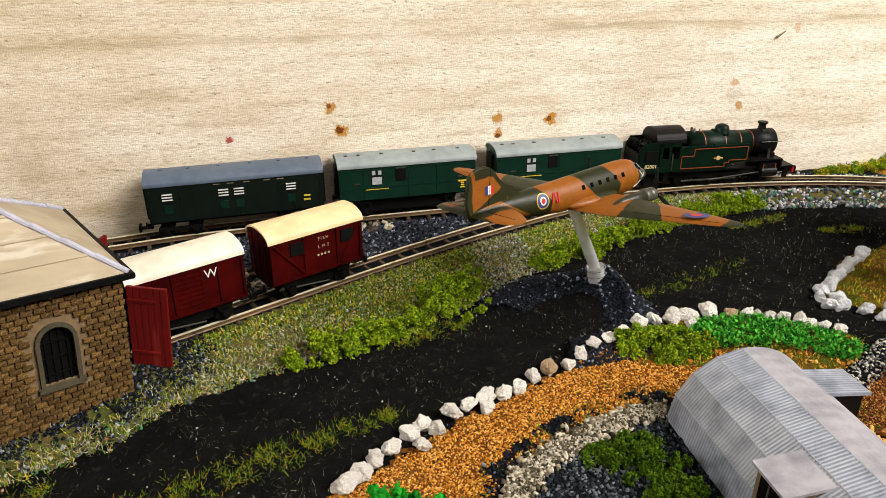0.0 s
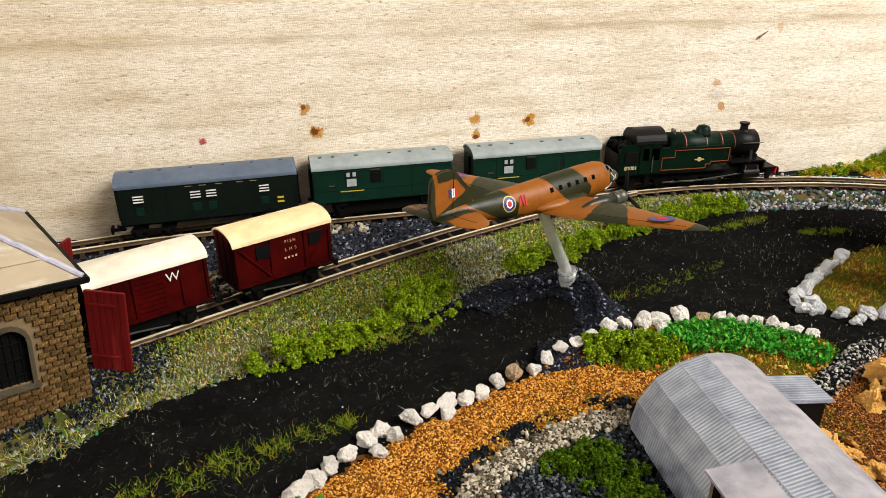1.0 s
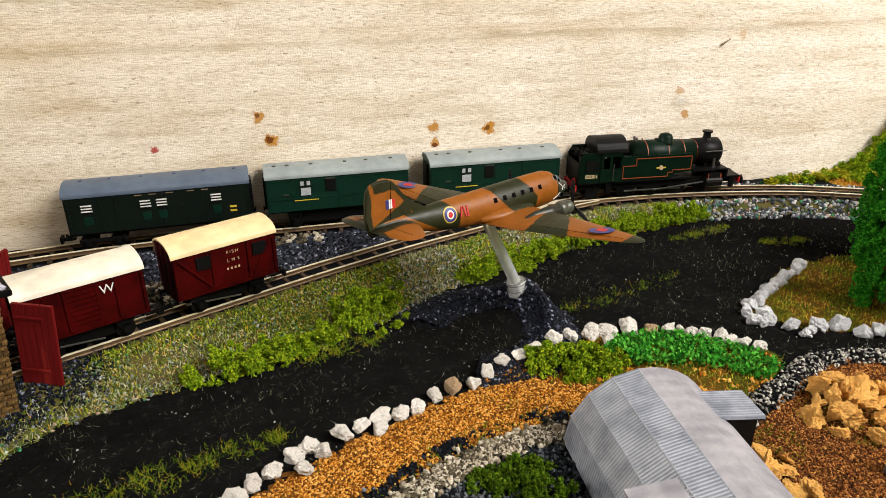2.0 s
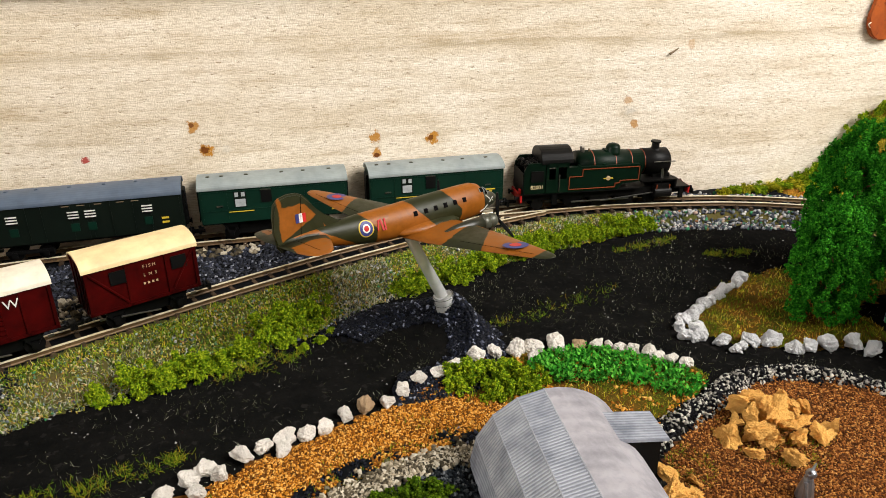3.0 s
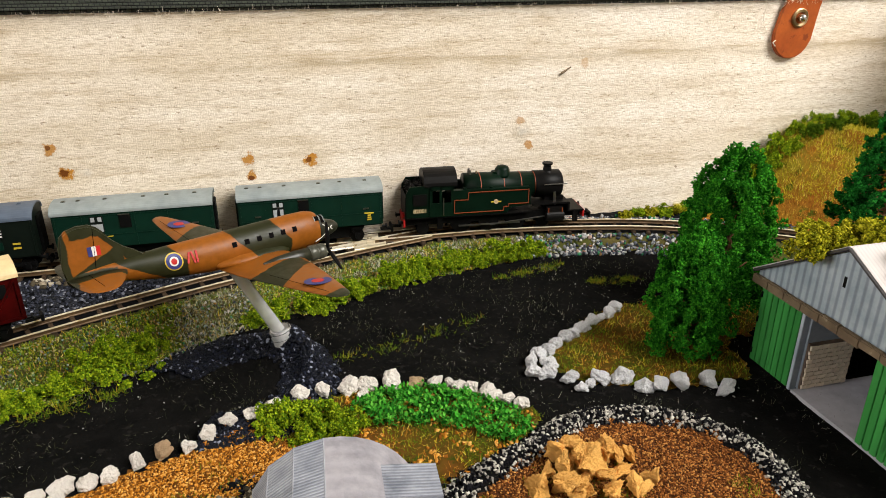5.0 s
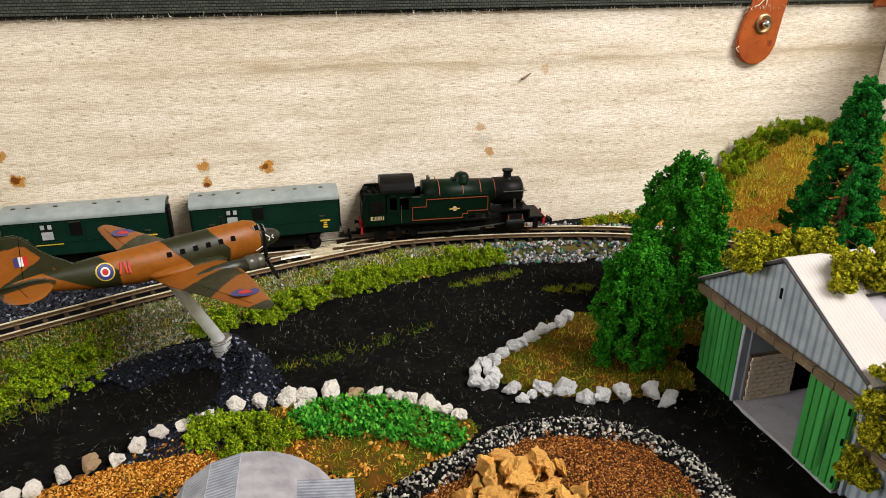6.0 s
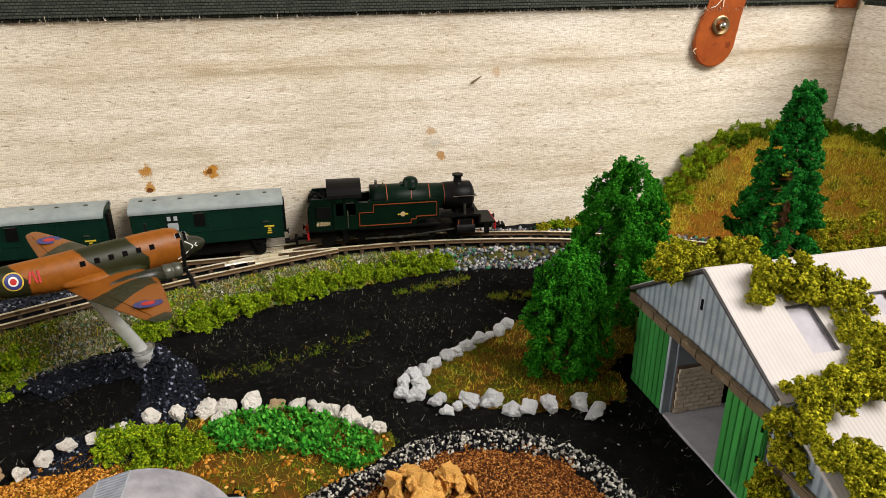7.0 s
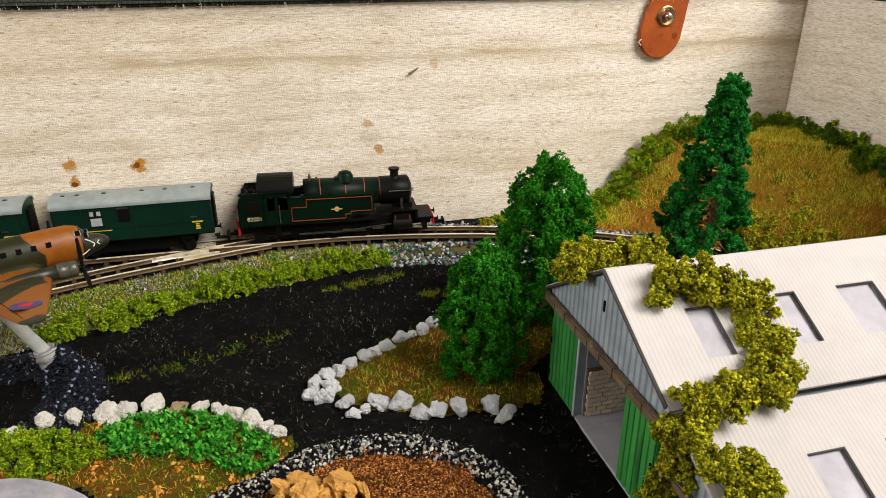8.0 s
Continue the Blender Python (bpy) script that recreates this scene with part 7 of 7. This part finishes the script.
for k, (x, y) in enumerate(LINE_A):
    r = 0.0030 * BIG_A.get(k, 0.95)
    stone("border_stone", x, y - 0.0008, r, "tan pebble in the long stone border" if k in (15, 27) else "pale rough pebble in the long stone border", "stone", "long stone border", STONE_SHAPES, TAN_PEBBLE if k in (15, 27) else PEBBLE, k * 5 + 1)
RING_B = [(0.2221, 0.2459), (0.2268, 0.2509), (0.2279, 0.2433), (0.2204, 0.2394), (0.2240, 0.2375), (0.2310, 0.2323), (0.2331, 0.2264), (0.2371, 0.2285), (0.2421, 0.2301), (0.2490, 0.2277), (0.2542, 0.2209), (0.2596, 0.2201), (0.2674, 0.2197), (0.2778, 0.2186), (0.2806, 0.2125), (0.2312, 0.2524), (0.2357, 0.2562), (0.2419, 0.2598), (0.2462, 0.2624), (0.2512, 0.2648), (0.2572, 0.2694), (0.2619, 0.2704), (0.2666, 0.2728), (0.2722, 0.2770), (0.2265, 0.2385)]
BIG_B = {6: 0.75, 7: 0.7, 9: 1.35, 12: 1.3, 13: 1.15, 14: 1.2, 21: 0.7, 11: 1.1, 8: 1.1}
for k, (x, y) in enumerate(RING_B):
    stone("ring_stone", x, y - 0.0008, 0.0030 * BIG_B.get(k, 1.0), "grey-white rough pebble ringing the tree bed", "stone", "stone ring of the tree bed", STONE_SHAPES, GREY_PEBBLE, k * 4 + 2)

ROCK_SHAPES = [lump(400 + k, 4, 0.46, 12, 0.32) for k in range(9)]
ROCKS = [(0.2000, 0.1835, 0.0075), (0.2085, 0.1905, 0.0080), (0.2165, 0.1945, 0.0070), (0.2235, 0.1905, 0.0085), (0.2150, 0.1850, 0.0085), (0.2060, 0.1800, 0.0065), (0.2250, 0.1830, 0.0070), (0.2310, 0.1880, 0.0050), (0.2200, 0.1770, 0.0060), (0.2270, 0.1750, 0.0060), (0.2020, 0.1750, 0.0045), (0.2120, 0.1700, 0.0055), (0.2330, 0.1780, 0.0050), (0.1725, 0.1740, 0.0055), (0.1700, 0.1660, 0.0065), (0.1755, 0.1640, 0.0060), (0.1710, 0.1570, 0.0065), (0.1770, 0.1560, 0.0055), (0.1790, 0.1700, 0.0040), (0.2125, 0.1940, 0.0050), (0.2200, 0.1870, 0.0050), (0.2035, 0.1860, 0.0045), (0.2105, 0.1835, 0.0050), (0.2270, 0.1880, 0.0045), (0.2130, 0.1780, 0.0045)]
for k in range(9):
    a = k * 2.4
    ROCKS.append((0.2145 + 0.0034 * k ** 0.5 * math.cos(a), 0.1860 + 0.0026 * k ** 0.5 * math.sin(a), 0.0052 + 0.0006 * (k % 4)))
for k, (x, y, r) in enumerate(ROCKS):
    near = "rock heap in the brown bed" if k < 13 or k > 18 else "rock heap beside the hut"
    r *= 0.74
    pile = 0.0085 * math.exp(-(((x - 0.2145) / 0.010) ** 2 + ((y - 0.187) / 0.009) ** 2)) if k % 2 else 0.0
    stone("bark_rock", x, y, r, "jagged yellow cork-bark rock in a heap", "rock", near, ROCK_SHAPES, BARK, k * 3 + 1, 0.35 + pile / r, 0.55, 70)

fig = bmesh.new()
for z0, z1, r0, r1 in ((0.0, 0.0040, 0.0026, 0.0019), (0.0040, 0.0068, 0.0019, 0.0012), (0.0066, 0.0072, 0.0012, 0.0011)):
    tube(fig, (0, 0, z0), (0, 0, z1), r0, r1, 12)
bmesh.ops.create_icosphere(fig, subdivisions=2, radius=0.0015, matrix=Matrix.Translation((0.0003, 0, 0.0082)))
for s in (-1, 1):
    tube(fig, (0.0002, s * 0.0010, 0.0090), (0.0004, s * 0.0022, 0.0106), 0.0005, 0.0002, 6)
    tube(fig, (0, s * 0.0016, 0.0060), (0.0012, s * 0.0026, 0.0022), 0.0006, 0.0004, 6)
single("figurine", fig, PEWTER, pose(0.2053, 0.1572, float(ground_z(0.2053, 0.1572)), 0, 0, -60), "tiny pewter-grey figurine standing on brown gravel", "figurine")

# ---- leather tab with its stud on the back lining ----
tab = thing("leather_tab", pose(0.4185, 0.3745, 0.0985, 0, 11, 0), "tan leather fastening tab with a nickel stud on the lining", "leather tab")
w, n = 0.0118, 14
outline = [(-w, 0.0), *[(-w * math.cos(math.pi * k / n), -w * 1.02 * math.sin(math.pi * k / n)) for k in range(1, n)], (w, 0.0), (w * 0.98, 0.010), (w * 0.86, 0.017), (w * 0.92, 0.026), (w * 1.0, 0.034), (-w * 0.95, 0.034), (-w * 0.92, 0.026), (-w * 0.86, 0.017), (-w * 0.97, 0.010)]
b = prism(outline, -0.0014, 0.0010, 1)
bmesh.ops.bevel(b, geom=[e for e in b.edges if abs(e.verts[0].co.y - e.verts[1].co.y) < 1e-6 and e.verts[0].co.y < 0], offset=0.0005, segments=2, affect="EDGES")
leather = part("strap", b, LEATHER, tab)
b = bmesh.new()
ringed = [[((r * math.cos(a)), y, 0.0095 + r * math.sin(a)) for a in np.linspace(0, 2 * np.pi, 25)[:-1]] for r, y in ((0.0050, -0.0012), (0.0050, -0.0022), (0.0044, -0.0026), (0.0030, -0.0022), (0.0028, -0.0012))]
part("washer", loft(ringed), BRASS, tab, "pale worn washer", smooth=False)
b = bmesh.new()
bmesh.ops.create_uvsphere(b, u_segments=20, v_segments=12, radius=0.0022)
bmesh.ops.transform(b, matrix=Matrix.Translation((0, -0.0036, 0.0095)), verts=b.verts)
tube(b, (0, -0.001, 0.0095), (0, -0.0030, 0.0095), 0.0014, seg=14)
part("stud", b, SILVER, tab, "shiny domed stud", smooth=True)
for pts in ([(-0.0105, -0.0018, -0.004), (-0.0120, -0.0020, -0.0055), (-0.0100, -0.0022, -0.0070)], [(-0.004, -0.0018, 0.0215), (-0.0065, -0.0020, 0.0180), (-0.0090, -0.0010, 0.0165), (-0.0120, 0.0010, 0.0120)], [(-0.0030, -0.0020, 0.0225), (-0.0022, -0.0022, 0.0185)]):
    b = bmesh.new()
    for u, v in zip(pts, pts[1:]):
        tube(b, u, v, 0.00028, seg=6)
    part("thread", b, CANVAS_SIDE, tab)
cu = bpy.data.curves.new("loop", "CURVE")
cu.dimensions, cu.bevel_depth = "3D", 0.00012
sp = cu.splines.new("POLY")
sp.points.add(23)
for k in range(24):
    a = radians(95 + k * 8)
    sp.points[k].co = (-0.0125 + 0.0085 * math.cos(a), 0.0009, 0.0095 + 0.0105 * math.sin(a), 1)
ob = new("loop", cu)
bpy.context.view_layer.update()
me = bpy.data.meshes.new_from_object(ob.evaluated_get(bpy.context.evaluated_depsgraph_get()))
bpy.data.objects.remove(ob)
part("loose_thread", me, CANVAS_SIDE, tab, "fine loose loop of thread")
corner_tab = thing("corner_strap", pose(0.4960, 0.3745, 0.1150, 0, 0, 0), "short brown leather strap end at the case corner", "leather strap")
part("strap", boxed(-0.0050, 0.0080, -0.0018, 0.0010, 0.0, 0.020, 0.0006), LEATHER, corner_tab)
single("twig", tubed((0.2850, 0.3755, 0.0835), (0.2900, 0.3755, 0.0865), 0.0007, 0.0003, 6), TIMBER, None, "dark splinter caught in the lining", "splinter")

# ---- loose ground cover ----
def cover(name, me, label, category):
    return single(name, me, None, None, label, category, kind="stuff")


def where(x, y, keep):
    return lay(x[keep], y[keep])


def bank_share(x, y):
    return (y - verge_low(x)) / np.maximum(verge_high(x) - verge_low(x), 0.004)


def pale_bank(x, y):
    """Where the bank is bleached: its foot near the shed and the gap in the hedge."""
    t_ = bank_share(x, y) + 0.25 * wobble(x, y, 330)
    return (t_ < 0.62) & (x < 0.028 + 0.01 * wobble(x, y, 200)) | (np.abs(x - 0.108 + 0.004 * wobble(x, y, 300)) < 0.013) | (x > 0.15) & (t_ > 0.45) & (wobble(x, y, 240) > -0.1)


x, y = area(165000, -0.12, 0.275, 0.19, 0.36)
t_ = bank_share(x, y)
keep = (t_ > -0.08 + 0.1 * wobble(x, y, 500)) & (t_ < 1.05) & ((x > -0.022) | (t_ < 0.3) | (RNG.uniform(size=len(x)) < 0.15 + 0.6 * (wobble(x, y, 260) > 0.2)))
x, y = x[keep], y[keep]
pale = pale_bank(x, y) & (RNG.uniform(size=len(x)) < np.where(x < 0.05, 0.42, 0.75))
tone = wobble(x + 0.02, y, 300) + 0.6 * wobble(x, y, 800) + RNG.normal(0, 0.3, len(x))
cover("bank_grass", fibres("bank_grass", where(x, y, ~pale & (tone > 0.1)), 0.0020, 0.00030, FIBRE_TURF, 1.56), "green fibres in tufts on the track bank", "grass")
cover("bank_grass", fibres("bank_grass", where(x, y, ~pale & (tone < 0.1) & (tone > -0.75)), 0.0020, 0.00030, FIBRE_BANK, 1.56), "mixed green, straw and rust fibres on the track bank", "grass")
cover("bleached_grass", fibres("bleached_grass", where(x, y, pale) + (0, 0, 0.0004), 0.0019, 0.00022, FIBRE_VERGE, 1.56), "bleached straw fibres at the bank's foot", "grass")
x, y = area(46000, -0.10, 0.275, 0.19, 0.36)
t_ = bank_share(x, y)
keep = (t_ > -0.04 + 0.08 * wobble(x, y, 500)) & (t_ < 1.02) & (x > -0.022)
x, y = x[keep], y[keep]
tone = wobble(x + 0.05, y, 190) + 0.5 * wobble(x, y, 640) + RNG.normal(0, 0.35, len(x))
cover("bank_crumbs", chips("bank_crumbs", where(x, y, (tone > 0.1) & ~pale_bank(x, y)) + (0, 0, 0.0003), 0.00018, 0.00055, CRUMB_GREEN), "fine green and teal scatter on the track bank", "scatter")
cover("bank_crumbs", chips("bank_crumbs", where(x, y, tone < 0.1) + (0, 0, 0.0003), 0.00018, 0.00050, CRUMB_STRAW), "fine straw, rust and grey scatter on the track bank", "scatter")
x, y = area(9000, -0.10, 0.275, 0.19, 0.36)
t_ = (y - verge_low(x)) / np.maximum(verge_high(x) - verge_low(x), 0.004)
keep = (t_ > -0.1) & (t_ < 0.9) & ((wobble(x, y, 160) > 0.35) | (t_ < 0.22) & (x < 0.03) | (x > 0.095) & (x < 0.125))
cover("verge_chips", chips("verge_chips", where(x, y, keep), 0.0003, 0.0008, CHIP_GREY), "pale stone chips in the bank's grass", "stone chips")
x, y = area(4200, 0.255, 0.365, 0.295, 0.36)
high = verge_high(x)
keep = (y < high + 0.001) & (y > high - 0.0125)
cover("grey_chips", chips("grey_chips", where(x, y, keep) + (0, 0, 0.0004), 0.0004, 0.0011, CHIP_GREY), "grey and white stone chips along the curve", "stone chips")
x, y = area(5200, 0.28, 0.40, 0.30, 0.376)
d, outer = track_gap(x, y)
keep = outer & (d > 0.009) & (d < 0.017)
cover("grey_chips", chips("grey_chips", where(x, y, keep) + (0, 0, 0.0004), 0.0004, 0.0011, CHIP_GREY), "grey and white stone chips beyond the curve", "stone chips")
x, y = area(34000, -0.12, 0.20, 0.24, 0.374)
sy, my = np.interp(x, SIDING[:, 0], SIDING[:, 1]), np.interp(x, MAIN[:, 0], MAIN[:, 1])
keep = (y > sy + 0.0075) & (y < my - 0.0075)
cover("dark_ballast", chips("dark_ballast", where(x, y, keep), 0.0003, 0.0009, CHIP_BALLAST), "blue-black ballast between the tracks", "ballast")
x, y = area(1500, -0.02, 0.075, 0.28, 0.37)
sy, my = np.interp(x, SIDING[:, 0], SIDING[:, 1]), np.interp(x, MAIN[:, 0], MAIN[:, 1])
keep = (y > sy + 0.007) & (y < my - 0.007) & ((y > my - 0.017) & (x > 0.03) & (x < 0.065) | (np.hypot(x + 0.004, y - 0.309) < 0.012))
cover("beige_pebbles", chips("beige_pebbles", where(x, y, keep) + (0, 0, 0.0006), 0.0007, 0.0015, CHIP_BEIGE, 0.8), "beige pebbles heaped in the dark ballast", "pebbles")
x, y = area(14000, 0.085, 0.155, 0.225, 0.295)
g, arch, a = ring_gap(x, y)
keep = arch & (np.abs(g) < 0.0100 + 0.002 * wobble(x, y, 500))
cover("black_gravel", chips("black_gravel", where(x, y, keep), 0.0003, 0.0008, CHIP_BLUE), "blue-black gravel bank round the stand, with glints painted pale", "gravel")
x, y = area(85000, -0.02, 0.16, 0.13, 0.24)
patch = bare_patch(x, y) + RNG.normal(0, 0.16, len(x))
keep = inside(x, y, ORANGE) & np.isin(zone(x, y), (2, 5)) & (patch < 0.30)
cover("orange_gravel", chips("orange_gravel", where(x, y, keep), 0.00014, 0.00042, GRAIN_ORANGE), "loose orange gravel beside the stone border", "gravel")
x, y = area(5000, -0.02, 0.16, 0.15, 0.24)
keep = inside(x, y, ORANGE) & (zone(x, y) == 5)
cover("black_grit", chips("black_grit", where(x, y, keep), 0.0003, 0.0008, CHIP_BLUE), "black grit patches in the orange gravel", "grit")
x, y = area(46000, 0.16, 0.28, 0.135, 0.215)
keep = zone(x, y) == 3
cover("brown_gravel", chips("brown_gravel", where(x, y, keep), 0.00016, 0.00042, GRAIN_BROWN), "fine red-brown gravel in the round bed", "gravel")
x, y = area(27000, 0.16, 0.29, 0.11, 0.22)
keep = kerb_gap(x, y) < 0.0048 + 0.0008 * wobble(x, y, 600)
cover("kerb_gravel", chips("kerb_gravel", where(x, y, keep) + (0, 0, 0.0002), 0.00026, 0.00064, CHIP_CURB), "black and white gravel kerb round the brown bed", "gravel")
path = PATH_EDGE
k = RNG.integers(0, len(path), 2600)
x, y = path[k, 0] + RNG.normal(0, 0.0021, 2600), path[k, 1] + RNG.normal(0, 0.0021, 2600)
cover("path_gravel", chips("path_gravel", lay(x, y, 0.0004), 0.0004, 0.0008, CHIP_BEIGE, 0.8), "beige pebbles along a curved path edge", "gravel")
x, y = area(6000, 0.06, 0.13, 0.12, 0.20)
keep = inside(x, y, SLATE)
cover("slate_chips", chips("slate_chips", where(x, y, keep), 0.0003, 0.0007, CHIP_SLATE), "blue-grey slate chips inside the path", "stone chips")
x, y = area(60000, 0.10, 0.36, 0.18, 0.30)
keep = (zone(x, y) == 4)
x, y = x[keep], y[keep]
tone = wobble(x + 0.01, y, 170) + 0.5 * wobble(x, y, 520) + RNG.normal(0, 0.22, len(x))
cover("bed_grass", fibres("bed_grass", where(x, y, tone > -0.05), 0.0019, 0.00022, FIBRE_GREEN, 1.55), "olive fibres in the planted beds", "grass")
cover("bed_grass", fibres("bed_grass", where(x, y, (tone < -0.05) & (tone > -0.22)), 0.0019, 0.00022, FIBRE_HILL, 1.55), "golden fibres in the planted beds", "grass")
cover("bed_grass", fibres("bed_grass", where(x, y, (tone < -0.22) & (tone > -0.55)), 0.0017, 0.00022, FIBRE_RUST, 1.55), "rust-brown fibres in the planted beds", "grass")
x, y = area(2500, 0.10, 0.22, 0.19, 0.25)
keep = inside(x, y, MOSSY) & (wobble(x, y, 260) > 0.1)
cover("bed_grit", chips("bed_grit", where(x, y, keep), 0.0003, 0.0008, GRAIN_ORANGE), "orange grit in the mossy bed", "grit")
x, y = area(15000, 0.145, 0.215, 0.195, 0.245)
keep = inside(x, y, [(0.152, 0.232), (0.163, 0.241), (0.180, 0.240), (0.194, 0.232), (0.206, 0.218), (0.209, 0.208), (0.200, 0.203), (0.190, 0.209), (0.178, 0.216), (0.160, 0.220)]) & (wobble(x, y, 420) > -0.35)
n = int(keep.sum())
s_ = RNG.uniform(0.0010, 0.0019, n)
p = where(x, y, keep) + np.stack([np.zeros(n), np.zeros(n), RNG.uniform(0, 0.0028, n)], 1)
cover("leaf_carpet", strewn("leaf_carpet", (LEAF_V, LEAF_F), p, np.stack([s_, s_, s_], 1), LEAF_GREEN, 1.1, 0.2), "bright green leaf flakes over the mound", "leaves")
x, y = area(160000, 0.36, 0.506, 0.12, 0.376)
d, outer = track_gap(x, y)
keep = outer & (d > 0.014)
x, y, d = x[keep], y[keep], d[keep]
tone = (d - 0.035) / 0.020 + 1.5 * wobble(x + 0.04, y, 95) + 0.7 * wobble(x, y, 330) + RNG.normal(0, 0.25, len(x))
cover("hill_grass", fibres("hill_grass", where(x, y, tone > 0), 0.0024, 0.00026, FIBRE_HILL, 1.56), "olive and gold autumn fibres over the corner hill", "grass")
cover("hill_grass", fibres("hill_grass", where(x, y, (tone < 0) & (RNG.uniform(size=len(x)) < 0.6)), 0.0022, 0.00026, FIBRE_RUST, 1.56), "rust-brown fibres on the hill's lower slope", "grass")


x, y = area(9000, 0.165, 0.275, 0.140, 0.205)
keep = inside(x, y, BROWN) & ((np.hypot(x - 0.2145, (y - 0.180) * 1.2) < 0.017 + 0.005 * wobble(x, y, 300)) | (np.hypot(x - 0.180, y - 0.176) < 0.010) | (np.hypot(x - 0.258, y - 0.168) < 0.006)) & (wobble(x, y, 500) + RNG.normal(0, 0.3, len(x)) > -0.1)
cover("bed_moss", fibres("bed_moss", where(x, y, keep) + (0, 0, 0.0003), 0.0017, 0.00022, FIBRE_GREEN, 1.5), "olive moss round the rock heaps in the brown bed", "moss")
x, y = area(9000, 0.0, 0.15, 0.15, 0.235)
keep = inside(x, y, ORANGE) & (np.abs(bare_patch(x, y) - 0.24 + RNG.normal(0, 0.12, len(x))) < 0.16)
cover("gravel_moss", fibres("gravel_moss", where(x, y, keep) + (0, 0, 0.0003), 0.0016, 0.00022, FIBRE_GREEN, 1.5), "olive moss round the dark patches in the gravel", "moss")


x, y = area(15000, -0.11, -0.012, 0.185, 0.27)
t_ = bank_share(x, y) + 0.3 * wobble(x, y, 260) + RNG.normal(0, 0.12, len(x))
keep = (t_ > 0.36) & (t_ < 1.1) & (x < -0.017 + RNG.normal(0, 0.004, len(x)))
cover("dark_soil", chips("dark_soil", where(x, y, keep) + (0, 0, 0.0003), 0.0002, 0.0006, CHIP_BLUE), "crumbs of black soil along the shed's foot", "soil")


def streak(points, width, n, name, label, material=FIBRE_GREEN):
    """Grass fibres strewn thinly and in tufts along a line on the black ground."""
    q = smooth_line(points, 0.001)
    k = RNG.integers(0, len(q), n * 2)
    spread = width * (0.4 + 0.6 * np.sin(np.pi * k / len(q)))
    x_, y_ = q[k, 0] + RNG.normal(0, 1.3, len(k)) * spread, q[k, 1] + RNG.normal(0, 1, len(k)) * spread
    keep_ = wobble(x_ + 0.03, y_, 420) + 0.6 * wobble(x_, y_, 1100) + RNG.normal(0, 0.25, len(k)) > 0.05
    return cover(name, fibres(name, lay(x_[keep_], y_[keep_]), 0.0020, 0.00019, material, 1.56), label, "grass")


streak([(-0.06, 0.186), (-0.0251, 0.1983), (-0.0106, 0.2025), (0.0050, 0.2078), (0.0221, 0.2135), (0.0401, 0.2170)], 0.0036, 2600, "grass_streak", "green grass fibres in a streak over black ground")
streak([(-0.10, 0.196), (-0.058, 0.210)], 0.003, 900, "grass_streak", "green grass fibres in a streak over black ground")
streak([(0.0502, 0.2562), (0.062, 0.261), (0.0780, 0.2655)], 0.0026, 800, "grass_streak", "green grass fibres below the hedge")
streak([(0.1500, 0.2670), (0.1765, 0.2715), (0.1966, 0.2779), (0.215, 0.285)], 0.0030, 480, "grass_streak", "thin olive fibres on black ground")
streak([(0.2341, 0.3185), (0.250, 0.3215), (0.2693, 0.3264)], 0.0022, 700, "grass_streak", "olive fibres on black ground")
streak([(0.2733, 0.3043), (0.2975, 0.3013)], 0.0024, 600, "grass_streak", "olive fibres on black ground")
x, y = area(24000, -0.10, 0.34, 0.17, 0.335)
keep = (zone(x, y) == 0) & (wobble(x, y, 80) + 0.6 * wobble(x, y, 260) + RNG.normal(0, 0.5, len(x)) > 0.25)
cover("straw_bits", fibres("straw_bits", where(x, y, keep) + (0, 0, 0.0001), 0.0020, 0.00011, FIBRE_STRAW, 1.57), "stray straw fibres on the black ground", "fibres")
x, y = area(700, -0.10, 0.34, 0.17, 0.335)
keep = (zone(x, y) == 0) & (wobble(x, y, 60) > -0.1)
cover("pale_specks", chips("pale_specks", where(x, y, keep), 0.00010, 0.00032, BLACK_MOUND_SPECK), "pale specks strewn over the black ground", "specks")
